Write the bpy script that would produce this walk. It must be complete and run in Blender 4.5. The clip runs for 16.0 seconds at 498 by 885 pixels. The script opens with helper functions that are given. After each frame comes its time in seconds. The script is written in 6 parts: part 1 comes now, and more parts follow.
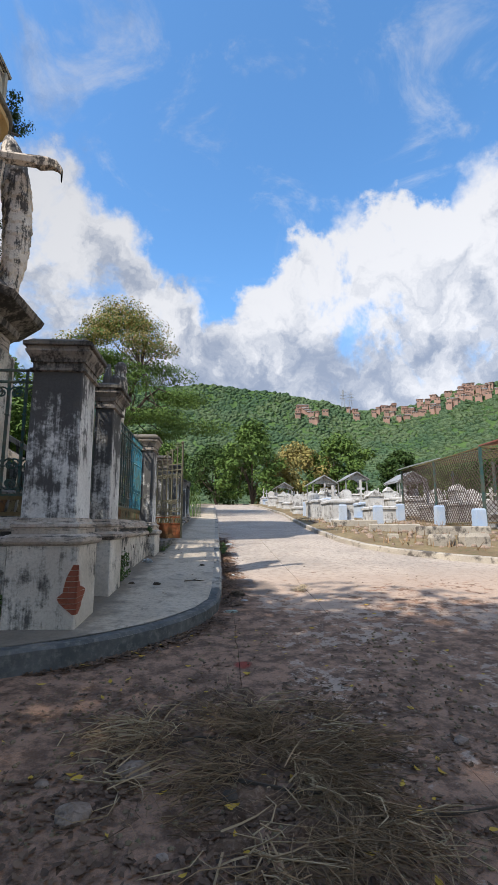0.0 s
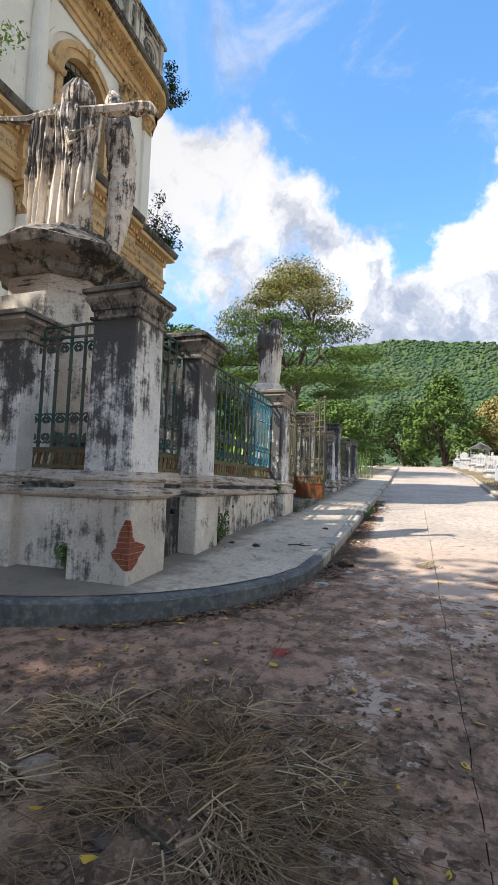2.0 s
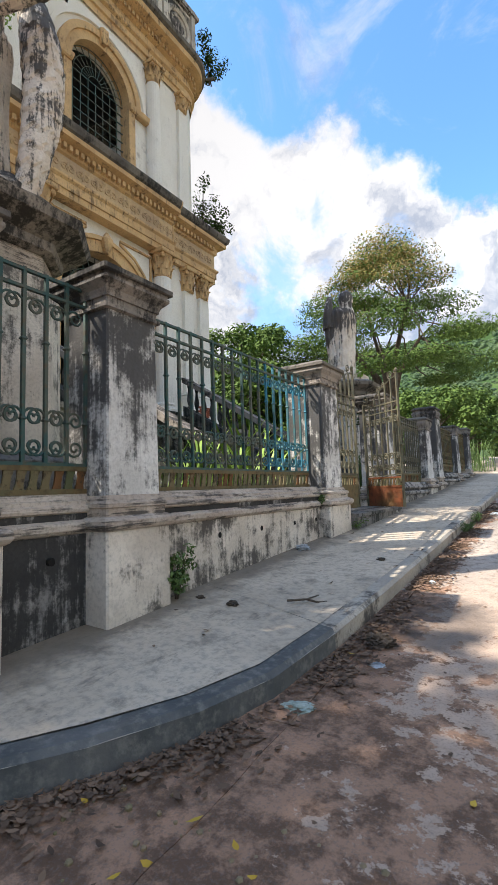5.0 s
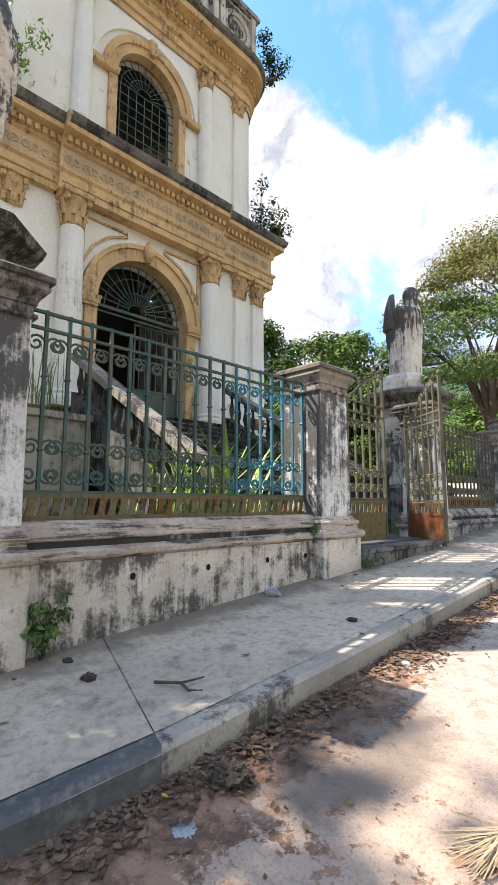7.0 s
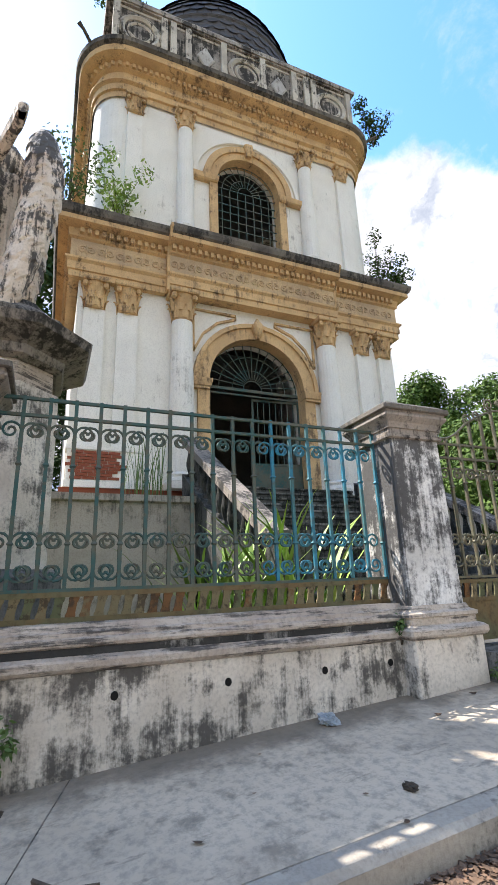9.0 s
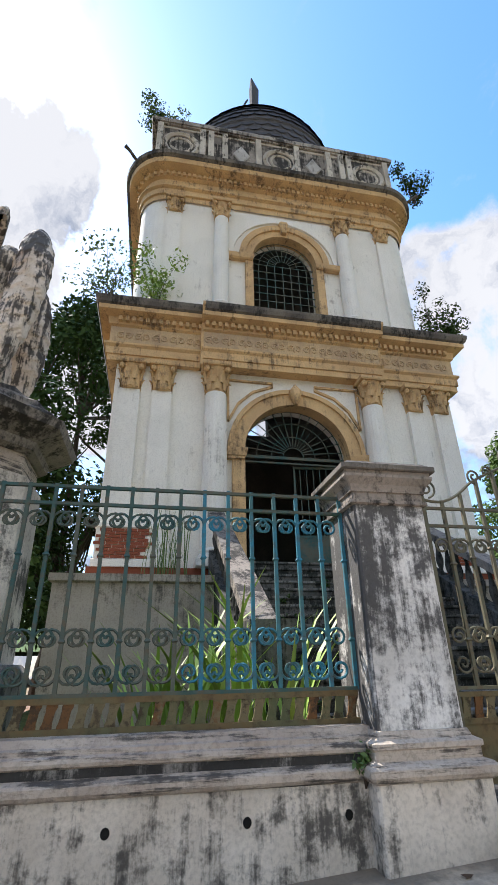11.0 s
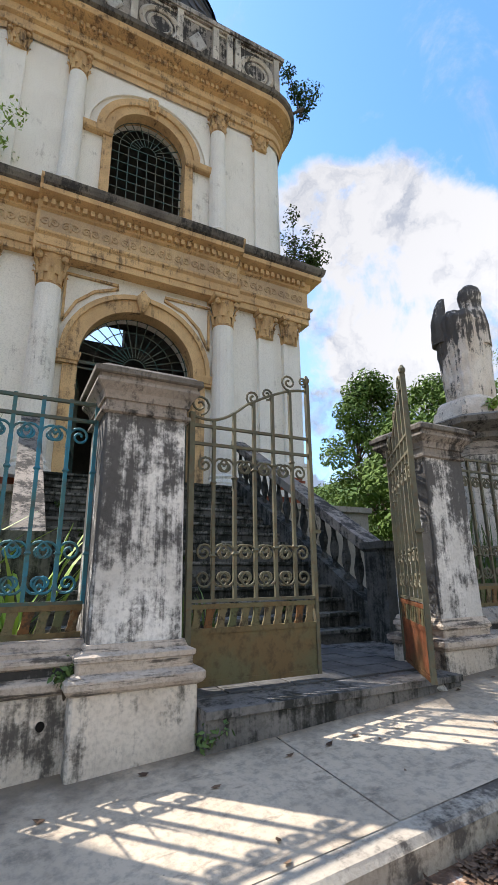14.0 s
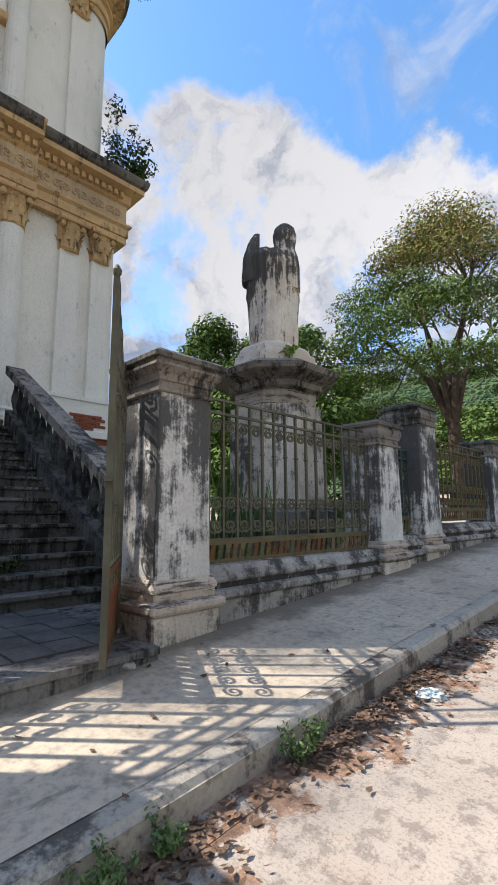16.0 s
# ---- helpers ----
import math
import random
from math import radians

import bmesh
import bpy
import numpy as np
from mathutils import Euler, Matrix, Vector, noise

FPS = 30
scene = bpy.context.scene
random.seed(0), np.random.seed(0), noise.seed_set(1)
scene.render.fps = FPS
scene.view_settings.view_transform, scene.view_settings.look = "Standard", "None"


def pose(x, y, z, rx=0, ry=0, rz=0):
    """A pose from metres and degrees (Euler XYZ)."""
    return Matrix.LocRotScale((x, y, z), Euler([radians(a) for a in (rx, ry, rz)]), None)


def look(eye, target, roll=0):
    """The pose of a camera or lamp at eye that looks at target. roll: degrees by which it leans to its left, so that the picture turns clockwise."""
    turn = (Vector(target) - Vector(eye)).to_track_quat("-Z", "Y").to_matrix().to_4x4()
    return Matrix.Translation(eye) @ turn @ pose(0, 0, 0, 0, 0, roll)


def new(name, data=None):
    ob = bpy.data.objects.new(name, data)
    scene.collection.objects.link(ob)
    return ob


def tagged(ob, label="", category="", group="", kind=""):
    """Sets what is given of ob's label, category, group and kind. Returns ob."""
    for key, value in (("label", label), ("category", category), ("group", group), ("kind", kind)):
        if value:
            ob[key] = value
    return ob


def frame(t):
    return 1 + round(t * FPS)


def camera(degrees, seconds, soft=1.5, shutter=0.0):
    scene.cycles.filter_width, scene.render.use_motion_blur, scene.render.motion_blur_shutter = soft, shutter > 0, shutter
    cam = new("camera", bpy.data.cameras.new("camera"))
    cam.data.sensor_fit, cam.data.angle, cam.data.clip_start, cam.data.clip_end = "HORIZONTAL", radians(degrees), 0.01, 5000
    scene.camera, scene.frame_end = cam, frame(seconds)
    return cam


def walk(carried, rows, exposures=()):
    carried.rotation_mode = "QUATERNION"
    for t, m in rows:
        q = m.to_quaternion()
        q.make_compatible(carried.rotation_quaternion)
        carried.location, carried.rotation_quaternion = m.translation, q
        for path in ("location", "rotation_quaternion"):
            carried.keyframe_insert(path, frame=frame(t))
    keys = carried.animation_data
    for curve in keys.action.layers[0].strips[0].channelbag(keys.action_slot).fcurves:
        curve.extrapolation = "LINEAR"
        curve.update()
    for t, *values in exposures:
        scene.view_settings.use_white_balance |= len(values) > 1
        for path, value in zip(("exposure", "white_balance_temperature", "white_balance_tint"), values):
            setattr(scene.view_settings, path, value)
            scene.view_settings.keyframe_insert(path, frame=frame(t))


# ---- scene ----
cam = camera(55.5, 16.0)
PATH = [
    (0, (0.027, 0.05, 1.515), (0.15, 2.015, 1.865), -0.1),
    (0.5, (0.443, 0.127, 1.515), (0.567, 2.1, 1.819), 2.0),
    (1, (0.796, 0.367, 1.521), (0.793, 2.349, 1.788), 1.7),
    (1.5, (1.066, 0.697, 1.547), (0.69, 2.648, 1.775), 2.4),
    (2, (1.195, 1.093, 1.517), (0.535, 2.972, 1.694), 1.8),
    (2.5, (1.243, 1.565, 1.483), (0.617, 3.459, 1.628), 0.8),
    (3, (1.293, 2.063, 1.492), (0.692, 3.966, 1.631), 1.0),
    (3.5, (1.3, 2.604, 1.526), (0.638, 4.486, 1.668), -0.0),
    (4, (1.32, 3.142, 1.537), (0.538, 4.979, 1.658), -1.2),
    (4.2, (1.326, 3.351, 1.548), (0.469, 5.154, 1.674), -1.6),
    (6.3, (1.995, 5.306, 1.747), (0.662, 6.769, 2.029), 0.1),
    (6.5, (2.03, 5.485, 1.757), (0.664, 6.919, 2.031), 0.4),
    (7, (2.11, 5.973, 1.775), (0.696, 7.365, 2.032), -0.0),
    (7.5, (2.18, 6.395, 1.801), (0.636, 7.634, 2.087), 0.4),
    (8, (2.217, 6.824, 1.809), (0.546, 7.88, 2.115), -1.0),
    (8.5, (2.176, 7.243, 1.831), (0.447, 8.178, 2.2), -2.3),
    (9, (2.16, 7.674, 1.884), (0.393, 8.424, 2.447), -2.1),
    (9.2, (2.118, 7.846, 1.888), (0.356, 8.535, 2.536), -2.1),
    (11.3, (2.014, 9.311, 2.048), (0.221, 9.633, 2.875), -0.9),
    (11.5, (2.025, 9.37, 2.042), (0.219, 9.682, 2.842), -1.2),
    (12, (2.032, 9.404, 2.043), (0.213, 9.727, 2.81), -2.1),
    (12.5, (2.042, 9.435, 2.038), (0.221, 9.754, 2.801), -2.8),
    (13, (2.049, 9.542, 2.007), (0.228, 10.01, 2.689), -3.8),
    (13.5, (1.998, 9.817, 1.996), (0.228, 10.536, 2.589), -2.5),
    (14, (1.943, 10.176, 2.053), (0.227, 11.054, 2.587), -0.6),
    (14.5, (1.962, 10.585, 2.09), (0.302, 11.595, 2.564), -0.1),
    (15, (1.944, 10.981, 2.114), (0.395, 12.177, 2.531), -0.7),
    (15.5, (1.929, 11.369, 2.123), (0.487, 12.707, 2.482), -0.4),
    (16, (1.844, 11.723, 2.145), (0.448, 13.122, 2.449), -0.4),
]
EXPOSURES = [(0, 0.86, 6500, 12), (1, 0.86, 6550, 12), (1.5, 0.97, 6650, 12), (2, 1.3, 6750, 12), (3.5, 1.25, 6850, 12), (4.2, 1.3, 6850, 12), (6.3, 1.6, 6850, 13), (7, 1.68, 6850, 13), (9, 1.74, 6550, 13), (11.5, 1.34, 6500, 13), (12.5, 1.32, 6500, 13), (13.5, 1.36, 6550, 13), (14.5, 1.38, 6700, 13), (16, 1.13, 6700, 13)]
walk(cam, [(t, look(eye, target, roll)) for t, eye, target, roll in PATH], exposures=EXPOSURES)

# ---- light ----
SUN_DIR = Vector((-0.76, -0.65, 0)).normalized()
SUN_EL = radians(48)
to_sun = Vector((SUN_DIR.x * math.cos(SUN_EL), SUN_DIR.y * math.cos(SUN_EL), math.sin(SUN_EL)))
sun = new("sun", bpy.data.lights.new("sun", "SUN"))
sun.data.energy, sun.data.angle, sun.data.color = 3.3, radians(0.55), (1.0, 0.955, 0.88)
sun.matrix_world = look(to_sun * 50, (0, 0, 0))

world = bpy.data.worlds.new("sky")
scene.world = world
world.use_nodes = True


class Nodes:
    """Short hand for a node tree."""

    def __init__(self, tree):
        self.t = tree
        tree.nodes.clear()

    def add(self, kind, ins=None, **props):
        n = self.t.nodes.new(kind)
        for k, v in props.items():
            setattr(n, k, v)
        for k, v in (ins or {}).items():
            if isinstance(v, bpy.types.NodeSocket):
                self.t.links.new(v, n.inputs[k])
            else:
                n.inputs[k].default_value = v
        return n

    def math(self, op, a, b=0.0, clamp=False):
        return self.add("ShaderNodeMath", {0: a, 1: b}, operation=op, use_clamp=clamp).outputs[0]

    def step(self, v, lo, hi, a=0.0, b=1.0):
        return self.add("ShaderNodeMapRange", {0: v, 1: lo, 2: hi, 3: a, 4: b}, interpolation_type="SMOOTHSTEP").outputs[0]

    def mix(self, f, a, b, mode="MIX"):
        n = self.add("ShaderNodeMix", data_type="RGBA", blend_type=mode)
        for i, v in ((0, f), (6, a), (7, b)):
            if isinstance(v, bpy.types.NodeSocket):
                self.t.links.new(v, n.inputs[i])
            else:
                n.inputs[i].default_value = (*v, 1) if isinstance(v, tuple) and len(v) == 3 else v
        return n.outputs[2]

    def noise(self, vec, scale, detail=4.0, rough=0.55, dist=0.0):
        return self.add("ShaderNodeTexNoise", {"Vector": vec, "Scale": scale, "Detail": detail, "Roughness": rough, "Distortion": dist}).outputs["Fac"]


def build_sky():
    n = Nodes(world.node_tree)
    sky = n.add("ShaderNodeTexSky", sky_type="NISHITA", sun_disc=False, sun_elevation=SUN_EL,
                sun_rotation=math.atan2(SUN_DIR.x, SUN_DIR.y), air_density=1.0, dust_density=0.6, ozone_density=2.5)
    vec = n.add("ShaderNodeTexCoord").outputs["Generated"]
    warp = n.add("ShaderNodeTexNoise", {"Vector": vec, "Scale": 7.0, "Detail": 7.0, "Roughness": 0.6})
    off = n.add("ShaderNodeVectorMath", {0: warp.outputs["Color"], 1: (0.5, 0.5, 0.5)}, operation="SUBTRACT").outputs[0]
    off = n.add("ShaderNodeVectorMath", {0: off, "Scale": 0.22}, operation="SCALE").outputs[0]
    v2 = n.add("ShaderNodeVectorMath", {0: vec, 1: off}, operation="ADD").outputs[0]
    v2 = n.add("ShaderNodeVectorMath", {0: v2}, operation="NORMALIZE").outputs[0]
    cover = None
    # cumulus heaps: bearing from +y towards +x, elevation, half width in degrees
    for az, el, size in CLOUDS:
        a, e = radians(az), radians(el)
        c = (math.sin(a) * math.cos(e), math.cos(a) * math.cos(e), math.sin(e))
        d = n.add("ShaderNodeVectorMath", {0: v2, 1: c}, operation="DOT_PRODUCT").outputs["Value"]
        f = n.step(d, math.cos(radians(size * 1.12)), math.cos(radians(size * 0.9)))
        cover = f if cover is None else n.math("MAXIMUM", cover, f)
    cover = n.math("MULTIPLY", cover, n.step(n.noise(vec, 3.6, 7, 0.62, 0.4), 0.36, 0.47, 0.25, 1.0))
    sep = n.add("ShaderNodeSeparateXYZ", {0: v2}).outputs
    low = n.noise(v2, 4.0, 6, 0.6)
    band = n.math("MULTIPLY", n.step(low, 0.36, 0.5), n.step(sep[2], 0.40, 0.26))
    cover = n.math("MAXIMUM", cover, n.math("MULTIPLY", band, 0.95))
    streak = n.add("ShaderNodeMapping", {"Vector": vec, "Scale": (2.2, 2.2, 3.4), "Rotation": (0.3, 0.5, 0.2)}).outputs[0]
    wisp = n.math("MULTIPLY", n.step(n.noise(streak, 2.4, 7, 0.66, 0.5), 0.54, 0.8), 0.5)
    cover = n.math("MAXIMUM", cover, wisp)
    shade = n.noise(n.add("ShaderNodeVectorMath", {0: v2, 1: (0.0, 0.0, -0.05)}, operation="ADD").outputs[0], 5.5, 7, 0.62)
    lit = n.math("ADD", n.math("MULTIPLY", shade, 0.85), n.step(sep[2], 0.15, 0.55, 0.0, 0.2))
    puff = n.noise(v2, 13.0, 6, 0.6)
    lit = n.math("ADD", lit, n.math("MULTIPLY", n.math("SUBTRACT", puff, 0.5), 0.35))
    body = n.mix(n.step(lit, 0.38, 0.64), (1.3, 1.6, 2.15), (3.5, 3.62, 3.8))
    away = n.add("ShaderNodeVectorMath", {0: vec, 1: tuple(-to_sun)}, operation="DOT_PRODUCT").outputs["Value"]
    front = n.step(away, -0.7, 0.6, 0.78, 1.28)
    body = n.add("ShaderNodeVectorMath", {0: body, "Scale": front}, operation="SCALE").outputs[0]
    blue = n.add("ShaderNodeHueSaturation", {"Hue": 0.4955, "Saturation": 1.2, "Value": 1.36, "Color": sky.outputs[0]}).outputs[0]
    col = n.mix(cover, blue, body)
    bg = n.add("ShaderNodeBackground", {"Color": col, "Strength": 0.12})
    out = n.add("ShaderNodeOutputWorld")
    n.t.links.new(bg.outputs[0], out.inputs[0])


CLOUDS = [
    (-19, 25, 10), (-9, 21, 8), (-28, 27, 12), (-38, 29, 13), (-50, 31, 14), (-62, 30, 13), (-22, 14, 14),
    (20, 24, 12), (28, 22, 12), (10, 23, 7), (15, 29, 6), (22, 31, 6), (38, 24, 13), (52, 22, 14), (4, 14, 9), (14, 10, 12), (30, 12, 14),
    # heaps at bearings 62 to 125 are unseen, added to fill the shaded facade
    (-82, 20, 13), (-102, 28, 10), (-112, 50, 6), (-122, 38, 12), (-140, 35, 18), (160, 25, 16), (110, 25, 16), (75, 20, 14), (62, 38, 15), (92, 42, 19), (125, 45, 18), (100, 62, 13),
]
build_sky()


# ---- materials ----
def material(name, build, rough=0.8, metal=0.0, bump=0.0, bump_dist=0.02):
    m = bpy.data.materials.new(name)
    m.use_nodes = True
    n = Nodes(m.node_tree)
    vec = n.add("ShaderNodeNewGeometry").outputs["Position"]
    col, height = build(n, vec)
    b = n.add("ShaderNodeBsdfPrincipled", {"Roughness": rough, "Metallic": metal, "Specular IOR Level": 0.25 if rough > 0.7 else 0.4})
    n.t.links.new(col, b.inputs["Base Color"])
    if bump and height is not None:
        bp = n.add("ShaderNodeBump", {"Strength": bump, "Distance": bump_dist, "Height": height})
        n.t.links.new(bp.outputs[0], b.inputs["Normal"])
    out = n.add("ShaderNodeOutputMaterial")
    n.t.links.new(b.outputs[0], out.inputs[0])
    return m


def stretched(n, vec, sx, sy, sz):
    return n.add("ShaderNodeMapping", {"Vector": vec, "Scale": (sx, sy, sz)}).outputs[0]


def stained(base, dirt, black, amount, soft=0.12, runs=0.42, wide=0.3, crown=None, side=0.0):
    """Old lime plaster or stone: blotches, rain streaks and black mould. amount moves the mould's threshold,
    runs weighs the rain runs, wide the large patches, crown the height above which mould grows thicker,
    side how far the threshold favours faces turned to -y over those turned to +y."""
    def build(n, vec):
        big = n.noise(vec, 1.1, 6, 0.65)
        fine = n.noise(vec, 34.0, 4, 0.65)
        streak = n.noise(stretched(n, vec, 7.0, 7.0, 0.5), 1.7, 7, 0.7)
        drip = n.noise(stretched(n, vec, 22.0, 22.0, 0.8), 1.2, 5, 0.65)
        patch = n.noise(vec, 3.2, 9, 0.72)
        col = n.mix(n.step(big, 0.36, 0.64), base, dirt)
        col = n.mix(n.math("MULTIPLY", n.step(fine, 0.42, 0.68), 0.35), col, tuple(c * 0.6 for c in dirt))
        col = n.mix(n.math("MULTIPLY", n.step(drip, 0.58, 0.8), 0.35), col, tuple(c * 0.45 for c in dirt))
        mould = n.math("ADD", n.math("ADD", n.math("MULTIPLY", streak, runs), n.math("MULTIPLY", patch, 0.9 - runs)), n.math("MULTIPLY", fine, 0.1))
        mould = n.math("ADD", mould, n.math("MULTIPLY", n.math("SUBTRACT", n.noise(vec, 0.8, 3, 0.5), 0.5), wide))
        if crown:
            z = n.add("ShaderNodeSeparateXYZ", {0: vec}).outputs[2]
            mould = n.math("ADD", mould, n.step(n.math("ADD", z, n.math("MULTIPLY", streak, 1.2)), crown, crown + 1.5, -0.055, 0.06))
        if side:
            facing = n.add("ShaderNodeSeparateXYZ", {0: n.add("ShaderNodeNewGeometry").outputs["True Normal"]}).outputs[1]
            mould = n.math("SUBTRACT", mould, n.math("MULTIPLY", facing, side))
        grain = n.noise(vec, 11.0, 8, 0.8)
        mould = n.math("ADD", mould, n.math("MULTIPLY", n.math("SUBTRACT", grain, 0.5), 0.16))
        col = n.mix(n.math("MULTIPLY", n.step(mould, amount - soft * 0.25, amount + soft * 0.75), 0.9), col, black)
        h = n.math("ADD", n.math("MULTIPLY", patch, 0.6), n.math("MULTIPLY", fine, 0.4))
        return col, h
    return build


def blotched(a, b, c, s1=1.2, s2=14.0):
    def build(n, vec):
        f1 = n.step(n.noise(vec, s1, 6, 0.6), 0.38, 0.62)
        f2 = n.noise(vec, s2, 5, 0.65)
        col = n.mix(f1, a, b)
        col = n.mix(n.math("MULTIPLY", n.step(f2, 0.45, 0.7), 0.6), col, c)
        return col, f2
    return build


def varied(a, b, s=6.0):
    """Leaves, stones and the like: each island or object its own tone."""
    def build(n, vec):
        g = n.add("ShaderNodeNewGeometry").outputs["Random Per Island"]
        f = n.noise(vec, s, 4, 0.6)
        return n.mix(n.math("ADD", n.math("MULTIPLY", g, 0.6), n.math("MULTIPLY", f, 0.4)), a, b), f
    return build


def ledged(n, vec):
    """Moulded plaster edge: pale, with black mould lying along the grooves."""
    fine = n.noise(vec, 30.0, 5, 0.65)
    big = n.noise(vec, 1.6, 6, 0.6)
    run = n.noise(stretched(n, vec, 1.3, 1.3, 20.0), 1.0, 9, 0.75)
    col = n.mix(n.step(big, 0.38, 0.62), (0.56, 0.48, 0.395), (0.42, 0.345, 0.28))
    col = n.mix(n.math("MULTIPLY", n.step(fine, 0.45, 0.68), 0.4), col, (0.17, 0.15, 0.13))
    m = n.math("ADD", n.math("MULTIPLY", run, 0.7), n.math("MULTIPLY", n.noise(vec, 5.0, 8, 0.7), 0.3))
    col = n.mix(n.math("MULTIPLY", n.step(m, 0.49, 0.58), 0.88), col, (0.05, 0.046, 0.042))
    return col, fine


def smeared(n, vec):
    """Trowelled concrete with dark smears and trodden patches."""
    flat = stretched(n, vec, 1, 1, 0)
    f = n.noise(flat, 16.0, 6, 0.7)
    col = n.mix(n.step(n.noise(flat, 0.9, 6, 0.6), 0.38, 0.62), (0.56, 0.465, 0.35), (0.46, 0.38, 0.285))
    col = n.mix(n.math("MULTIPLY", n.step(f, 0.42, 0.68), 0.6), col, (0.23, 0.21, 0.175))
    col = n.mix(n.math("MULTIPLY", n.step(n.noise(flat, 3.6, 10, 0.72), 0.53, 0.66), 0.6), col, (0.17, 0.15, 0.12))
    scuff = n.noise(stretched(n, vec, 5.0, 1.6, 0), 1.5, 9, 0.72)
    col = n.mix(n.math("MULTIPLY", n.step(scuff, 0.57, 0.66), 0.55), col, (0.14, 0.12, 0.098))
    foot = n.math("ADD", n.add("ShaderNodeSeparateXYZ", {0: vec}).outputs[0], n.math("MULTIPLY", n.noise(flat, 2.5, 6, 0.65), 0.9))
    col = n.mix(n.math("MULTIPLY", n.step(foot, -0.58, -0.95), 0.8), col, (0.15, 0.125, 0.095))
    col = n.mix(n.math("MULTIPLY", n.step(n.noise(flat, 30.0, 4, 0.6), 0.68, 0.76), 0.7), col, (0.09, 0.085, 0.08))
    return col, f


def muddy(n, vec):
    """Concrete under a film of brown mud that is thick at the street corner and thins out uphill."""
    y = n.add("ShaderNodeSeparateXYZ", {0: vec}).outputs[1]
    flat = stretched(n, vec, 1, 1, 0)
    f1 = n.noise(flat, 0.9, 7, 0.62)
    f2 = n.noise(flat, 5.5, 9, 0.75)
    grit = n.noise(flat, 60.0, 3, 0.7)
    col = n.mix(n.step(n.noise(flat, 0.5, 5, 0.6), 0.4, 0.6), (0.47, 0.40, 0.33), (0.38, 0.325, 0.27))
    col = n.mix(n.math("MULTIPLY", n.step(n.noise(flat, 1.6, 6, 0.7), 0.55, 0.68), 0.3), col, (0.40, 0.26, 0.18))
    col = n.mix(n.math("MULTIPLY", n.step(n.noise(flat, 8.0, 9, 0.78), 0.5, 0.58), 0.6), col, (0.17, 0.145, 0.125))
    col = n.mix(n.step(y, 11.5, 7.0, 0.0, 0.72), col, (0.45, 0.315, 0.225))
    edge = n.step(y, 4.0, 11.0, 0.445, 0.60)
    x = n.add("ShaderNodeSeparateXYZ", {0: vec}).outputs[0]
    edge = n.math("SUBTRACT", edge, n.math("MULTIPLY", n.step(x, 0.75, 0.2), n.step(y, 24.0, 12.0, 0.02, 0.14)))
    mask = n.math("SUBTRACT", n.math("ADD", n.math("MULTIPLY", f1, 0.38), n.math("MULTIPLY", f2, 0.62)), edge)
    col = n.mix(n.math("MULTIPLY", n.step(mask, 0.0, 0.02), 0.92), col, n.mix(n.step(n.noise(flat, 4.5, 9, 0.78), 0.42, 0.58), (0.105, 0.056, 0.032), (0.35, 0.20, 0.125)))
    col = n.mix(n.math("MULTIPLY", n.step(grit, 0.5, 0.66), 0.5), col, (0.16, 0.13, 0.11))
    wet = n.add("ShaderNodeVectorMath", {0: stretched(n, vec, 1.5, 0.8, 0), 1: (0.96, 6.6, 0.0)}, operation="DISTANCE").outputs["Value"]
    col = n.mix(n.math("MULTIPLY", n.step(n.math("ADD", wet, n.math("MULTIPLY", f2, 0.6)), 0.95, 0.68), 0.6), col, (0.085, 0.07, 0.058))
    spot = n.add("ShaderNodeVectorMath", {0: flat, 1: (0.25, 4.62, 0.0)}, operation="DISTANCE").outputs["Value"]
    col = n.mix(n.math("MULTIPLY", n.step(n.math("ADD", spot, n.math("MULTIPLY", f2, 0.22)), 0.215, 0.16), 0.85), col, (0.26, 0.04, 0.028))
    return col, n.math("ADD", n.math("MULTIPLY", f2, 0.7), n.math("MULTIPLY", grit, 0.3))


def slatted(n, vec):
    """Cast slats, each its own mix of olive paint, green paint and rust."""
    r = n.add("ShaderNodeObjectInfo").outputs["Random"]
    f = n.noise(vec, 26.0, 6, 0.7)
    col = n.mix(n.step(n.math("ADD", r, n.math("MULTIPLY", f, 0.5)), 0.35, 0.6), (0.11, 0.12, 0.06), (0.19, 0.155, 0.085))
    col = n.mix(n.step(n.math("ADD", r, n.math("MULTIPLY", f, 0.6)), 0.95, 1.1), col, (0.17, 0.085, 0.035))
    col = n.mix(n.math("MULTIPLY", n.step(n.noise(vec, 9.0, 7, 0.72), 0.5, 0.6), 0.85), col, (0.055, 0.04, 0.026))
    return col, f


M = {
    "pillar": material("weathered_pillar_plaster", stained((0.80, 0.78, 0.74), (0.58, 0.56, 0.52), (0.035, 0.034, 0.034), 0.485, 0.13, 0.34, 0.3, 2.3, 0.06), 0.92, bump=0.7),
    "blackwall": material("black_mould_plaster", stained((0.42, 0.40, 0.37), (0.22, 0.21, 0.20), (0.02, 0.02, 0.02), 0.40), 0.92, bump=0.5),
    "wall": material("stained_wall_plaster", stained((0.74, 0.67, 0.575), (0.54, 0.475, 0.395), (0.05, 0.046, 0.042), 0.515, 0.13, 0.36, 0.45), 0.92, bump=0.5),
    "greywall": material("grey_mouldy_plaster", stained((0.46, 0.43, 0.39), (0.30, 0.28, 0.255), (0.035, 0.034, 0.033), 0.48, 0.14, 0.3, 0.4), 0.92, bump=0.6),
    "podium": material("rendered_podium", stained((0.44, 0.40, 0.34), (0.34, 0.31, 0.26), (0.05, 0.05, 0.045), 0.55, 0.16), 0.92, bump=0.5),
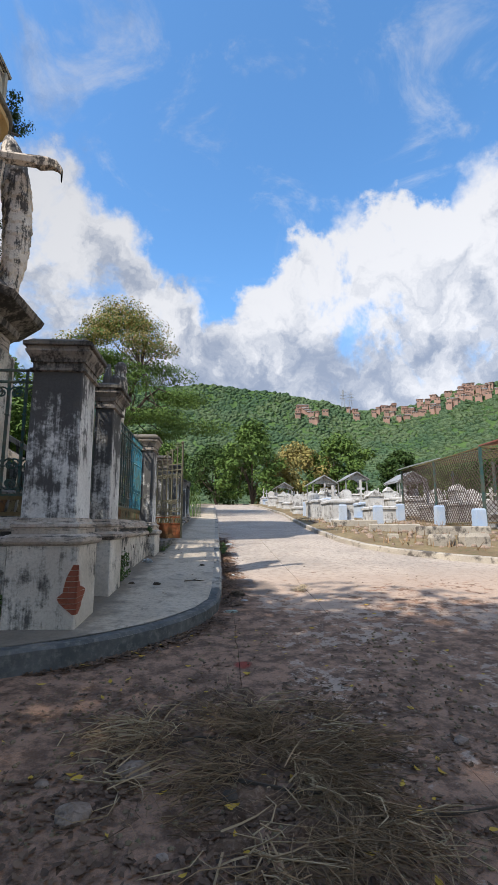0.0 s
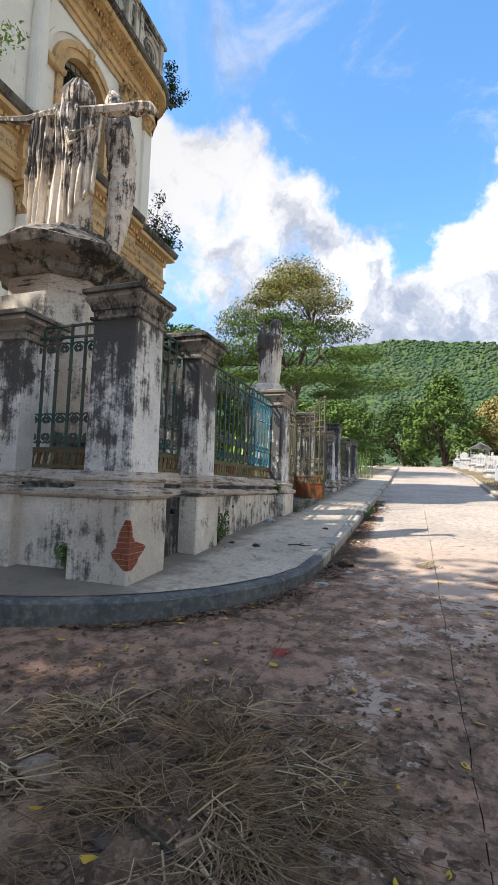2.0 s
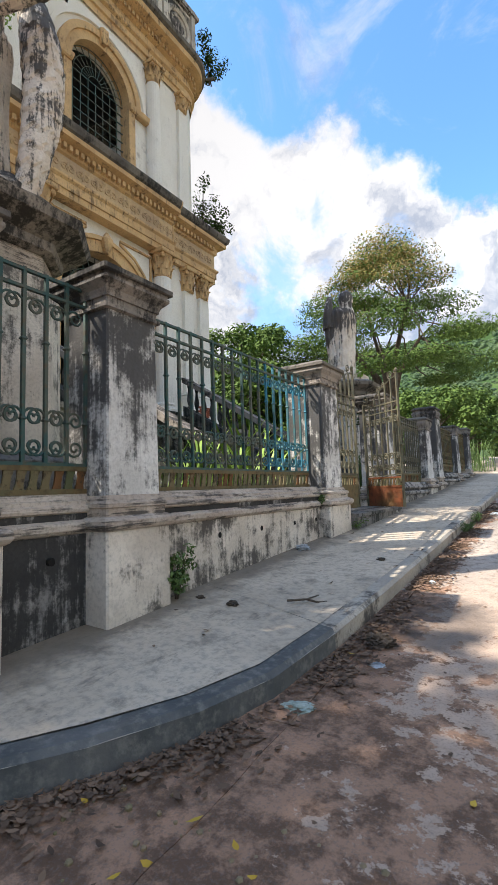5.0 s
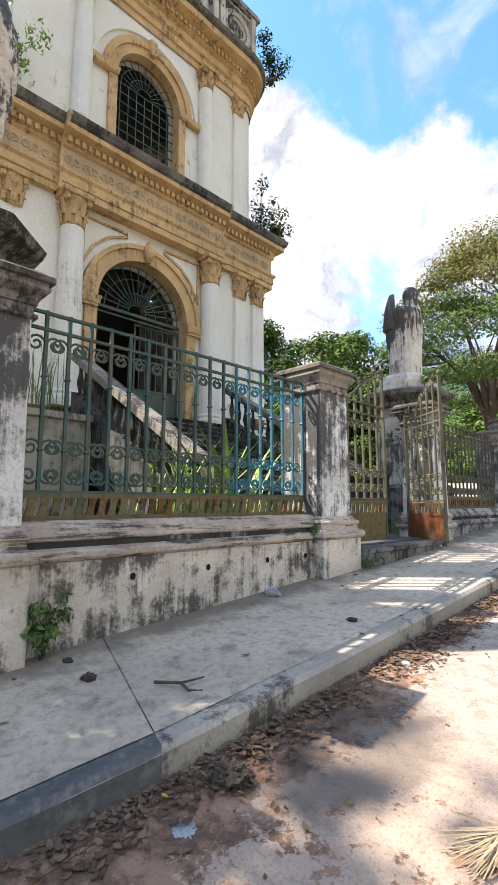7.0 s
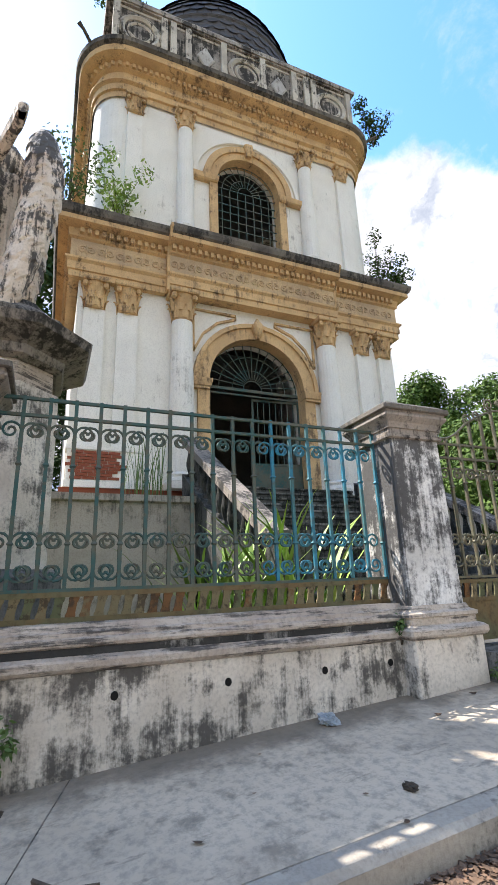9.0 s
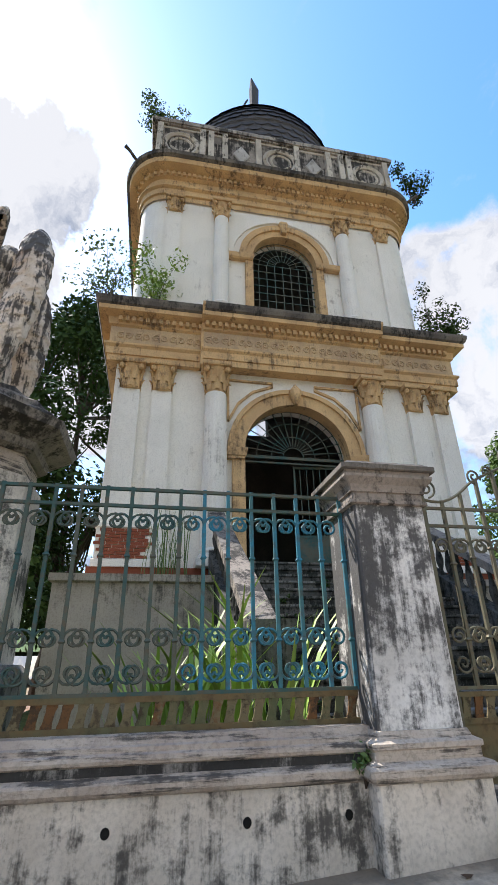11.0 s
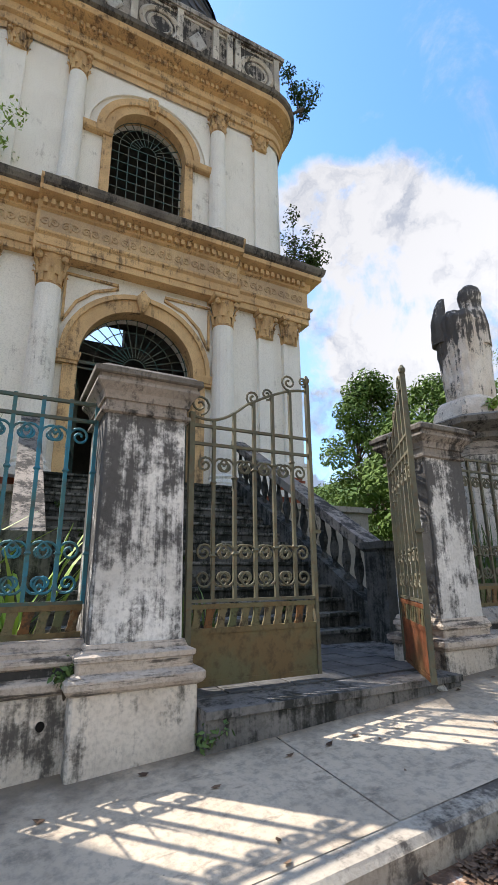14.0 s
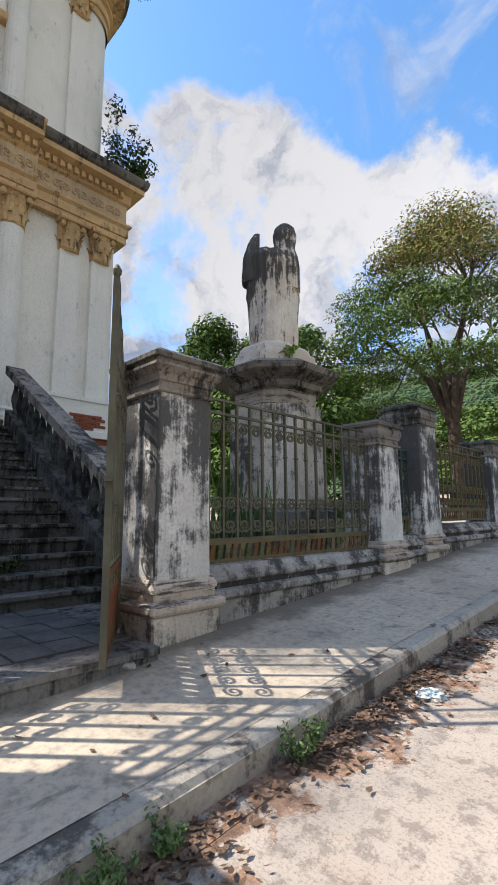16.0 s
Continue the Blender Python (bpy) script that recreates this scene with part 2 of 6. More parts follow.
    "ledge": material("mouldy_ledge", ledged, 0.92, bump=0.6),
    # recessed panels: black mould, plus recess shade painted in as a darker base
    "panel": material("mouldy_shaded_parapet_panel", stained((0.40, 0.365, 0.32), (0.22, 0.20, 0.18), (0.022, 0.022, 0.022), 0.475, 0.08), 0.92, bump=0.5),
    "moulding": material("pale_parapet_moulding", stained((0.66, 0.61, 0.52), (0.45, 0.41, 0.35), (0.04, 0.038, 0.036), 0.535, 0.08, 0.42), 0.92, bump=0.5),
    "cap": material("black_stained_cap", stained((0.34, 0.295, 0.25), (0.22, 0.20, 0.175), (0.022, 0.022, 0.022), 0.49), 0.95, bump=0.6),
    "plaster": material("pale_chapel_plaster", stained((0.86, 0.84, 0.77), (0.80, 0.78, 0.71), (0.33, 0.31, 0.27), 0.60, 0.16), 0.85, bump=0.2),
    "ochre": material("ochre_trim", stained((0.70, 0.48, 0.245), (0.53, 0.355, 0.185), (0.13, 0.09, 0.06), 0.54, 0.13), 0.88, bump=0.4),
    "roofstone": material("blackened_cornice_top", stained((0.20, 0.18, 0.15), (0.11, 0.10, 0.09), (0.03, 0.03, 0.03), 0.50), 0.95, bump=0.6),
    "parapet": material("mouldy_parapet", stained((0.52, 0.48, 0.42), (0.28, 0.255, 0.23), (0.025, 0.025, 0.025), 0.485), 0.92, bump=0.6),
    "statue": material("weathered_marble", stained((0.82, 0.75, 0.65), (0.62, 0.52, 0.41), (0.028, 0.028, 0.029), 0.505, 0.08, 0.5, 0.35, 6.2), 0.8, bump=0.7),
    "stone": material("grey_stair_stone", stained((0.24, 0.225, 0.205), (0.13, 0.125, 0.12), (0.022, 0.024, 0.02), 0.49), 0.92, bump=0.6),
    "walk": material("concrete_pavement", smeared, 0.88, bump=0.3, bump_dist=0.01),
    "kerb": material("kerb_concrete", stained((0.47, 0.42, 0.34), (0.35, 0.31, 0.255), (0.07, 0.06, 0.052), 0.53, 0.12, 0.2, 0.4), 0.88, bump=0.7),
    "kerbblue": material("kerb_faded_blue_grey", blotched((0.075, 0.08, 0.078), (0.125, 0.125, 0.118), (0.24, 0.225, 0.20), 2.2, 14), 0.8, bump=0.3),
    "road": material("worn_concrete_road", muddy, 0.9, bump=0.5, bump_dist=0.03),
    "soil": material("dry_soil", blotched((0.20, 0.14, 0.09), (0.26, 0.20, 0.12), (0.12, 0.12, 0.05), 0.5, 5), 0.95, bump=0.5),
    "hill": material("forest_floor", blotched((0.035, 0.075, 0.02), (0.06, 0.11, 0.03), (0.10, 0.15, 0.04), 0.02, 0.15), 0.95),
    "iron": material("green_black_iron", blotched((0.035, 0.095, 0.09), (0.10, 0.115, 0.09), (0.13, 0.085, 0.05), 2.5, 18), 0.65, 0.3, bump=0.3),
    "ironblue": material("faded_blue_iron", blotched((0.025, 0.19, 0.28), (0.05, 0.15, 0.16), (0.08, 0.065, 0.05), 2.6, 14), 0.65, 0.2, bump=0.3),
    "rust": material("rusted_plate", blotched((0.15, 0.14, 0.075), (0.18, 0.125, 0.06), (0.07, 0.05, 0.03), 2.4, 12), 0.8, 0.2, bump=0.4),
    "rustred": material("red_rust_plate", blotched((0.22, 0.07, 0.03), (0.16, 0.09, 0.04), (0.07, 0.04, 0.025), 2.2, 12), 0.8, 0.2, bump=0.4),
    "ironolive": material("olive_weathered_iron", blotched((0.15, 0.145, 0.095), (0.10, 0.10, 0.07), (0.15, 0.09, 0.05), 2.8, 22), 0.65, 0.3, bump=0.3),
    "slat": material("painted_rusty_slats", slatted, 0.8, 0.2, bump=0.5),
    # dark tone paints indoor shade onto the chapel back wall and house windows
    "dark": material("painted_interior_shade", blotched((0.10, 0.09, 0.08), (0.07, 0.065, 0.06), (0.05, 0.05, 0.05)), 0.95),
    "bark": material("bark", blotched((0.10, 0.075, 0.055), (0.07, 0.055, 0.04), (0.04, 0.035, 0.03), 3, 20), 0.95, bump=0.8),
    "leaf": material("tree_leaves", varied((0.04, 0.085, 0.018), (0.13, 0.20, 0.04)), 0.85),
    "leafdark": material("dark_tree_leaves", varied((0.02, 0.05, 0.012), (0.06, 0.10, 0.02)), 0.85),
    "leafgold": material("yellowing_leaves", varied((0.17, 0.17, 0.045), (0.34, 0.25, 0.09)), 0.85),
    "tomb": material("white_tomb", stained((0.58, 0.57, 0.54), (0.42, 0.40, 0.37), (0.12, 0.11, 0.10), 0.53), 0.85, bump=0.2),
    "tombblue": material("pale_blue_tomb", stained((0.35, 0.45, 0.60), (0.45, 0.50, 0.56), (0.18, 0.18, 0.18), 0.62), 0.85, bump=0.2),
    "roof": material("grey_sheet_roof", blotched((0.40, 0.42, 0.43), (0.28, 0.27, 0.26), (0.2, 0.14, 0.1), 1, 6), 0.5, 0.4),
    "brickhouse": material("hill_house_brick", varied((0.24, 0.12, 0.085), (0.42, 0.31, 0.25)), 0.9),
    "brick": material("exposed_brick", varied((0.20, 0.055, 0.032), (0.33, 0.11, 0.06), 30), 0.9, bump=0.6),
    "stair": material("dark_mossy_stair", stained((0.14, 0.137, 0.126), (0.075, 0.075, 0.069), (0.012, 0.015, 0.012), 0.48), 0.92, bump=0.6),
}


# ---- mesh helpers ----
def part(name, bm, mat, parent=None, label=""):
    me = bpy.data.meshes.new(name)
    bm.normal_update()
    bm.to_mesh(me)
    bm.free()
    me.materials.append(M[mat])
    ob = new(name, me)
    if parent is not None:
        ob.parent = parent
    if label:
        ob["label"] = label
    return ob


def piece(name, me, parent, m=None):
    """One more object on a shared mesh."""
    ob = new(name, me)
    ob.parent = parent
    if m is not None:
        ob.matrix_basis = m
    return ob


def mesh_of(name, bm, mat):
    me = bpy.data.meshes.new(name)
    bm.normal_update()
    bm.to_mesh(me)
    bm.free()
    me.materials.append(M[mat])
    return me


def thing(name, label, category, at=(0, 0, 0), group="", kind=""):
    ob = new(name)
    ob.location = at
    return tagged(ob, label, category, group, kind)


def box(bm, x0, x1, y0, y1, z0, z1):
    v = [bm.verts.new(p) for p in ((x0, y0, z0), (x1, y0, z0), (x1, y1, z0), (x0, y1, z0), (x0, y0, z1), (x1, y0, z1), (x1, y1, z1), (x0, y1, z1))]
    for f in ((3, 2, 1, 0), (4, 5, 6, 7), (0, 1, 5, 4), (1, 2, 6, 5), (2, 3, 7, 6), (3, 0, 4, 7)):
        bm.faces.new([v[i] for i in f])
    return bm


def rings(bm, loops, closed=True, caps=True):
    """Join loops of points into a skin."""
    vs = [[bm.verts.new(p) for p in loop] for loop in loops]
    k = len(vs[0])
    for a, b in zip(vs, vs[1:]):
        for i in range(k if closed else k - 1):
            j = (i + 1) % k
            bm.faces.new((a[i], a[j], b[j], b[i]))
    if caps and closed:
        bm.faces.new(vs[0][::-1])
        bm.faces.new(vs[-1])
    return bm


def stack(bm, cx, cy, levels, chamfer=0.0):
    """A square-plan stack of mouldings: levels are (half x, half y, z)."""
    loops = []
    for hx, hy, z in levels:
        if chamfer:
            c = chamfer * min(hx, hy)
            pts = [(hx, -hy + c), (hx, hy - c), (hx - c, hy), (-hx + c, hy), (-hx, hy - c), (-hx, -hy + c), (-hx + c, -hy), (hx - c, -hy)]
        else:
            pts = [(hx, -hy), (hx, hy), (-hx, hy), (-hx, -hy)]
        loops.append([(cx + x, cy + y, z) for x, y in pts])
    return rings(bm, loops)


def lathe(bm, cx, cy, prof, n=16, a0=0.0, a1=None):
    full = a1 is None
    a1 = a0 + 2 * math.pi if full else a1
    k = n if full else n + 1
    loops = [[(cx + r * math.cos(a0 + (a1 - a0) * i / n), cy + r * math.sin(a0 + (a1 - a0) * i / n), z) for i in range(k)] for r, z in prof]
    return rings(bm, loops, full, full)


def tube(bm, pts, r, sides=4):
    loops = []
    pts = [Vector(p) for p in pts]
    for i, p in enumerate(pts):
        d = (pts[min(i + 1, len(pts) - 1)] - pts[max(i - 1, 0)]).normalized()
        u = d.cross(Vector((1, 0, 0)) if abs(d.x) < 0.8 else Vector((0, 1, 0))).normalized()
        w = d.cross(u)
        rr = r[i] if isinstance(r, (list, tuple)) else r
        loops.append([p + rr * (math.cos(2 * math.pi * (k + 0.5) / sides) * u + math.sin(2 * math.pi * (k + 0.5) / sides) * w) for k in range(sides)])
    return rings(bm, loops)


def BM():
    return bmesh.new()


def road_z(y):
    return 0.066 * y - 0.03 if y < 70 else 0.066 * 70 - 0.03 + 0.05 * (y - 70)


# ---- ground, road, pavement ----
def sheet(name, xs, ys, zf, mat):
    bm = BM()
    g = [[bm.verts.new((x, y, zf(x, y))) for x in xs] for y in ys]
    for a, b in zip(g, g[1:]):
        for i in range(len(xs) - 1):
            bm.faces.new((a[i], a[i + 1], b[i + 1], b[i]))
    return part(name, bm, mat)


ROADX0, ROADX1 = -0.2, 4.6


def spread(a, b, n, e=1.0):
    return [a + (b - a) * (i / n) ** e for i in range(n + 1)]


tagged(sheet("ground", [-400, -120, -60, -30, -15, -9, -6, -3, 0, 3, 6, 10, 15, 30, 60, 120, 400], [-300, -100, -40, -15] + spread(-5, 70, 25) + [90, 120, 160, 220, 300, 420],
             lambda x, y: road_z(y) - 0.035, "soil"), "dry brown soil with sparse grass", "ground", kind="structure")


def road_slabs():
    t = thing("road", "worn concrete road, joints and brown mud", "road", kind="structure")
    xs, ys = [-40, -12, -4, 0.22, 1.45, 3.1, 6.5, 14, 40], [-30, -8, 1.6, 6.4, 10.9, 15.4, 19.9, 24.4, 30, 40, 55, 70, 100]
    for x0, x1 in zip(xs, xs[1:]):
        for y0, y1 in zip(ys, ys[1:]):
            bm = BM()
            near = -1 < y0 < 20 and -13 < x0 < 7
            nx, ny = (max(3, min(18, int((x1 - x0) / 0.25))), max(4, int((y1 - y0) / 0.25))) if near else (3, 4)
            g = 0.0028 if near else 0.0
            lift = 0.006 * random.random() if near else 0
            def P(i, j, dz=0.0):
                x, y = x0 + g + (x1 - x0 - 2 * g) * i / nx, y0 + g + (y1 - y0 - 2 * g) * j / ny
                if near and i in (0, nx):
                    x += 0.02 * noise.noise((y * 4, x, 1))
                if near and j in (0, ny):
                    y += 0.02 * noise.noise((x * 4, y, 5))
                return (x, y, road_z(y) + lift + 0.014 * noise.noise((x * 0.8, y * 0.8, 0)) + 0.005 * noise.noise((x * 4, y * 4, 7)) + dz)
            v = [[bm.verts.new(P(i, j)) for i in range(nx + 1)] for j in range(ny + 1)]
            for j in range(ny):
                for i in range(nx):
                    bm.faces.new((v[j][i], v[j][i + 1], v[j + 1][i + 1], v[j + 1][i]))
            rim = [v[0][i] for i in range(nx + 1)] + [v[j][nx] for j in range(1, ny + 1)] + [v[ny][i] for i in range(nx - 1, -1, -1)] + [v[j][0] for j in range(ny - 1, 0, -1)]
            low = [bm.verts.new((q.co.x, q.co.y, q.co.z - 0.07)) for q in rim]
            for k in range(len(rim)):
                m = (k + 1) % len(rim)
                bm.faces.new((rim[m], rim[k], low[k], low[m]))
            part("slab", bm, "road", t)


road_slabs()

# pavement outline: kerb line from far to near, then round the corner
KERB = [(-0.55, 60), (-0.3, 40), (-0.05, 26), (0.03, 16.1), (0.06, 12), (0.08, 9), (0.07, 7.4), (0.02, 6.6), (-0.13, 6.1), (-0.38, 5.62), (-0.62, 5.28), (-0.95, 4.93), (-1.35, 4.6), (-1.75, 4.42), (-2.4, 4.2), (-4, 3.8), (-8, 2.9), (-14, 1.6)]
INNER = [(-3.0, 60), (-3.0, 40), (-2.6, 26), (-2.4, 16.1), (-2.4, 12), (-2.4, 9), (-2.4, 8.2), (-2.4, 7.8), (-2.4, 7.4), (-2.4, 7.0), (-2.4, 6.7), (-2.4, 6.4), (-2.4, 6.1), (-2.5, 5.9), (-3.0, 5.7), (-4.4, 5.6), (-8.2, 5.4), (-14, 5)]


def walk_z(x, y):
    return road_z(y) + 0.15 + 0.045 * max(0.0, 0.05 - x) if y > 6 else road_z(y) + 0.15 + 0.045 * min(1.5, max(0.0, 0.05 - x))


def pavement():
    bm = BM()
    def line(pts, n=6):
        out = []
        for (x0, y0), (x1, y1) in zip(pts, pts[1:]):
            out += [(x0 + (x1 - x0) * i / n, y0 + (y1 - y0) * i / n) for i in range(n)]
        return out + [pts[-1]]
    k, inn = line(KERB), line(INNER)
    rows = []
    for (x, y), (u, v) in zip(k, inn):
        d = Vector((u - x, v - y)).normalized()
        pts = []
        for s in (0.15, 0.5, 1.0, 1.6):
            l = min(s, (Vector((u - x, v - y))).length)
            pts.append((x + d.x * l, y + d.y * l))
        pts.append((u, v))
        rows.append([bm.verts.new((a, b, walk_z(a, b) + 0.004 * noise.noise((a * 2, b * 2, 3)))) for a, b in pts])
    for k0, (a, b) in enumerate(zip(rows, rows[1:])):
        if k0 in JOINTS:
            w = (a[0].co - b[0].co).length
            a = [bm.verts.new(p.co + (q.co - p.co) * 0.007 / w) for p, q in zip(a, b)]
        for i in range(4):
            bm.faces.new((a[i], a[i + 1], b[i + 1], b[i]))
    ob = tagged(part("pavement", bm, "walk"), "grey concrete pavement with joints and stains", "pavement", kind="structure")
    bm = BM()
    under = [[(x, y, walk_z(x, y) - 0.03), (u, v, walk_z(u, v) - 0.03)] for (x, y), (u, v) in zip(k, inn)]
    rings(bm, under, closed=False)
    tagged(part("pavement_bed", bm, "kerb"), "dark joint bed under the pavement", "pavement", kind="structure")
    for name, lo, hi, mat, label in (("kerb", 0, 36, "kerb", "worn concrete kerb along the pavement"), ("kerb_corner", 36, len(k) - 1, "kerbblue", "slate-grey painted kerb round the corner")):
        bm = BM()
        loops = []
        for (x, y), (u, v) in list(zip(k, inn))[lo:hi + 1]:
            d = Vector((u - x, v - y)).normalized()
            zt = walk_z(x, y)
            e = 0.012 * noise.noise((x * 5, y * 5, 2))
            loops.append([(x + e, y, road_z(y) - 0.1), (x + e, y, zt - 0.03 + e * 0.6), (x + d.x * 0.03, y + d.y * 0.03, zt), (x + d.x * 0.16, y + d.y * 0.16, zt + 0.003), (x + d.x * 0.16, y + d.y * 0.16, zt - 0.2)])
        rings(bm, loops)
        tagged(part(name, bm, mat), label, "kerb", kind="structure")
    return ob


JOINTS = (18, 24, 36)
pavement()


# ---- fence: pillars, walls, panels ----
def pillar(name, cx, cy, zb, base, zl, shaft, ztop, label, cap=None):
    t = thing(name, label, "pillar", (0, 0, 0), "street fence pillars")
    b, s = base / 2, shaft / 2
    c = (cap or base) / 2
    part("plinth", stack(BM(), cx, cy, [(b, b, zb), (b, b, zl - 0.1)], 0.045), "wall", t)
    part("ledge", stack(BM(), cx, cy, [(b + 0.005, b + 0.005, zl - 0.1), (b + 0.03, b + 0.03, zl - 0.085), (b + 0.045, b + 0.045, zl - 0.06), (b + 0.045, b + 0.045, zl - 0.02), (b + 0.02, b + 0.02, zl), (b - 0.025, b - 0.025, zl + 0.015), (b - 0.025, b - 0.025, zl + 0.075), (b - 0.01, b - 0.01, zl + 0.085), (b - 0.01, b - 0.01, zl + 0.115), (s + 0.035, s + 0.035, zl + 0.135), (s + 0.015, s + 0.015, zl + 0.18)], 0.04), "ledge", t)
    part("shaft", stack(BM(), cx, cy, [(s, s, zl + 0.16), (s - 0.008, s - 0.008, (zl + ztop) / 2), (s - 0.012, s - 0.012, ztop - 0.36)], 0.05), "pillar", t)
    part("necking", stack(BM(), cx, cy, [(s + 0.0, s + 0.0, ztop - 0.37), (s + 0.022, s + 0.022, ztop - 0.36), (s + 0.022, s + 0.022, ztop - 0.335), (s - 0.004, s - 0.004, ztop - 0.325), (s - 0.004, s - 0.004, ztop - 0.26)], 0.04), "cap", t)
    part("capital", stack(BM(), cx, cy, [(s + 0.012, s + 0.012, ztop - 0.262), (s + 0.018, s + 0.018, ztop - 0.235), (s + 0.03, s + 0.03, ztop - 0.205), (s + 0.6 * (c - s), s + 0.6 * (c - s), ztop - 0.17), (c - 0.025, c - 0.025, ztop - 0.15), (c - 0.025, c - 0.025, ztop - 0.125), (c - 0.04, c - 0.04, ztop - 0.122), (c - 0.036, c - 0.036, ztop - 0.09)], 0.03), "cap", t)
    part("cap_slab", stack(BM(), cx, cy, [(c - 0.01, c - 0.01, ztop - 0.092), (c, c, ztop - 0.085), (c, c, ztop - 0.045), (c - 0.025, c - 0.025, ztop - 0.035), (c - 0.07, c - 0.07, ztop)], 0.04), "roofstone", t, "black weathered cap slab")
    return t


PX = -1.75
pillar("fence_pillar", PX, 5.42, 0.2, 0.72, 1.43, 0.56, 3.56, "corner plaster pillar, black with mould, brick showing at the base", 0.74)
pillar("fence_pillar", PX, 6.93, 0.4, 0.70, 1.44, 0.58, 3.52, "mouldy plaster pillar beside blue iron fence", 0.80)
pillar("fence_pillar", PX - 0.02, 11.05, 0.6, 0.82, 1.44, 0.64, 3.58, "streaked plaster gate pillar with dark cap", 0.84)
pillar("fence_pillar", PX - 0.04, 14.28, 0.7, 0.70, 1.44, 0.585, 3.58, "white-faced plaster gate pillar with black side", 0.82)
pillar("fence_pillar", PX - 0.06, 17.95, 0.9, 0.72, 1.6, 0.60, 3.48, "grey plaster pillar in the far fence")
pillar("fence_pillar", PX - 0.08, 19.25, 0.9, 0.72, 1.65, 0.66, 3.95, "tall grey plaster pillar in the far fence")
pillar("fence_pillar", PX - 0.1, 22.6, 1.0, 0.72, 1.8, 0.60, 3.7, "pale plaster pillar in the far fence")
pillar("fence_pillar", PX - 0.1, 25.2, 1.2, 0.72, 2.0, 0.60, 3.85, "pale plaster pillar at the fence's end")


def wall_run(name, y0, y1, zl, zb, m=None, mat="wall", top="ledge"):
    t = thing(name, "stained plaster fence wall with black mould and moulded ledge", "wall", kind="structure")
    part("wall_face", box(BM(), -1.93, -1.53, y0, y1, zb, zl - 0.08), mat, t)
    for name_, mat_, prof in (
            ("ledge", top, [(-1.53, zl - 0.09), (-1.50, zl - 0.075), (-1.482, zl - 0.055), (-1.48, zl - 0.015), (-1.49, zl), (-1.54, zl + 0.018), (-1.96, zl + 0.018), (-1.96, zl - 0.09)]),
            # groove strip takes the near-black plaster along its whole length
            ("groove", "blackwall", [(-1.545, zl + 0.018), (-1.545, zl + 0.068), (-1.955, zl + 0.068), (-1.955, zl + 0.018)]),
            ("moulding", top, [(-1.54, zl + 0.068), (-1.518, zl + 0.08), (-1.512, zl + 0.10), (-1.52, zl + 0.125), (-1.545, zl + 0.135), (-1.55, zl + 0.165), (-1.575, zl + 0.175), (-1.60, zl + 0.22), (-1.93, zl + 0.23), (-1.95, zl + 0.068)])):
        part(name_, rings(BM(), [[(x, y, z) for x, z in prof] for y in (y1, y0)]), mat_, t)
    if m:
        t.matrix_basis = m
    return t


TURNED = Matrix.Translation((PX, 5.6, 0)) @ pose(0, 0, 0, 0, 0, -90) @ Matrix.Translation((1.75, 0, 0))
wall_run("wall_fence_south", -4.2, -0.3, 1.40, 0.0, TURNED)
pillar("fence_pillar", PX - 1.65, 5.6, 0.0, 0.72, 1.43, 0.58, 3.5, "mouldy plaster pillar beside the corner pillar", 0.80)
pillar("fence_pillar", PX - 4.4, 5.55, 0.0, 0.72, 1.43, 0.60, 3.5, "mouldy plaster pillar in the side fence", 0.80)
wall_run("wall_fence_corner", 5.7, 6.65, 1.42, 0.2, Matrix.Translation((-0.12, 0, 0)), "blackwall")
wall_run("wall_fence_street", 7.2, 10.75, 1.42, 0.3)
wall_run("wall_fence_north", 14.55, 17.65, 1.46, 0.6, None, "greywall", "greywall")
wall_run("wall_fence_short", 18.25, 18.95, 1.6, 0.8, None, "greywall", "greywall")
wall_run("wall_fence_far", 19.55, 25.0, 1.75, 0.8, None, "greywall", "greywall")


def spiral(c, r, turns, a0, sgn=1, n=16):
    out = []
    for i in range(n + 1):
        f = i / n
        a = a0 + sgn * turns * 2 * math.pi * f
        rr = r * (1 - 0.82 * f)
        out.append((0, c[0] + rr * math.cos(a), c[1] + rr * math.sin(a)))
    return out


def scroll_mesh(mat):
    """A pair of C-scrolls springing from one bar to both sides."""
    bm = BM()
    for sg in (1, -1):
        pts = [(0, 0.006 * sg, -0.15), (0, 0.008 * sg, -0.07)] + [(0, sg * y, z) for _, y, z in spiral((0.078, 0.0), 0.075, 1.5, math.pi, -1, 18)]
        tube(bm, pts, 0.0105, 5)
    return mesh_of("scroll", bm, mat)


def slat_mesh():
    """A cast slat, waisted and leaning a little, as high as the band between its rails."""
    loops = []
    for f, w0, lean in ((0, 0.036, -0.012), (0.12, 0.036, -0.012), (0.25, 0.03, -0.008), (0.7, 0.029, 0.004), (0.86, 0.036, 0.01), (1, 0.036, 0.012)):
        loops.append([(-0.008, lean - w0, 0.148 * f), (0.008, lean - w0, 0.148 * f), (0.008, lean + w0, 0.148 * f), (-0.008, lean + w0, 0.148 * f)])
    return mesh_of("slat", rings(BM(), loops), "slat")


SLAT = slat_mesh()
SCROLL = {m: scroll_mesh(m) for m in ("iron", "ironblue", "rust", "ironolive")}
BAR = {}


def bar_mesh(mat, h):
    if (mat, h) not in BAR:
        bm = BM()
        box(bm, -0.014, 0.014, -0.014, 0.014, 0, h)
        for z in (h * 0.22, h * 0.62):
            stack(bm, 0, 0, [(0.014, 0.014, z), (0.024, 0.024, z + 0.012), (0.014, 0.014, z + 0.03)])
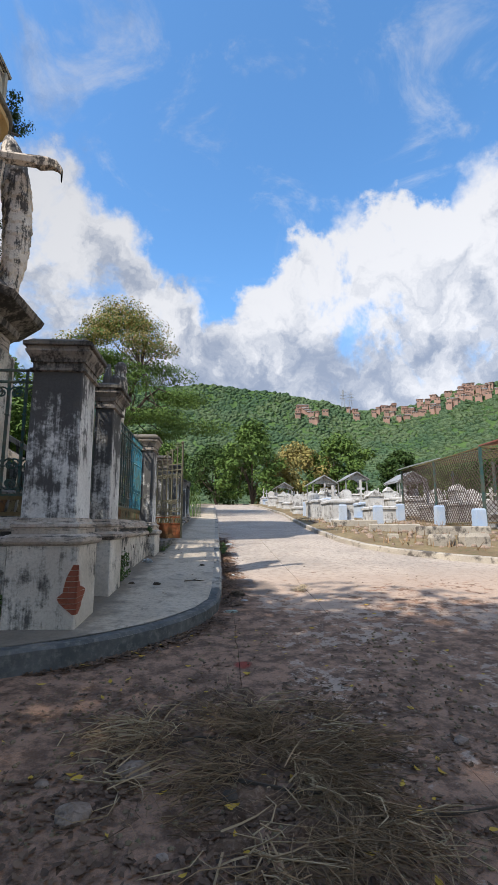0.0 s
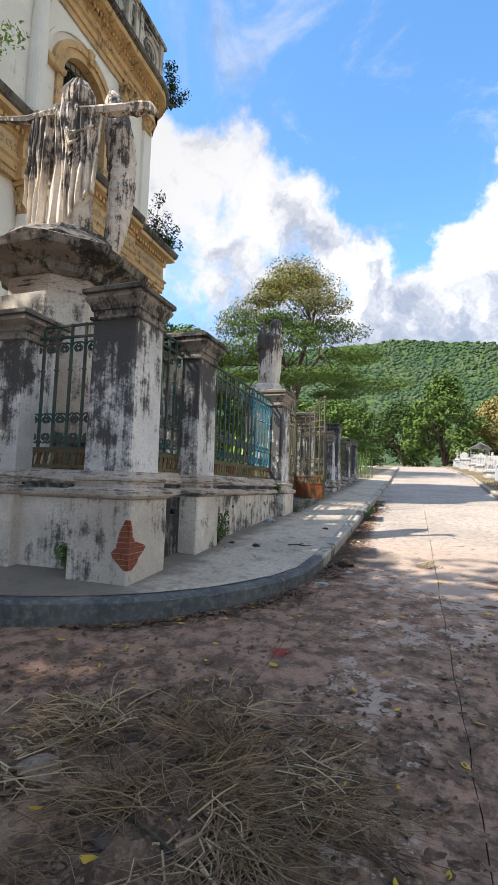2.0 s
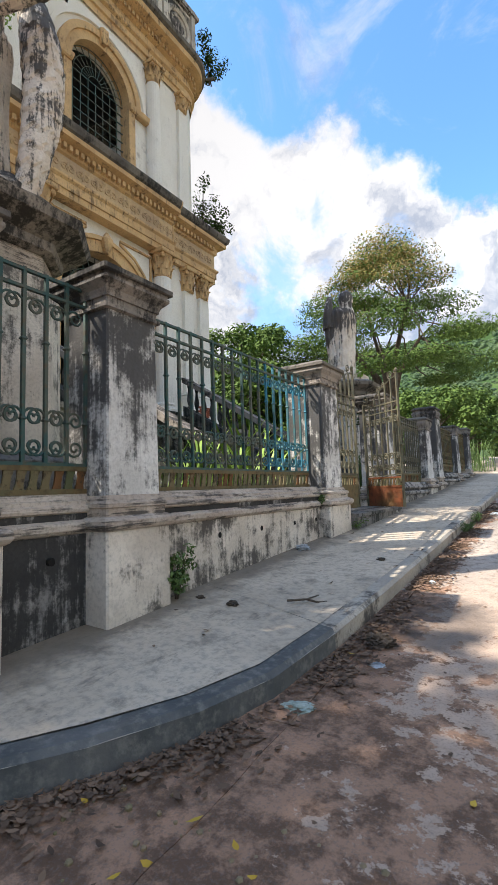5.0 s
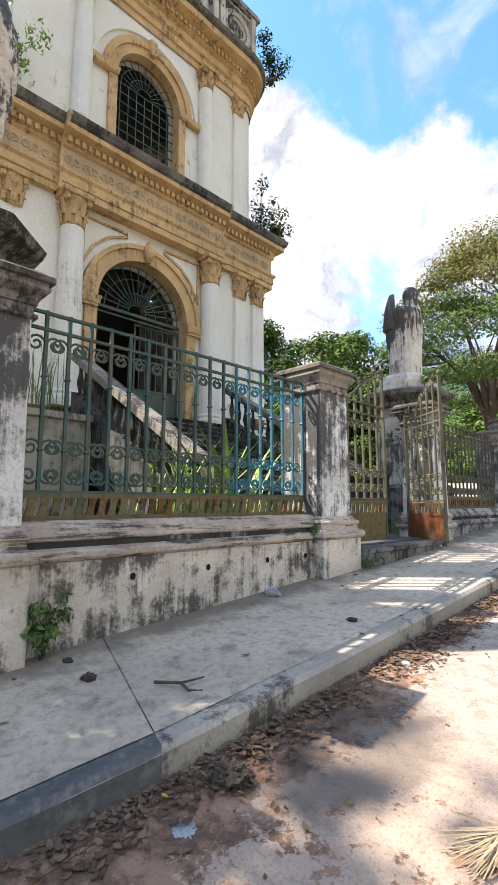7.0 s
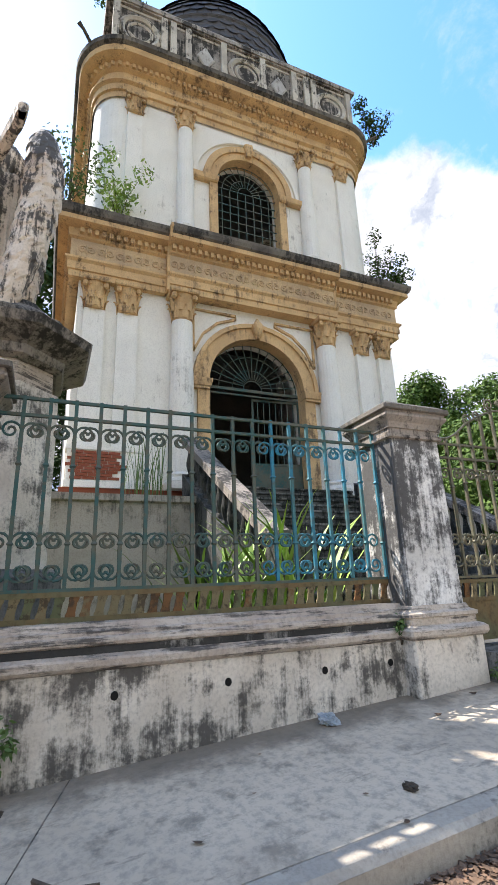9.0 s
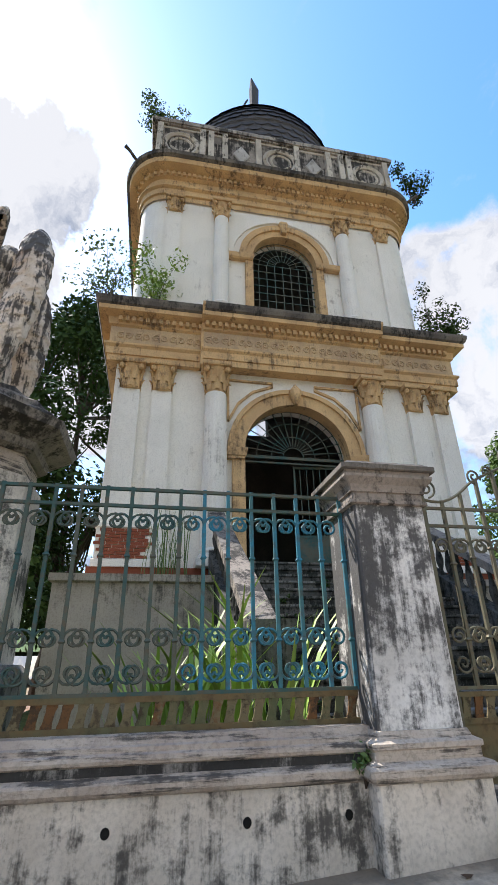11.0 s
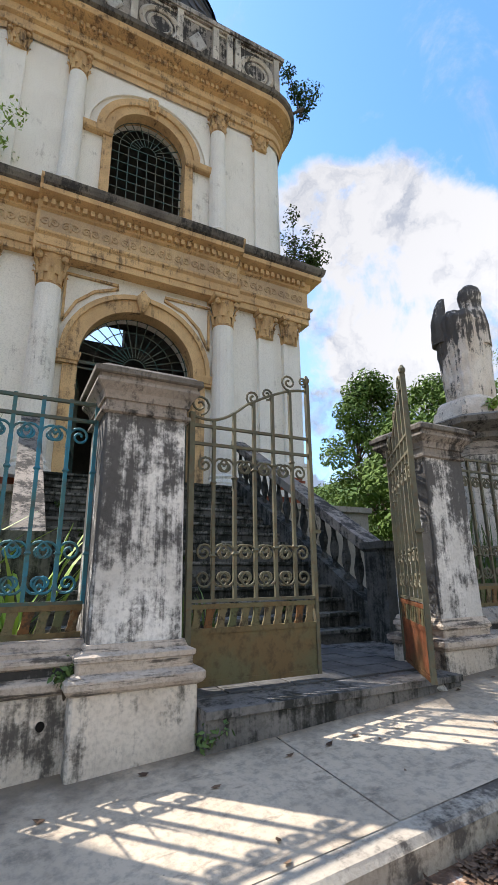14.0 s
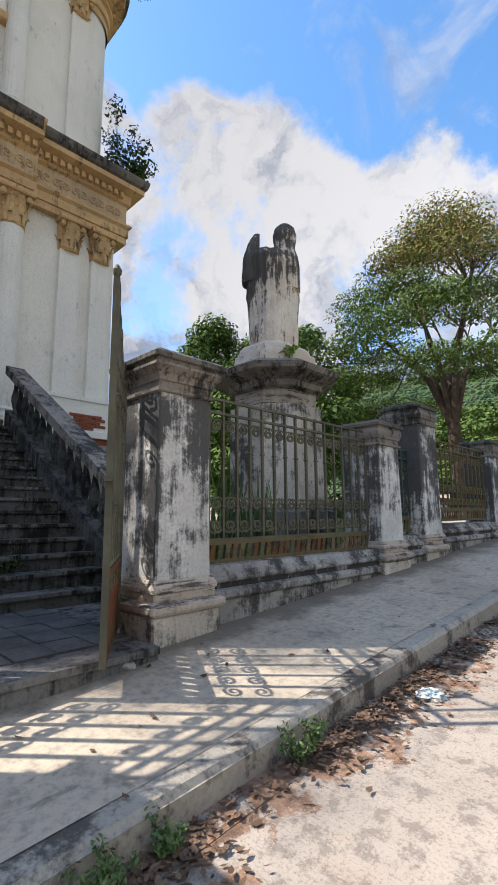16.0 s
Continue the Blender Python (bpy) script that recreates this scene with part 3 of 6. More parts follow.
        BAR[(mat, h)] = mesh_of("bar", bm, mat)
    return BAR[(mat, h)]


def fence_panel(y0, y1, z0, h, label, mat="iron", blue=(9, 9), step=0.2, x=-1.73):
    """Iron railing: a pierced plate below, bars with scrolls above, two top rails."""
    t = thing("iron_fence", label, "fence", (x, (y0 + y1) / 2, z0), "iron fence panels")
    L = y1 - y0
    plate = 0.22
    bm = BM()
    n = max(3, int(L / 0.1))
    w = L / n
    box(bm, -0.014, 0.014, -L / 2, L / 2, 0, 0.04)
    box(bm, -0.014, 0.014, -L / 2, L / 2, plate - 0.04, plate)
    for i in range(n):
        piece("slat", SLAT, t, Matrix.Translation((0, -L / 2 + (i + 0.5) * w, 0.036)))
    part("pierced_plate", bm, "rust", t, "rusted pierced iron plate")
    for k, z in enumerate((plate + 0.01, h - 0.16, h - 0.02)):
        part("rail", box(BM(), -0.016, 0.016, -L / 2, L / 2, z - 0.012, z + 0.012), mat, t)
    m = max(2, round(L / step))
    for i in range(m + 1):
        y = -L / 2 + L * i / m
        wy = y + (y0 + y1) / 2
        mm = "ironblue" if blue[0] < wy < blue[1] else mat
        piece("bar", bar_mesh(mm, round(h - plate, 3)), t, Matrix.Translation((0, y, plate)))
        if 0 < i < m:
            piece("scroll", SCROLL[mm], t, Matrix.Translation((0, y, h - 0.29)))
            piece("scroll", SCROLL[mm], t, Matrix.Translation((0, y, plate + 0.36)))
            piece("scroll", SCROLL[mm], t, Matrix.Translation((0, y, plate + 0.14)) @ pose(0, 0, 0, 180))
    return t


fence_panel(5.72, 6.64, 1.64, 1.72, "dark iron railing with scrolls between two pillars")
fence_panel(7.22, 10.72, 1.64, 1.72, "iron railing with scrolls, faded blue and green paint", blue=(9.45, 10.8))
fence_panel(14.54, 17.65, 1.68, 1.66, "olive iron railing with scrolls and rusted plate", "ironolive")
side = fence_panel(-4.1, -0.3, 1.64, 1.72, "dark iron railing with scrolls along the side street")
side.matrix_basis = TURNED @ Matrix.Translation((-1.73, -2.2, 1.64))
fence_panel(18.26, 18.92, 1.88, 1.3, "narrow dark iron railing", "iron")
fence_panel(19.6, 22.3, 2.02, 1.45, "rusted iron railing in the far fence", "rust")
fence_panel(22.95, 24.9, 2.1, 1.45, "rusted iron railing at the fence's end", "rust")


def gate_leaf(label, m, W, mat, platemat):
    """Sheet plate, a band of slats, bars with scrolls and a crest that climbs to the meeting stile."""
    t = thing("gate", label, "gate", group="gate leaves")
    t.matrix_basis = m
    H = 2.1
    part("stile", box(BM(), -0.024, 0.024, 0, 0.045, 0, H + 0.05), mat, t)
    end = part("stile", box(BM(), -0.022, 0.022, W - 0.035, W, 0, H + 0.5), mat, t)
    part("finial", lathe(BM(), 0, W - 0.018, [(0.012, H + 0.5), (0.03, H + 0.52), (0.034, H + 0.55), (0.012, H + 0.59)], 8), mat, end)
    part("plate", box(BM(), -0.006, 0.006, 0.045, W - 0.035, 0.03, 0.38), platemat, t, "rusted sheet iron plate")
    bm = BM()
    box(bm, -0.014, 0.014, 0.045, W - 0.035, 0.0, 0.04)
    box(bm, -0.014, 0.014, 0.045, W - 0.035, 0.37, 0.41)
    box(bm, -0.014, 0.014, 0.045, W - 0.035, 0.55, 0.585)
    part("plate_frame", bm, platemat, t)
    n = 11
    w = (W - 0.08) / n
    for i in range(n):
        piece("slat", SLAT, t, Matrix.Translation((0, 0.045 + (i + 0.5) * w, 0.406)))
    for z in (0.61, 1.88, 2.04):
        part("rail", box(BM(), -0.015, 0.015, 0.045, W - 0.035, z - 0.012, z + 0.012), mat, t)

    def crest(f):
        return 2.13 + 0.4 * f * f * (3 - 2 * f) - 0.06 * math.sin(math.pi * min(1, f * 2.2))
    m2 = 6
    for i in range(1, m2):
        f = i / m2
        y = 0.03 + (W - 0.05) * f
        piece("bar", bar_mesh(mat, round(crest(f) - 0.61, 3)), t, Matrix.Translation((0, y, 0.61)))
        piece("scroll", SCROLL[mat], t, Matrix.Translation((0, y, 1.70)))
        piece("scroll", SCROLL[mat], t, Matrix.Translation((0, y, 0.98)))
        piece("scroll", SCROLL[mat], t, Matrix.Translation((0, y, 0.78)) @ pose(0, 0, 0, 180))
    part("crest", tube(BM(), [(0, 0.02 + (W - 0.04) * i / 20, crest(i / 20)) for i in range(21)], 0.014, 5), mat, t)
    for y, z, r, a0, sg in ((0.09, 2.23, 0.095, -1.4, 1), (0.50 * W, 2.37, 0.075, -1.4, -1), (0.62 * W, 2.43, 0.06, -1.6, 1), (0.82 * W, 2.59, 0.085, -1.5, -1), (0.95 * W, 2.62, 0.05, -1.5, 1)):
        part("crest_scroll", tube(BM(), spiral((y, z), r, 1.6, a0, sg, 20), 0.011, 5), mat, t)
    part("latch", box(BM(), -0.03, 0.03, W - 0.03, W + 0.05, 1.16, 1.19), mat, t)
    return t


gate_leaf("tall iron gate leaf, rusted olive plate, nearly closed", pose(-1.69, 11.47, 1.24, 0, 0, -1), 1.21, "ironolive", "rust")
gate_leaf("tall iron gate leaf swung open over the pavement", pose(-1.93, 13.9, 1.21, 0, 0, -124), 1.13, "ironolive", "rustred")

# ---- landing, stairs, podium ----
landing = thing("landing", "dark grey tiled landing behind the gate", "floor", kind="structure")
part("slab", stack(BM(), -2.43, 12.665, [(1.17, 1.195, 0.6), (1.17, 1.195, 1.13), (1.2, 1.195, 1.14), (1.2, 1.195, 1.19)]), "stone", landing)

for ya, yb in ((13.861, 14.7), (10.5, 11.469)):
    part("slab", box(BM(), -3.6, -2.16, ya, yb, 0.6, 1.186), "stone", landing)
# tread tops get a paler stone than the steps under them
M["tread"] = material("paler_tread_stone", stained((0.25, 0.242, 0.215), (0.12, 0.118, 0.107), (0.013, 0.018, 0.012), 0.475, 0.1), 0.9, bump=0.5)
stairs = thing("staircase", "wide mouldy stone staircase up to the chapel door", "stairs", kind="structure")
NS = 16
for i in range(NS):
    z1 = 1.17 + 0.176 * (i + 1)
    x1 = -3.3 - 0.3 * i
    part("step", stack(BM(), (x1 - 8.7) / 2, 12.6, [((x1 + 8.7) / 2, 2.1, z1 - 0.2), ((x1 + 8.7) / 2, 2.1, z1 - 0.05), ((x1 + 8.7) / 2 + 0.025, 2.1, z1 - 0.045), ((x1 + 8.7) / 2 + 0.025, 2.1, z1)]), "stair", stairs)
    part("tread", box(BM(), x1 - 0.3, x1 + 0.032, 10.52, 14.68, z1 - 0.03, z1 + 0.004), "tread", stairs, "grey tread, paler than the riser")


def balustrade(y, label):
    t = thing("balustrade", label, "balustrade", group="stair balustrades")
    x0, x1, z0, z1 = -3.25, -7.7, 1.45, 4.06
    def slab(lo, hi, w):
        bm = BM()
        rings(bm, [[(x0, y - w, z0 + lo), (x0, y + w, z0 + lo), (x0, y + w, z0 + hi), (x0, y - w, z0 + hi)], [(x1, y - w, z1 + lo), (x1, y + w, z1 + lo), (x1, y + w, z1 + hi), (x1, y - w, z1 + hi)]])
        return bm
    part("string_wall", slab(-1.2, 0.12, 0.13), "stair", t)
    part("handrail", slab(0.82, 0.98, 0.17), "cap", t)
    bm = BM()
    lathe(bm, 0, 0, [(0.05, 0), (0.05, 0.06), (0.035, 0.1), (0.07, 0.24), (0.075, 0.32), (0.04, 0.5), (0.035, 0.6), (0.055, 0.66), (0.055, 0.75)], 10)
    me = mesh_of("baluster", bm, "stair")
    n = 16
    for i in range(n):
        f = (i + 0.5) / n
        piece("baluster", me, t, Matrix.Translation((x0 + (x1 - x0) * f, y, z0 + (z1 - z0) * f + 0.1)))
    part("newel", stack(BM(), -3.1, y, [(0.2, 0.2, 0.8), (0.2, 0.2, 2.32), (0.24, 0.24, 2.36), (0.24, 0.24, 2.45)]), "stair", t)
    return t


balustrade(10.38, "mouldy stone stair balustrade with turned balusters")
balustrade(14.82, "mouldy stone stair balustrade with turned balusters")

podium = thing("podium", "grey rendered podium under the chapel", "podium", kind="structure")
for a, b in ((7.5, 10.25), (14.95, 17.7)):
    part("podium_wall", stack(BM(), -8.0, (a + b) / 2, [(1.3, (b - a) / 2, 0.4), (1.3, (b - a) / 2, 3.35), (1.38, (b - a) / 2 + 0.06, 3.38), (1.38, (b - a) / 2 + 0.06, 3.5)]), "podium", podium)

# ---- chapel ----
YC = 12.62
chapel = thing("chapel", "two-storey domed chapel, pale plaster with ochre trim", "chapel")


def arch_wall(bm, x0, x1, y0, y1, z0, z1, yc, r, zs, zb, n=20):
    """A wall (x0 front, x1 back) with an arched opening, bottom at zb."""
    pts = [(yc - r, zb)] + [(yc - r * math.cos(math.pi * i / n), zs + r * math.sin(math.pi * i / n)) for i in range(n + 1)] + [(yc + r, zb)]
    for x in (x0, x1):
        for a, b in ((y0, yc - r), (yc + r, y1)):
            bm.faces.new([bm.verts.new(p) for p in ((x, a, z0), (x, b, z0), (x, b, z1), (x, a, z1))])
        if zb > z0:
            bm.faces.new([bm.verts.new(p) for p in ((x, yc - r, z0), (x, yc + r, z0), (x, yc + r, zb), (x, yc - r, zb))])
        for (ya, za), (yb, zc) in zip(pts[1:-1], pts[2:-1]):
            bm.faces.new([bm.verts.new(p) for p in ((x, ya, za), (x, yb, zc), (x, yb, z1), (x, ya, z1))])
    for (ya, za), (yb, zc) in zip(pts, pts[1:]):
        bm.faces.new([bm.verts.new(p) for p in ((x0, ya, za), (x1, ya, za), (x1, yb, zc), (x0, yb, zc))])
    if zb > z0:
        bm.faces.new([bm.verts.new(p) for p in ((x0, yc - r, zb), (x0, yc + r, zb), (x1, yc + r, zb), (x1, yc - r, zb))])
    return bm


def arch_band(bm, yc, zs, zb, r0, r1, xa, xb, n=24):
    """A raised band round an arch and down its jambs."""
    a = [(yc - r0, zb)] + [(yc - r0 * math.cos(math.pi * i / n), zs + r0 * math.sin(math.pi * i / n)) for i in range(n + 1)] + [(yc + r0, zb)]
    b = [(yc - r1, zb)] + [(yc - r1 * math.cos(math.pi * i / n), zs + r1 * math.sin(math.pi * i / n)) for i in range(n + 1)] + [(yc + r1, zb)]
    loops = [[(xb, p[0], p[1]), (xa, p[0], p[1]), (xa, q[0], q[1]), (xb, q[0], q[1])] for p, q in zip(a, b)]
    return rings(bm, loops)


XW, HW, XB = -8.75, 4.75, -16.5
DZ, DR, DS = 4.0, 1.42, 6.95
part("front_wall", arch_wall(BM(), XW, XW - 0.6, YC - HW, YC + HW, 3.3, 9.3, YC, DR, DS, 3.9), "plaster", chapel)
WR, WS, WB = 1.06, 13.7, 11.35
part("upper_front_wall", arch_wall(BM(), XW - 0.1, XW - 0.6, YC - HW + 0.9, YC + HW - 0.9, 11.1, 16.2, YC, WR, WS, WB), "plaster", chapel)
for s in (-1, 1):
    y = YC + s * HW
    part("quoin", box(BM(), XW - 0.3, XW - 0.003, min(y, y - s * 0.02), max(y, y - s * 0.02), 3.3, 9.3), "plaster", chapel)
    part("side_wall", box(BM(), XB + 0.003, XW - 0.3, min(y, y - s * 0.5), max(y, y - s * 0.5), 3.3, 10.6), "plaster", chapel)
    y2 = YC + s * (HW - 0.1)
    part("upper_side_wall", box(BM(), XB, XW - 1.0, min(y2, y2 - s * 0.5), max(y2, y2 - s * 0.5), 11.1, 16.2), "plaster", chapel)
    cy = YC + s * (HW - 1.0)
    a0 = 0 if s > 0 else -math.pi / 2
    bm = BM()
    lathe(bm, XW - 1.0, cy, [(0.9, 11.1), (0.9, 16.2)], 10, a0, a0 + math.pi / 2)
    part("curved_corner", bm, "plaster", chapel)
# room shade behind door and window is put into the back wall's colour
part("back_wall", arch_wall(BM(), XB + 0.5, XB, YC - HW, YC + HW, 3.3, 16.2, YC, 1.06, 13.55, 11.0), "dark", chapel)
part("interior_floor", box(BM(), XB + 0.5, XW - 0.01, YC - HW + 0.5, YC + HW - 0.5, 3.6, 3.98), "stone", chapel)


def half_profile(prof, y0, y1, ends, bm=None):
    """A moulding along y from y0 to y1; prof is (out, z) from the wall plane; ends: return the moulding back at each end."""
    bm = bm or BM()
    loops = []
    back = -1.2
    for y, e in ((y0, -1 if ends[0] else 0), (y1, 1 if ends[1] else 0)):
        if e == 0:
            loops.append([(XW + o, y, z) for o, z in prof])
        else:
            loops.append([(XW + o, y + e * o, z) for o, z in prof])
    first = [(XW + back * 6, y0 - o, z) for o, z in prof] if ends[0] else None
    last = [(XW + back * 6, y1 + o, z) for o, z in prof] if ends[1] else None
    loops = ([first] if first else []) + loops + ([last] if last else [])
    rings(bm, loops, closed=False)
    return bm


def entablature(z0, y0, y1, k, out, ends):
    """Architrave, frieze, dentils and cornice; k scales heights, out is how far the bay stands forward."""
    arch = [(-0.1, z0), (out + 0.04, z0), (out + 0.04, z0 + 0.16 * k), (out + 0.08, z0 + 0.17 * k), (out + 0.08, z0 + 0.36 * k), (out + 0.14, z0 + 0.42 * k), (out + 0.14, z0 + 0.47 * k), (out + 0.03, z0 + 0.48 * k)]
    frieze = [(out + 0.03, z0 + 0.48 * k), (out + 0.03, z0 + 0.98 * k)]
    bed = [(out + 0.03, z0 + 0.98 * k), (out + 0.1, z0 + 1.02 * k), (out + 0.1, z0 + 1.06 * k), (out + 0.12, z0 + 1.22 * k), (out + 0.2, z0 + 1.24 * k), (out + 0.36, z0 + 1.28 * k), (out + 0.36, z0 + 1.40 * k)]
    top = [(out + 0.36, z0 + 1.40 * k), (out + 0.42, z0 + 1.44 * k), (out + 0.46, z0 + 1.54 * k), (out + 0.47, z0 + 1.62 * k), (out + 0.1, z0 + 1.70 * k), (-0.9, z0 + 1.72 * k)]
    part("architrave", half_profile(arch, y0, y1, ends), "ochre", chapel)
    part("frieze", half_profile(frieze, y0, y1, ends), "frieze", chapel)
    part("cornice", half_profile(bed, y0, y1, ends), "ochre", chapel)
    part("cornice_top", half_profile(top, y0, y1, ends), "roofstone", chapel)
    n = max(1, int((y1 - y0) / 0.46))
    for i in range(n):
        piece("frieze_scroll", RINCEAU, chapel, Matrix.Translation((XW + out + 0.035, y0 + (y1 - y0) * (i + 0.5) / n, z0 + 0.73 * k)))
    n = int((y1 - y0) / 0.17)
    for i in range(n):
        y = y0 + (y1 - y0) * (i + 0.5) / n
        piece("dentil", DENTIL, chapel, Matrix.Translation((XW + out + 0.15, y, z0 + 1.08 * k)))


M["frieze"] = material("ornamented_frieze", stained((0.62, 0.46, 0.27), (0.46, 0.34, 0.22), (0.24, 0.17, 0.11), 0.56, 0.16), 0.9, bump=0.6, bump_dist=0.03)
M["plinth"] = M["brick"]
DENTIL = mesh_of("dentil", box(BM(), -0.06, 0.06, -0.05, 0.05, 0, 0.14), "ochre")

E0 = 9.22
bm = BM()
for sg in (1, -1):
    tube(bm, [(0, sg * y, z) for _, y, z in spiral((0.10, 0.0), 0.12, 1.4, math.pi, -1, 14)], [0.024] * 8 + [0.018] * 7, 5)
lathe(bm, 0, 0, [(0.02, -0.12), (0.05, 0.0), (0.02, 0.14)], 6)
RINCEAU = mesh_of("frieze_scroll", bm, "frieze")
entablature(E0, YC - HW - 0.1, YC - 2.55, 1.1, 0.12, (1, 0))
entablature(E0, YC + 2.55, YC + HW + 0.1, 1.1, 0.12, (0, 1))
entablature(E0, YC - 2.55, YC + 2.55, 1.1, 0.3, (0, 0))
for s in (-1, 1):
    y = YC + s * 2.55
    prof = [(0.0, E0), (0.36, E0 + 0.0), (0.38, E0 + 0.4), (0.44, E0 + 0.5), (0.34, E0 + 0.54), (0.34, E0 + 1.06), (0.42, E0 + 1.3), (0.66, E0 + 1.42), (0.66, E0 + 1.54), (0.77, E0 + 1.7), (0.76, E0 + 1.78), (0.0, E0 + 1.87)]
    bm = BM()
    rings(bm, [[(XW + o, y + s * d, z) for o, z in prof] for d in (-0.01, 0.06)])
    part("cornice_return", bm, "ochre", chapel)
part("attic_floor", box(BM(), XB + 2.6, XW - 0.02, YC - HW, YC + HW, E0 + 1.4, E0 + 1.7), "roofstone", chapel)


def leafed_capital(bm, x, y, z, r, h):
    """A Corinthian capital: bell, two rows of curled leaves, volutes and abacus."""
    lathe(bm, x, y, [(r * 0.98, z), (r * 1.08, z + 0.03 * h), (r * 0.98, z + 0.06 * h), (r * 1.0, z + 0.5 * h), (r * 1.25, z + 0.86 * h)], 12)
    stack(bm, x, y, [(r * 1.35, r * 1.35, z + 0.86 * h), (r * 1.42, r * 1.42, z + 0.9 * h), (r * 1.42, r * 1.42, z + h)])
    for row, (za, zb, k) in enumerate(((0.06, 0.45, 8), (0.3, 0.72, 8))):
        for i in range(k):
            a = 2 * math.pi * (i + 0.5 * row) / k
            loops = []
            for f, o, w in ((0, 1.02, 0.26), (0.55, 1.08, 0.28), (0.85, 1.22, 0.2), (1.0, 1.34, 0.12), (0.92, 1.4, 0.06)):
                zz = z + h * (za + (zb - za) * f)
                rr = r * o * (1 + 0.08 * row)
                c, s2 = math.cos(a), math.sin(a)
                loops.append([(x + rr * c - w * r * s2, y + rr * s2 + w * r * c, zz), (x + (rr + 0.06 * r) * c, y + (rr + 0.06 * r) * s2, zz), (x + rr * c + w * r * s2, y + rr * s2 - w * r * c, zz), (x + rr * 0.9 * c, y + rr * 0.9 * s2, zz)])
            rings(bm, loops)
    for i in range(4):
        a = math.pi / 4 + i * math.pi / 2
        cx, cy = x + 1.4 * r * math.cos(a), y + 1.4 * r * math.sin(a)
        lathe(bm, cx, cy, [(0.05 * r, z + 0.66 * h), (0.26 * r, z + 0.7 * h), (0.3 * r, z + 0.78 * h), (0.2 * r, z + 0.86 * h)], 6)
    return bm


def column(y, z0, z1, r, x, hc):
    part("column_base", stack(lathe(BM(), x, y, [(r * 1.2, z0 + 0.16), (r * 1.28, z0 + 0.2), (r * 1.2, z0 + 0.27), (r * 1.05, z0 + 0.3), (r * 1.15, z0 + 0.36), (r, z0 + 0.42)], 18), x, y, [(r * 1.35, r * 1.35, z0), (r * 1.35, r * 1.35, z0 + 0.16)]), "plaster", chapel)
    part("column", lathe(BM(), x, y, [(r, z0 + 0.4), (r, z0 + (z1 - z0) * 0.35), (r * 0.88, z1 - hc)], 20), "plaster", chapel)
    part("capital", leafed_capital(BM(), x, y, z1 - hc, r * 0.88, hc), "ochre", chapel)


def pilaster(y, z0, z1, w, x, d, hc):
    part("pilaster", stack(BM(), x + d / 2, y, [(d / 2 + 0.05, w / 2 + 0.05, z0), (d / 2 + 0.05, w / 2 + 0.05, z0 + 0.3), (d / 2, w / 2, z0 + 0.36), (d / 2, w / 2 * 0.95, z1 - hc)]), "plaster", chapel)
    part("capital", leafed_capital(BM(), x + 0.02, y, z1 - hc, w * 0.47, hc), "ochre", chapel)


for s in (-1, 1):
    column(YC + s * 2.17, 3.95, E0, 0.31, XW + 0.2, 0.85)
    pilaster(YC + s * 3.55, 3.95, E0, 0.52, XW - 0.02, 0.16, 0.8)
    pilaster(YC + s * 4.35, 3.95, E0, 0.52, XW - 0.02, 0.16, 0.8)
    part("plinth_course", box(BM(), XW, XW + 0.28, min(YC + s * 1.5, YC + s * 4.85), max(YC + s * 1.5, YC + s * 4.85), 3.45, 3.95), "plinth", chapel, "low plinth with fallen plaster and bare brick")
    part("impost", stack(BM(), XW + 0.02, YC + s * (DR + 0.24), [(0.14, 0.25, DS - 0.28), (0.14, 0.25, DS - 0.22), (0.17, 0.28, DS - 0.2), (0.2, 0.31, DS - 0.05), (0.2, 0.31, DS)]), "ochre", chapel)
    part("spandrel_frame", tube(BM(), [(XW + 0.03, YC + s * 1.82, 7.75), (XW + 0.03, YC + s * 1.82, 9.0), (XW + 0.03, YC + s * 0.6, 9.0), (XW + 0.03, YC + s * 0.6, 8.9), (XW + 0.03, YC + s * 1.15, 8.68), (XW + 0.03, YC + s * 1.55, 8.3), (XW + 0.03, YC + s * 1.82, 7.75)], 0.045), "ochre", chapel)
part("door_surround", arch_band(BM(), YC, DS, 4.0, DR - 0.025, DR + 0.30, XW + 0.10, XW - 0.3), "ochre", chapel)
part("door_archivolt", arch_band(BM(), YC, DS, DS, DR + 0.30, DR + 0.42, XW + 0.16, XW - 0.1), "ochre", chapel)
part("keystone", stack(BM(), XW + 0.16, YC, [(0.05, 0.05, DS + DR - 0.04), (0.12, 0.1, DS + DR + 0.08), (0.16, 0.15, DS + DR + 0.24), (0.15, 0.17, DS + DR + 0.36), (0.1, 0.09, DS + DR + 0.46), (0.03, 0.03, DS + DR + 0.58)], 0.5), "ochre", chapel)

# bare brick where the plaster of the pilaster pedestals fell off
rb = random.Random(19)
BRICKS = [mesh_of("brick", box(BM(), -0.03, 0.03 + 0.008 * k, -0.125, 0.125, 0, 0.062), "brick") for k in range(3)]
for s, rows, w in ((-1, 9, 1.25), (1, 5, 0.8)):
    yc = YC + s * 4.1
    part("pedestal_block", stack(BM(), XW + 0.1, YC + s * 3.95, [(0.24, 0.82, 3.95), (0.24, 0.82, 4.1), (0.2, 0.78, 4.12), (0.2, 0.78, 4.78), (0.23, 0.82, 4.8), (0.23, 0.82, 4.88)]), "plaster", chapel)
    for r in range(rows):
        half = w / 2 * (1 - 0.35 * abs(2 * r / rows - 0.9)) * rb.uniform(0.85, 1.05)
        y = yc - half + 0.13 * (r % 2)
        while y < yc + half:
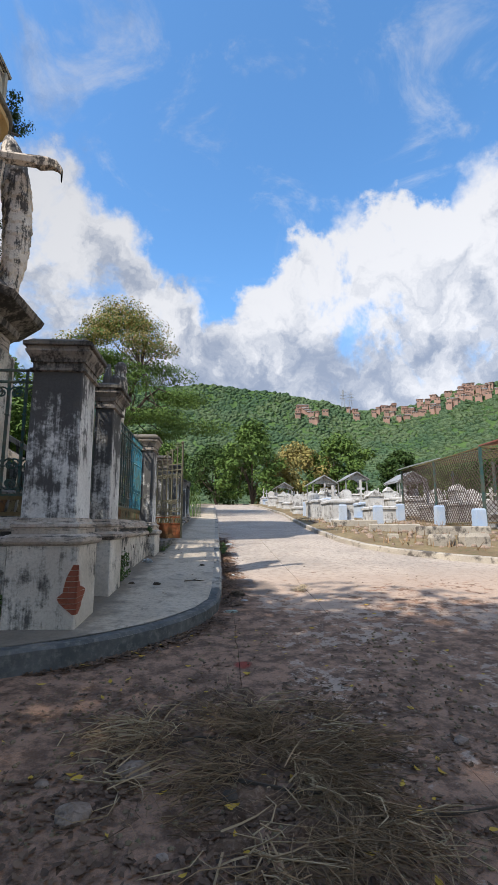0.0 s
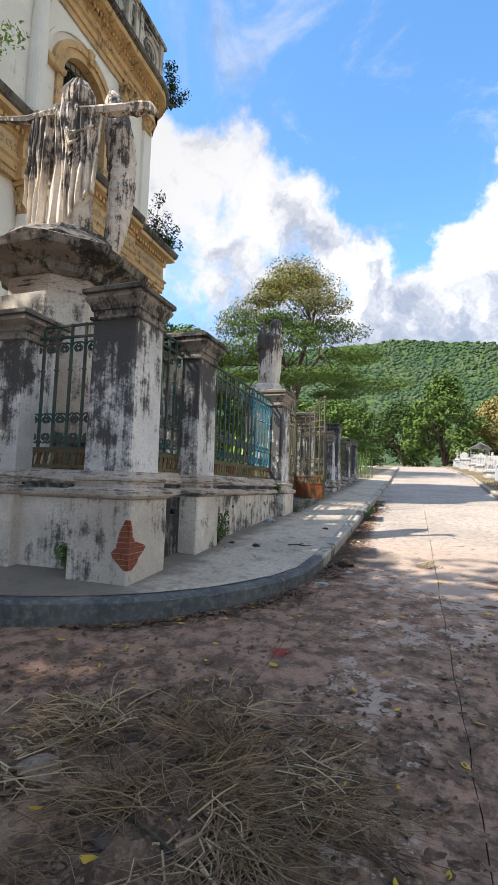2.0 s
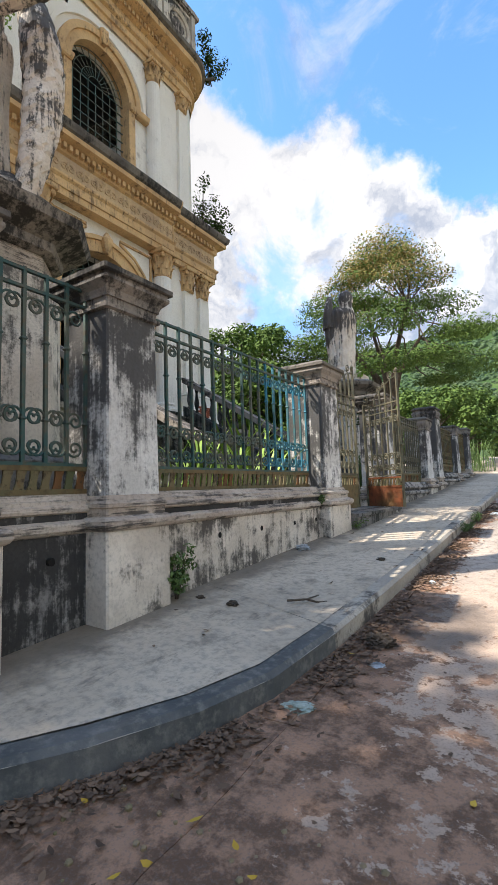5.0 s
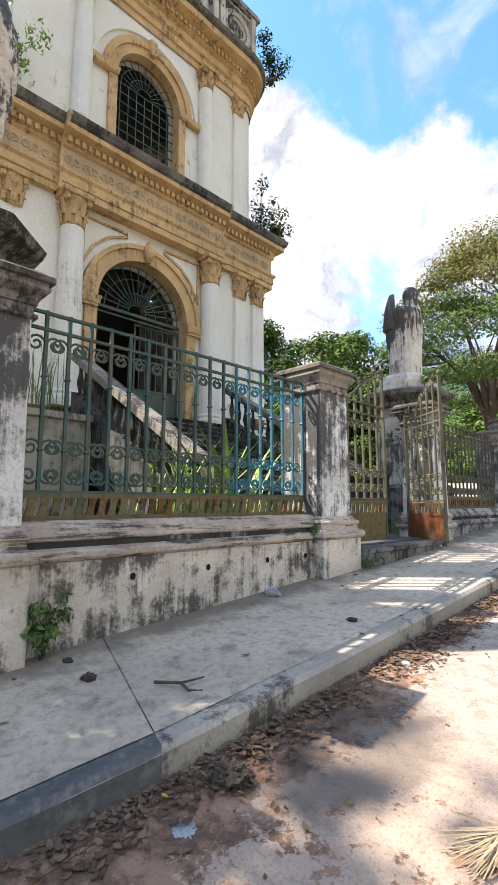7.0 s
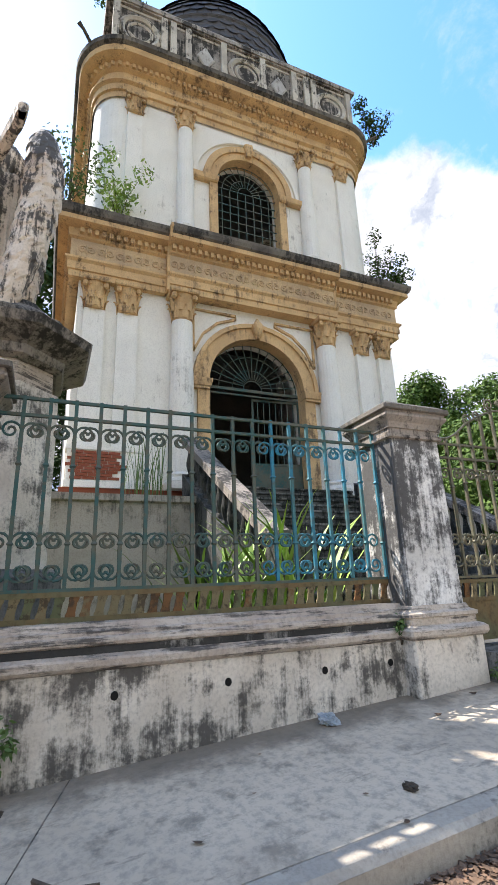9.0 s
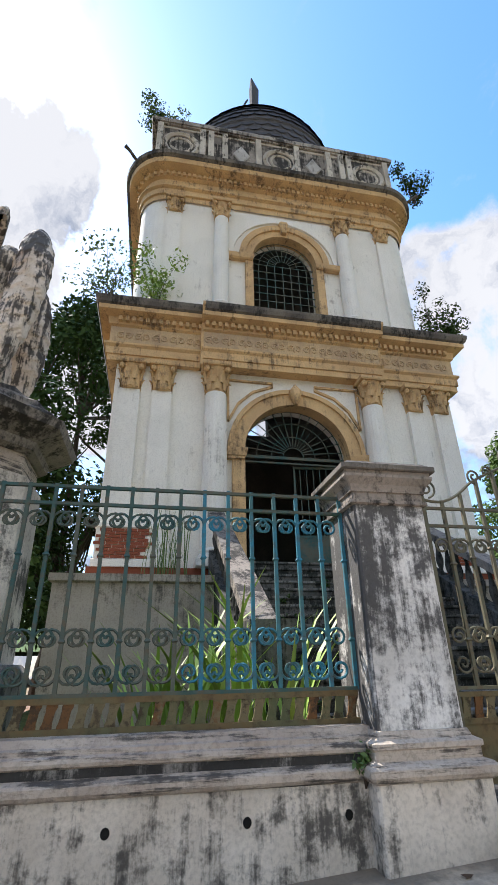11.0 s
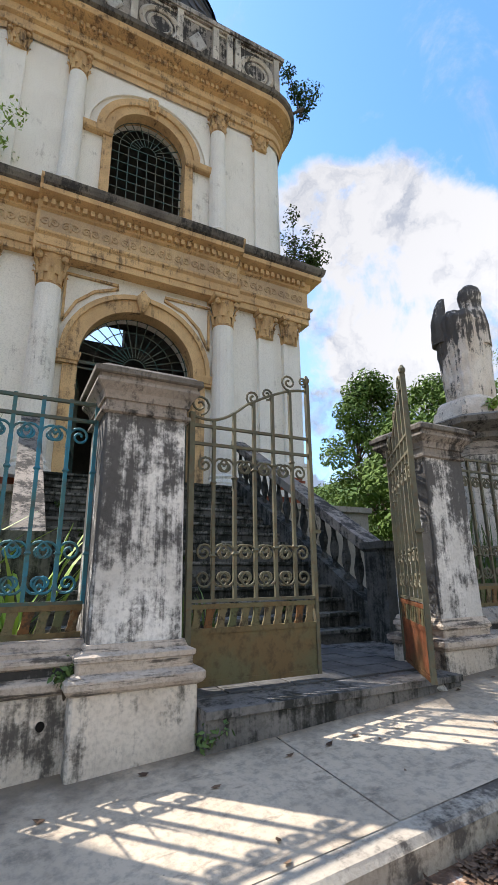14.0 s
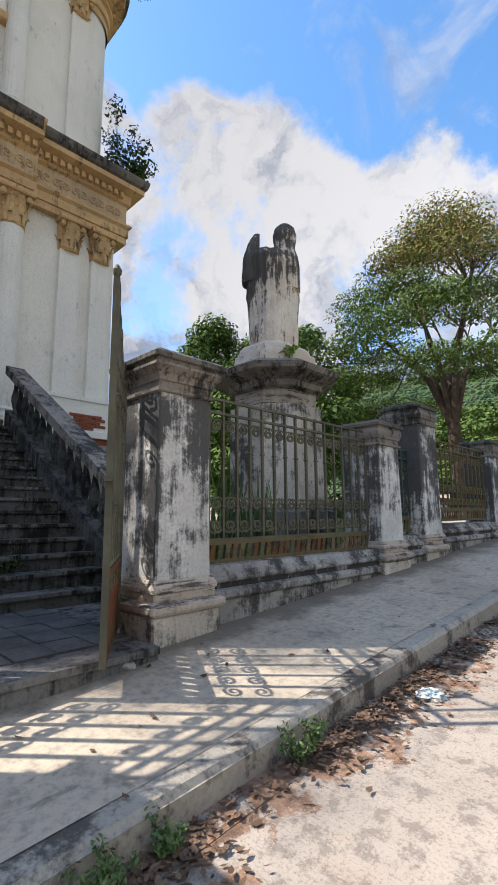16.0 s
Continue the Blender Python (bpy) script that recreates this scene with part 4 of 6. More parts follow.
            piece("brick", rb.choice(BRICKS), chapel, Matrix.Translation((XW + 0.285, y, 4.13 + r * 0.072)))
            y += 0.262

# fanlight and iron door
fan = part("fanlight", box(BM(), XW - 0.38, XW - 0.32, YC - DR, YC + DR, DS - 0.03, DS + 0.05), "iron", chapel)
for i in range(1, 16):
    a = math.pi * i / 16
    part("spoke", tube(BM(), [(XW - 0.35, YC - 0.28 * math.cos(a), DS + 0.1 + 0.28 * math.sin(a)), (XW - 0.35, YC - DR * math.cos(a), DS + DR * math.sin(a))], 0.014), "iron", fan)
for r in (0.28, 0.6, 1.0, 1.37):
    part("hoop", tube(BM(), [(XW - 0.35, YC - r * math.cos(math.pi * i / 20), DS + 0.05 + r * math.sin(math.pi * i / 20)) for i in range(21)], 0.014), "iron", fan)
part("transom", box(BM(), XW - 0.38, XW - 0.32, YC - DR, YC + DR, DS - 0.16, DS - 0.12), "iron", fan)
door = thing("iron_door", "dark iron double door, one leaf ajar", "door", (XW - 0.35, YC, 3.98))
for s, ang in ((-1, 78), (1, 6)):
    bm = BM()
    W, Hd = DR, DS - 4.14
    box(bm, -0.02, 0.02, 0, 0.05, 0, Hd)
    box(bm, -0.02, 0.02, W - 0.05, W, 0, Hd)
    for z in (0, 0.9, Hd - 0.06):
        box(bm, -0.018, 0.018, 0.05, W - 0.05, z, z + 0.06)
    box(bm, -0.006, 0.006, 0.05, W - 0.05, 0.06, 0.9)
    for i in range(1, 8):
        box(bm, -0.01, 0.01, W * i / 8 - 0.01, W * i / 8 + 0.01, 0.96, Hd - 0.06)
    leaf = part("door_leaf", bm, "iron", door)
    leaf.matrix_basis = (Matrix.Translation((0, -DR, 0)) @ pose(0, 0, 0, 0, 0, ang)) if s < 0 else (Matrix.Translation((0, DR, 0)) @ pose(0, 0, 0, 0, 0, 180 - ang))

# upper storey
E1 = 15.75
for s in (-1, 1):
    column(YC + s * 2.05, 11.15, E1, 0.25, XW + 0.02, 0.7)
    pilaster(YC + s * 3.55, 11.15, E1, 0.46, XW - 0.12, 0.14, 0.6)
    part("impost", stack(BM(), XW - 0.06, YC + s * (WR + 0.42), [(0.10, 0.42, WS - 0.2), (0.14, 0.45, WS - 0.16), (0.16, 0.47, WS - 0.03), (0.16, 0.47, WS)]), "ochre", chapel)
part("window_surround", arch_band(BM(), YC, WS, WB, WR - 0.025, WR + 0.22, XW, XW - 0.4), "ochre", chapel)
part("window_archivolt", arch_band(BM(), YC, WS, WS, WR + 0.22, WR + 0.42, XW + 0.06, XW - 0.2), "ochre", chapel)
part("window_hood", arch_band(BM(), YC, WS, WS, WR + 0.62, WR + 0.74, XW - 0.02, XW - 0.2), "plaster", chapel)
part("keystone", stack(BM(), XW + 0.04, YC, [(0.1, 0.08, WS + WR + 0.05), (0.14, 0.12, WS + WR + 0.25), (0.14, 0.15, WS + WR + 0.48)], 0.4), "ochre", chapel)
bm = BM()
for i in range(1, 8):
    y = -WR + 2 * WR * i / 8
    box(bm, XW - 0.32, XW - 0.30, YC + y - 0.012, YC + y + 0.012, WB, WS)
for i in range(9):
    z = WB + (WS - WB) * i / 8
    box(bm, XW - 0.325, XW - 0.295, YC - WR, YC + WR, z - 0.012, z + 0.012)
for i in range(1, 12):
    a = math.pi * i / 12
    tube(bm, [(XW - 0.31, YC - 0.25 * math.cos(a), WS + 0.25 * math.sin(a)), (XW - 0.31, YC - WR * math.cos(a), WS + WR * math.sin(a))], 0.012)
for r in (0.25, 0.5, 0.78, 1.03):
    tube(bm, [(XW - 0.31, YC - r * math.cos(math.pi * i / 20), WS + r * math.sin(math.pi * i / 20)) for i in range(21)], 0.012)
part("window_grille", bm, "iron", chapel, "black iron window grille with fan top")


def rounded(out, n=8):
    """Plan of the upper storey, rounded at the front corners, pushed out."""
    R, pts = 0.9, []
    xf, hw = XW - 0.1, HW - 0.1
    pts.append((XB, YC - hw - out))
    for i in range(n + 1):
        a = -math.pi / 2 + math.pi / 2 * i / n
        pts.append((xf - R + (R + out) * math.cos(a), YC - hw + R + (R + out) * math.sin(a)))
    for i in range(n + 1):
        a = math.pi / 2 * i / n
        pts.append((xf - R + (R + out) * math.cos(a), YC + hw - R + (R + out) * math.sin(a)))
    pts.append((XB, YC + hw + out))
    return pts


def band(levels, mat, name):
    bm = BM()
    rings(bm, [[(x, y, z) for x, y in rounded(o)] for o, z in levels], closed=False)
    return part(name, bm, mat, chapel)


band([(0.05, E1), (0.05, E1 + 0.22), (0.11, E1 + 0.24), (0.11, E1 + 0.46), (0.2, E1 + 0.52), (0.2, E1 + 0.58), (0.07, E1 + 0.6)], "ochre", "architrave")
band([(0.07, E1 + 0.6), (0.07, E1 + 0.95), (0.18, E1 + 1.0), (0.2, E1 + 1.18), (0.3, E1 + 1.2), (0.5, E1 + 1.26), (0.52, E1 + 1.45)], "ochre", "cornice")
band([(0.52, E1 + 1.45), (0.62, E1 + 1.52), (0.64, E1 + 1.66), (0.1, E1 + 1.74), (-1.5, E1 + 1.78)], "roofstone", "cornice_top")
pl = rounded(0.2)
for (xa, ya), (xb, yb) in zip(pl, pl[1:]):
    d = math.hypot(xb - xa, yb - ya)
    n = max(1, int(d / 0.17))
    if xa < XW - 1.2 and xb < XW - 1.2:
        continue
    for i in range(n):
        f = (i + 0.5) / n
        piece("dentil", DENTIL, chapel, Matrix.Translation((xa + (xb - xa) * f, ya + (yb - ya) * f, E1 + 1.02)))

# parapet with panels, roundels and lozenges
P0, P1 = E1 + 1.70, E1 + 4.1
PH = HW - 0.32
PXF = XW + 0.02


def parapet_level(o, z):
    return ((PXF + o - XB) / 2, PH + o, z)


for (o, z0), (o1, z1) in (((0.06, P0), (0.06, P0 + 0.24)), ((-0.16, P0 + 0.24), (-0.16, P1 - 0.32)), ((0.03, P1 - 0.32), (0.03, P1 - 0.26)), ((0.12, P1 - 0.26), (0.14, P1 - 0.12)), ((0.08, P1 - 0.12), (0.04, P1))):
    kind_ = "parapet_panel" if o < 0 else "parapet_course"
    part(kind_, stack(BM(), (PXF + XB) / 2, YC, [parapet_level(o, z0), parapet_level(o1, z1)]), "panel" if o < 0 else "parapet", chapel)

for y in (-4.25, -2.75, -2.45, -1.95, -0.72, 0.72, 1.95, 2.45, 2.75, 4.25):
    part("parapet_pier", box(BM(), PXF - 0.2, PXF + 0.03, YC + y - 0.1, YC + y + 0.1, P0 + 0.23, P1 - 0.31), "moulding", chapel)
for y in (-3.5, 3.5, 0.1):
    bm = BM()
    zc = (P0 + P1) / 2 - 0.05
    for r, th in ((0.58, 0.11), (0.36, 0.06)):
        pts = [(PXF - 0.1, YC + y + r * math.cos(2 * math.pi * i / 24), zc + r * math.sin(2 * math.pi * i / 24)) for i in range(25)]
        tube(bm, pts, th, 6)
    part("roundel", bm, "moulding", chapel)
# dark plug just proud of the panel; its colour paints the broken hollow's shade
bm = BM()
hz = (P0 + P1) / 2 - 0.05
rings(bm, [[(PXF + d, YC + 0.05 + 0.34 * q * math.cos(2 * math.pi * i / 14) * (1 + 0.25 * noise.noise((i * 1.3, 0, 4))), hz + 0.4 * q * math.sin(2 * math.pi * i / 14)) for i in range(14)] for d, q in ((-0.3, 1.0), (-0.13, 1.0), (-0.128, 0.9))])
part("broken_recess", bm, "cap", chapel, "dark plug painting the shade of a broken-out recess")
for y in (-1.35, 1.35):
    z = (P0 + P1) / 2 - 0.05
    bm = BM()
    rings(bm, [[(PXF + d, YC + y - 0.32 * k, z), (PXF + d, YC + y, z - 0.5 * k), (PXF + d, YC + y + 0.32 * k, z), (PXF + d, YC + y, z + 0.5 * k)] for d, k in ((-0.17, 1), (-0.06, 1), (-0.03, 0.85))])
    part("lozenge", bm, "tomb", chapel, "pale raised lozenge")
for y0, y1 in ((-2.35, -2.05), (-1.85, -0.82), (-0.62, 0.62), (0.82, 1.85), (2.05, 2.35), (-4.15, -2.85), (2.85, 4.15)):
    for z0 in (P0 + 0.26, P1 - 0.44):
        part("panel_rail", box(BM(), PXF - 0.17, PXF - 0.06, YC + y0, YC + y1, z0, z0 + 0.1), "moulding", chapel)
for y in (-4.9, 4.75):
    part("waterspout", tube(BM(), [(XW - 0.3, YC + y * 0.97, P0 - 0.05), (XW + 0.2, YC + y * 1.05, P0 + 0.02), (XW + 0.3, YC + y * 1.08, P0 + 0.08)], [0.06, 0.05, 0.07], 7), "roofstone", chapel)

# dome with scale tiles
DX, DRAD, DZ0 = -12.6, 3.62, 21.3
M["tile"] = material("dark_dome_tiles", varied((0.035, 0.035, 0.04), (0.09, 0.085, 0.085)), 0.7, bump=0.4)
part("drum", lathe(BM(), DX, YC, [(DRAD + 0.05, 17), (DRAD + 0.05, DZ0 - 0.1), (DRAD + 0.1, DZ0)], 40), "tile", chapel)
bm = BM()
prof = [(DRAD * math.cos(math.pi / 2 * i / 14), DZ0 + 0.957 * DRAD * math.sin(math.pi / 2 * i / 14)) for i in range(14)] + [(0.3, DZ0 + 0.967 * DRAD)]
lathe(bm, DX, YC, prof, 40)
part("dome", bm, "tile", chapel)
bm = BM()
for r in range(-5, 15):
    e0, e1 = radians(4 + r * 5.2), radians(4 + (r + 1.45) * 5.2)
    k = max(10, int(2 * math.pi * DRAD * math.cos(max(0, e0)) / 0.5))
    for i in range(k):
        a = 2 * math.pi * (i + 0.5 * (r % 2)) / k
        if math.cos(a) < -0.2:
            continue
        w = math.pi / k * 0.96
        def P(da, e, o):
            R = (DRAD + o)
            if e < 0:
                return (DX + R * math.cos(a + da), YC + R * math.sin(a + da), DZ0 + 0.957 * R * e)
            return (DX + R * math.cos(e) * math.cos(a + da), YC + R * math.cos(e) * math.sin(a + da), DZ0 + 0.957 * R * math.sin(e))
        em = e0 + (e1 - e0) * 0.3
        f = [P(-w, em, 0.06), P(-w * 0.6, e0 + (em - e0) * 0.3, 0.075), P(0, e0, 0.08), P(w * 0.6, e0 + (em - e0) * 0.3, 0.075), P(w, em, 0.06), P(w, e1, 0.015), P(-w, e1, 0.015)]
        bm.faces.new([bm.verts.new(p) for p in f])
scales = part("roof_tile", bm, "tile", chapel)
scales["kind"] = "stuff"
ZT = DZ0 + 0.95 * DRAD
bm = BM()
lathe(bm, DX, YC, [(0.5, ZT - 0.1), (0.42, ZT + 0.6), (0.3, ZT + 0.7), (0.22, ZT + 2.4), (0.34, ZT + 2.6), (0.1, ZT + 2.8)], 12)
tube(bm, [(DX, YC - 0.12, ZT + 2.6), (DX, YC + 0.1, ZT + 3.8), (DX, YC + 0.12, ZT + 5.2), (DX, YC + 0.0, ZT + 6.3)], [0.18, 0.24, 0.26, 0.05], 7)
tube(bm, [(DX, YC - 0.3, ZT + 2.6), (DX, YC - 0.55, ZT + 3.1), (DX, YC - 0.4, ZT + 3.9), (DX, YC - 0.25, ZT + 4.3)], [0.12, 0.08, 0.05, 0.05], 6)
part("finial", bm, "tile", chapel)


# ---- statues ----
def pedestal(cx, cy, zb, zt, label):
    t = thing("statue_pedestal", label, "pedestal", group="statue pedestals")
    part("plinth", stack(BM(), cx, cy, [(0.98, 0.98, zb), (0.98, 0.98, zb + 1.2), (0.9, 0.9, zb + 1.28)], 0.5), "stone", t)
    part("die", stack(BM(), cx, cy, [(0.82, 0.82, zb + 1.2), (0.80, 0.80, zt - 0.75)], 0.5), "wall", t)
    part("neck", stack(BM(), cx, cy, [(0.72, 0.72, zt - 0.76), (0.72, 0.72, zt - 0.45)], 0.5), "ledge", t)
    part("cornice", stack(BM(), cx, cy, [(0.75, 0.75, zt - 0.46), (0.82, 0.82, zt - 0.42), (0.84, 0.84, zt - 0.32), (1.10, 1.10, zt - 0.18), (1.14, 1.14, zt - 0.08), (1.0, 1.0, zt)], 0.5), "cap", t)
    return t


def draped(bm, cx, cy, z0, h, r, seed, lean=(0, 0), n=28, m=26):
    """A robed figure, no face: folds of cloth narrowing to shoulders and a smooth head."""
    prof = [(0, 1.0), (0.05, 0.98), (0.25, 0.86), (0.45, 0.80), (0.6, 0.82), (0.72, 0.90), (0.79, 0.86), (0.825, 0.60), (0.845, 0.34), (0.865, 0.30), (0.89, 0.36), (0.93, 0.40), (0.97, 0.30), (1.0, 0.05)]
    loops = []
    for j in range(m + 1):
        f = j / m
        for (a, ra), (b, rb) in zip(prof, prof[1:]):
            if a <= f <= b:
                rr = ra + (rb - ra) * (f - a) / (b - a)
                break
        loop = []
        for i in range(n):
            t = 2 * math.pi * i / n
            fold = 0.0 if f > 0.83 else (0.2 * (abs(math.sin(5 * t + seed + 1.5 * f + noise.noise((math.cos(t) * 2, math.sin(t) * 2, f * 2)))) - 0.5) + 0.08 * math.sin(17 * t - seed * 2 + 5 * f)) * (1 - 0.5 * f)
            fold += 0.12 * noise.noise((math.cos(t) * 1.5 + seed, math.sin(t) * 1.5, f * 5))
            q = r * rr * (1 + fold)
            loop.append((cx + lean[0] * f + q * math.cos(t) * 0.8, cy + lean[1] * f + q * math.sin(t), z0 + h * f))
        loops.append(loop)
    rings(bm, loops)


def curtain(bm, top, drop, pleats, amp, seed, rows=18, per=9):
    """Hanging cloth: pleats fall from a line of points, the hem uneven, with thickness."""
    top = [Vector(p) for p in top]
    cols = per * pleats
    loops = []
    for j in range(rows + 1):
        f = j / rows
        front, back = [], []
        for i in range(cols + 1):
            u = i / cols * (len(top) - 1)
            k = min(int(u), len(top) - 2)
            p = top[k].lerp(top[k + 1], u - k)
            d = (top[-1] - top[0]).normalized()
            out = Vector((d.y, -d.x, 0))
            a = 2 * math.pi * pleats * i / cols + 1.2 * noise.noise((i * 0.15, f * 2.5, seed))
            depth = amp * (0.35 + 0.65 * f) * abs(math.sin(a / 2)) + 0.05 * noise.noise((i * 0.3, f * 5, seed + 3))
            fall = drop * (0.82 + 0.18 * math.sin(3.1 * i / cols + seed)) * f
            taper = 1 - 0.25 * f * (2 * i / cols - 1) ** 2
            q = top[len(top) // 2].lerp(p, taper)
            front.append(Vector((q.x, q.y, p.z - fall)) + out * depth)
            back.append(Vector((q.x, q.y, p.z - fall)) - out * 0.05)
        loops.append(front + back[::-1])
    rings(bm, loops)


def cloak(bm, cx, cy, z0, z1, hx, hy, seed, n=36, m=22):
    """Two long wings folded over a robe: a fluted block, narrower at the foot."""
    loops = []
    for j in range(m + 1):
        f = j / m
        k = 0.86 + 0.16 * f - (0.0 if f < 0.93 else (f - 0.93) * 2.2)
        loop = []
        for i in range(n):
            t = 2 * math.pi * i / n
            c, s2 = math.cos(t), math.sin(t)
            q = (abs(c) ** 3.2 + abs(s2) ** 3.2) ** (-1 / 3.2)
            fl = 1 + 0.045 * (abs(math.sin(9 * t + seed + 0.8 * noise.noise((c * 3, s2 * 3, f * 3)))) - 0.5) * (1 - 0.4 * f) + 0.08 * noise.noise((c * 2 + seed, s2 * 2, f * 4)) + 0.03 * noise.noise((c * 7 + seed, s2 * 7, f * 14))
            zz = z0 + (z1 - z0) * f + (0.12 * noise.noise((c * 3, s2 * 3, seed)) if f > 0.9 else 0)
            loop.append((cx + hx * k * q * c * fl, cy + hy * k * q * s2 * fl, zz))
        loops.append(loop)
    rings(bm, loops)


AX, AY1, AY2 = -4.15, 6.75, 18.45
pedestal(AX, AY2, 1.0, 4.85, "tall plaster pedestal carrying the angel statue")
AX1, AY1 = -3.95, 6.85
robed_base = pedestal(AX1, AY1, 0.8, 4.82, "tall plaster pedestal carrying the robed statue group")
bm = BM()
rings(bm, [[(AX1 + r * (1 + 0.16 * noise.noise((math.cos(a) * 2.2, math.sin(a) * 2.2, z * 5))) * math.cos(a), AY1 + r * (1 + 0.16 * noise.noise((math.cos(a) * 2.2 + 5, math.sin(a) * 2.2, z * 5))) * math.sin(a), z + 0.05 * noise.noise((math.cos(a) * 3, math.sin(a) * 3, r * 4)))
            for a in (2 * math.pi * i / 40 for i in range(40))] for r, z in ((0.98, 4.80), (0.99, 4.88), (0.93, 4.95), (0.85, 5.0), (0.8, 5.08), (0.68, 5.14), (0.6, 5.22), (0.4, 5.25))])
part("rock_mound", bm, "cap", robed_base, "rough blackened rock under the statue")
bm = BM()
stack(bm, AX, AY2, [(0.78, 0.78, 4.84), (0.74, 0.74, 5.12), (0.5, 0.5, 5.2)], 0.55)
cloak(bm, AX, AY2, 5.1, 7.3, 0.42, 0.52, 1.0, 80, 44)
# the raised near wing, hooked inward at its tip
loops = []
for i in range(19):
    f = i / 18
    w = 0.22 * (1 - 0.72 * f ** 2.0)
    y = AY2 - 0.36 - 0.05 * math.sin(math.pi * f) + 0.1 * f ** 3
    loops.append([(AX - 0.2 + 0.24 * (1 - 0.68 * f) * math.cos(2 * math.pi * k / 14), y + w * math.sin(2 * math.pi * k / 14) * (1 + 0.06 * math.sin(17 * f)), 6.7 + 1.12 * f) for k in range(14)])
rings(bm, loops)
# hooded head and shoulder
lathe(bm, AX + 0.16, AY2 + 0.2, [(0.3, 6.6), (0.3, 7.1), (0.27, 7.34), (0.22, 7.48), (0.21, 7.58), (0.235, 7.7), (0.245, 7.84), (0.21, 7.97), (0.12, 8.06), (0.02, 8.08)], 18)
stack(bm, AX, AY2, [(0.6, 0.66, 5.12), (0.56, 0.62, 5.28), (0.48, 0.56, 5.36)], 0.4)
angel = part("angel_statue", bm, "statue")
tagged(angel, "white marble winged statue streaked with black mould", "statue")
def feathered(bm, foot, top, w0, seed, m=70, n=30):
    """A long folded wing from its foot up to a rounded shoulder, in overlapping rows of feathers."""
    loops = []
    for i in range(m + 1):
        f = i / m
        w = w0 * (0.42 + 0.62 * math.sin(math.pi * min(1, 0.06 + 0.72 * f)))
        if f > 0.8:
            w *= math.sqrt(max(0.03, 1 - ((f - 0.8) / 0.205) ** 2))
        bow = 0.16 * math.sin(math.pi * f)
        x = foot[0] + (top[0] - foot[0]) * f + bow * (0.5 if foot[0] > AX1 else -0.5)
        y = foot[1] + (top[1] - foot[1]) * f + bow
        loop = []
        for j in range(n):
            t = 2 * math.pi * j / n
            row = (f * 13 + 0.35 * abs(math.sin(3.5 * t)) + seed) % 1.0
            q = 1 + 0.10 * noise.noise((math.cos(t) * 1.4, math.sin(t) * 1.4 + f * 9, seed)) - 0.13 * row * (1 - 0.4 * f)
            loop.append((x + w * q * math.cos(t) * 0.9, y + w * q * math.sin(t), foot[2] + (top[2] - foot[2]) * f))
        loops.append(loop)
    rings(bm, loops)


bm = BM()
BX, BY = AX1 + 0.14, AY1 - 0.12
draped(bm, BX, BY, 4.95, 2.78, 0.38, 4.0, n=90, m=66)
feathered(bm, (AX1 + 0.72, AY1 + 0.12, 4.92), (AX1 + 0.42, AY1 + 0.34, 7.95), 0.25, 3)
feathered(bm, (AX1 - 0.52, AY1 - 0.02, 5.0), (AX1 - 0.50, AY1 + 0.12, 7.75), 0.26, 7)
# cloth falling from both arms, a sash across the chest and hair on the bowed head
curtain(bm, [(AX1 + 0.18, AY1 - 0.42, 7.12), (AX1 + 0.38, AY1 - 0.3, 7.06), (AX1 + 0.62, AY1 - 0.12, 7.1)], 2.0, 5, 0.11, 2.0)
curtain(bm, [(AX1 - 0.48, AY1 - 0.42, 7.1), (AX1 - 0.3, AY1 - 0.42, 7.06), (AX1 - 0.1, AY1 - 0.4, 7.06)], 2.15, 4, 0.11, 5.0)
for k in range(5):
    tube(bm, [(AX1 + 0.1 + 0.03 * k, AY1 - 0.46, 7.0 - 0.05 * k), (AX1 + 0.3, AY1 - 0.46 + 0.02 * k, 6.62 - 0.15 * k), (AX1 + 0.6 - 0.02 * k, AY1 - 0.2, 6.9 - 0.06 * k)], [0.03, 0.045, 0.025], 6)
for k in range(11):
    a = -2.9 + 0.42 * k
    tube(bm, [(BX + 0.1 * math.cos(a), BY + 0.1 * math.sin(a), 7.72), (BX + 0.2 * math.cos(a), BY + 0.2 * math.sin(a), 7.52), (BX + 0.21 * math.cos(a), BY + 0.21 * math.sin(a), 7.3), (BX + 0.17 * math.cos(a), BY + 0.17 * math.sin(a), 7.12)], [0.05, 0.07, 0.06, 0.025], 6)
# the long scarf carried on the outstretched arms
arm = [(-1.6, -0.5, 7.36), (-1.05, -0.42, 7.2), (-0.55, -0.4, 7.1), (0.0, -0.4, 7.08), (0.45, -0.24, 7.12), (0.85, -0.02, 7.24), (1.15, 0.12, 7.33), (1.3, 0.16, 7.32), (1.38, 0.17, 7.22), (1.38, 0.17, 7.04)]
loops = []
for i in range(55):
    u = i / 54 * (len(arm) - 1)
    k = min(int(u), len(arm) - 2)
    x, y, z = (arm[k][c] + (arm[k + 1][c] - arm[k][c]) * (u - k) for c in range(3))
    f = i / 54
    r = 0.035 + 0.05 * math.sin(math.pi * f)
    drop = 0.04 + 0.07 * math.sin(math.pi * f) + 0.05 * noise.noise((f * 9, 0, 2)) + (0.05 if 0.62 < f < 0.9 else 0)
    loops.append([(AX1 + x, AY1 + y + r * c, z + (drop if s < 0 else r * 0.8) * s) for c, s in ((1, 0), (0.7, 0.7), (0, 1), (-0.7, 0.7), (-1, 0), (-0.8, -0.8), (0, -1), (0.8, -0.8))])
rings(bm, loops)
group = part("arms_out_statue", bm, "statue")
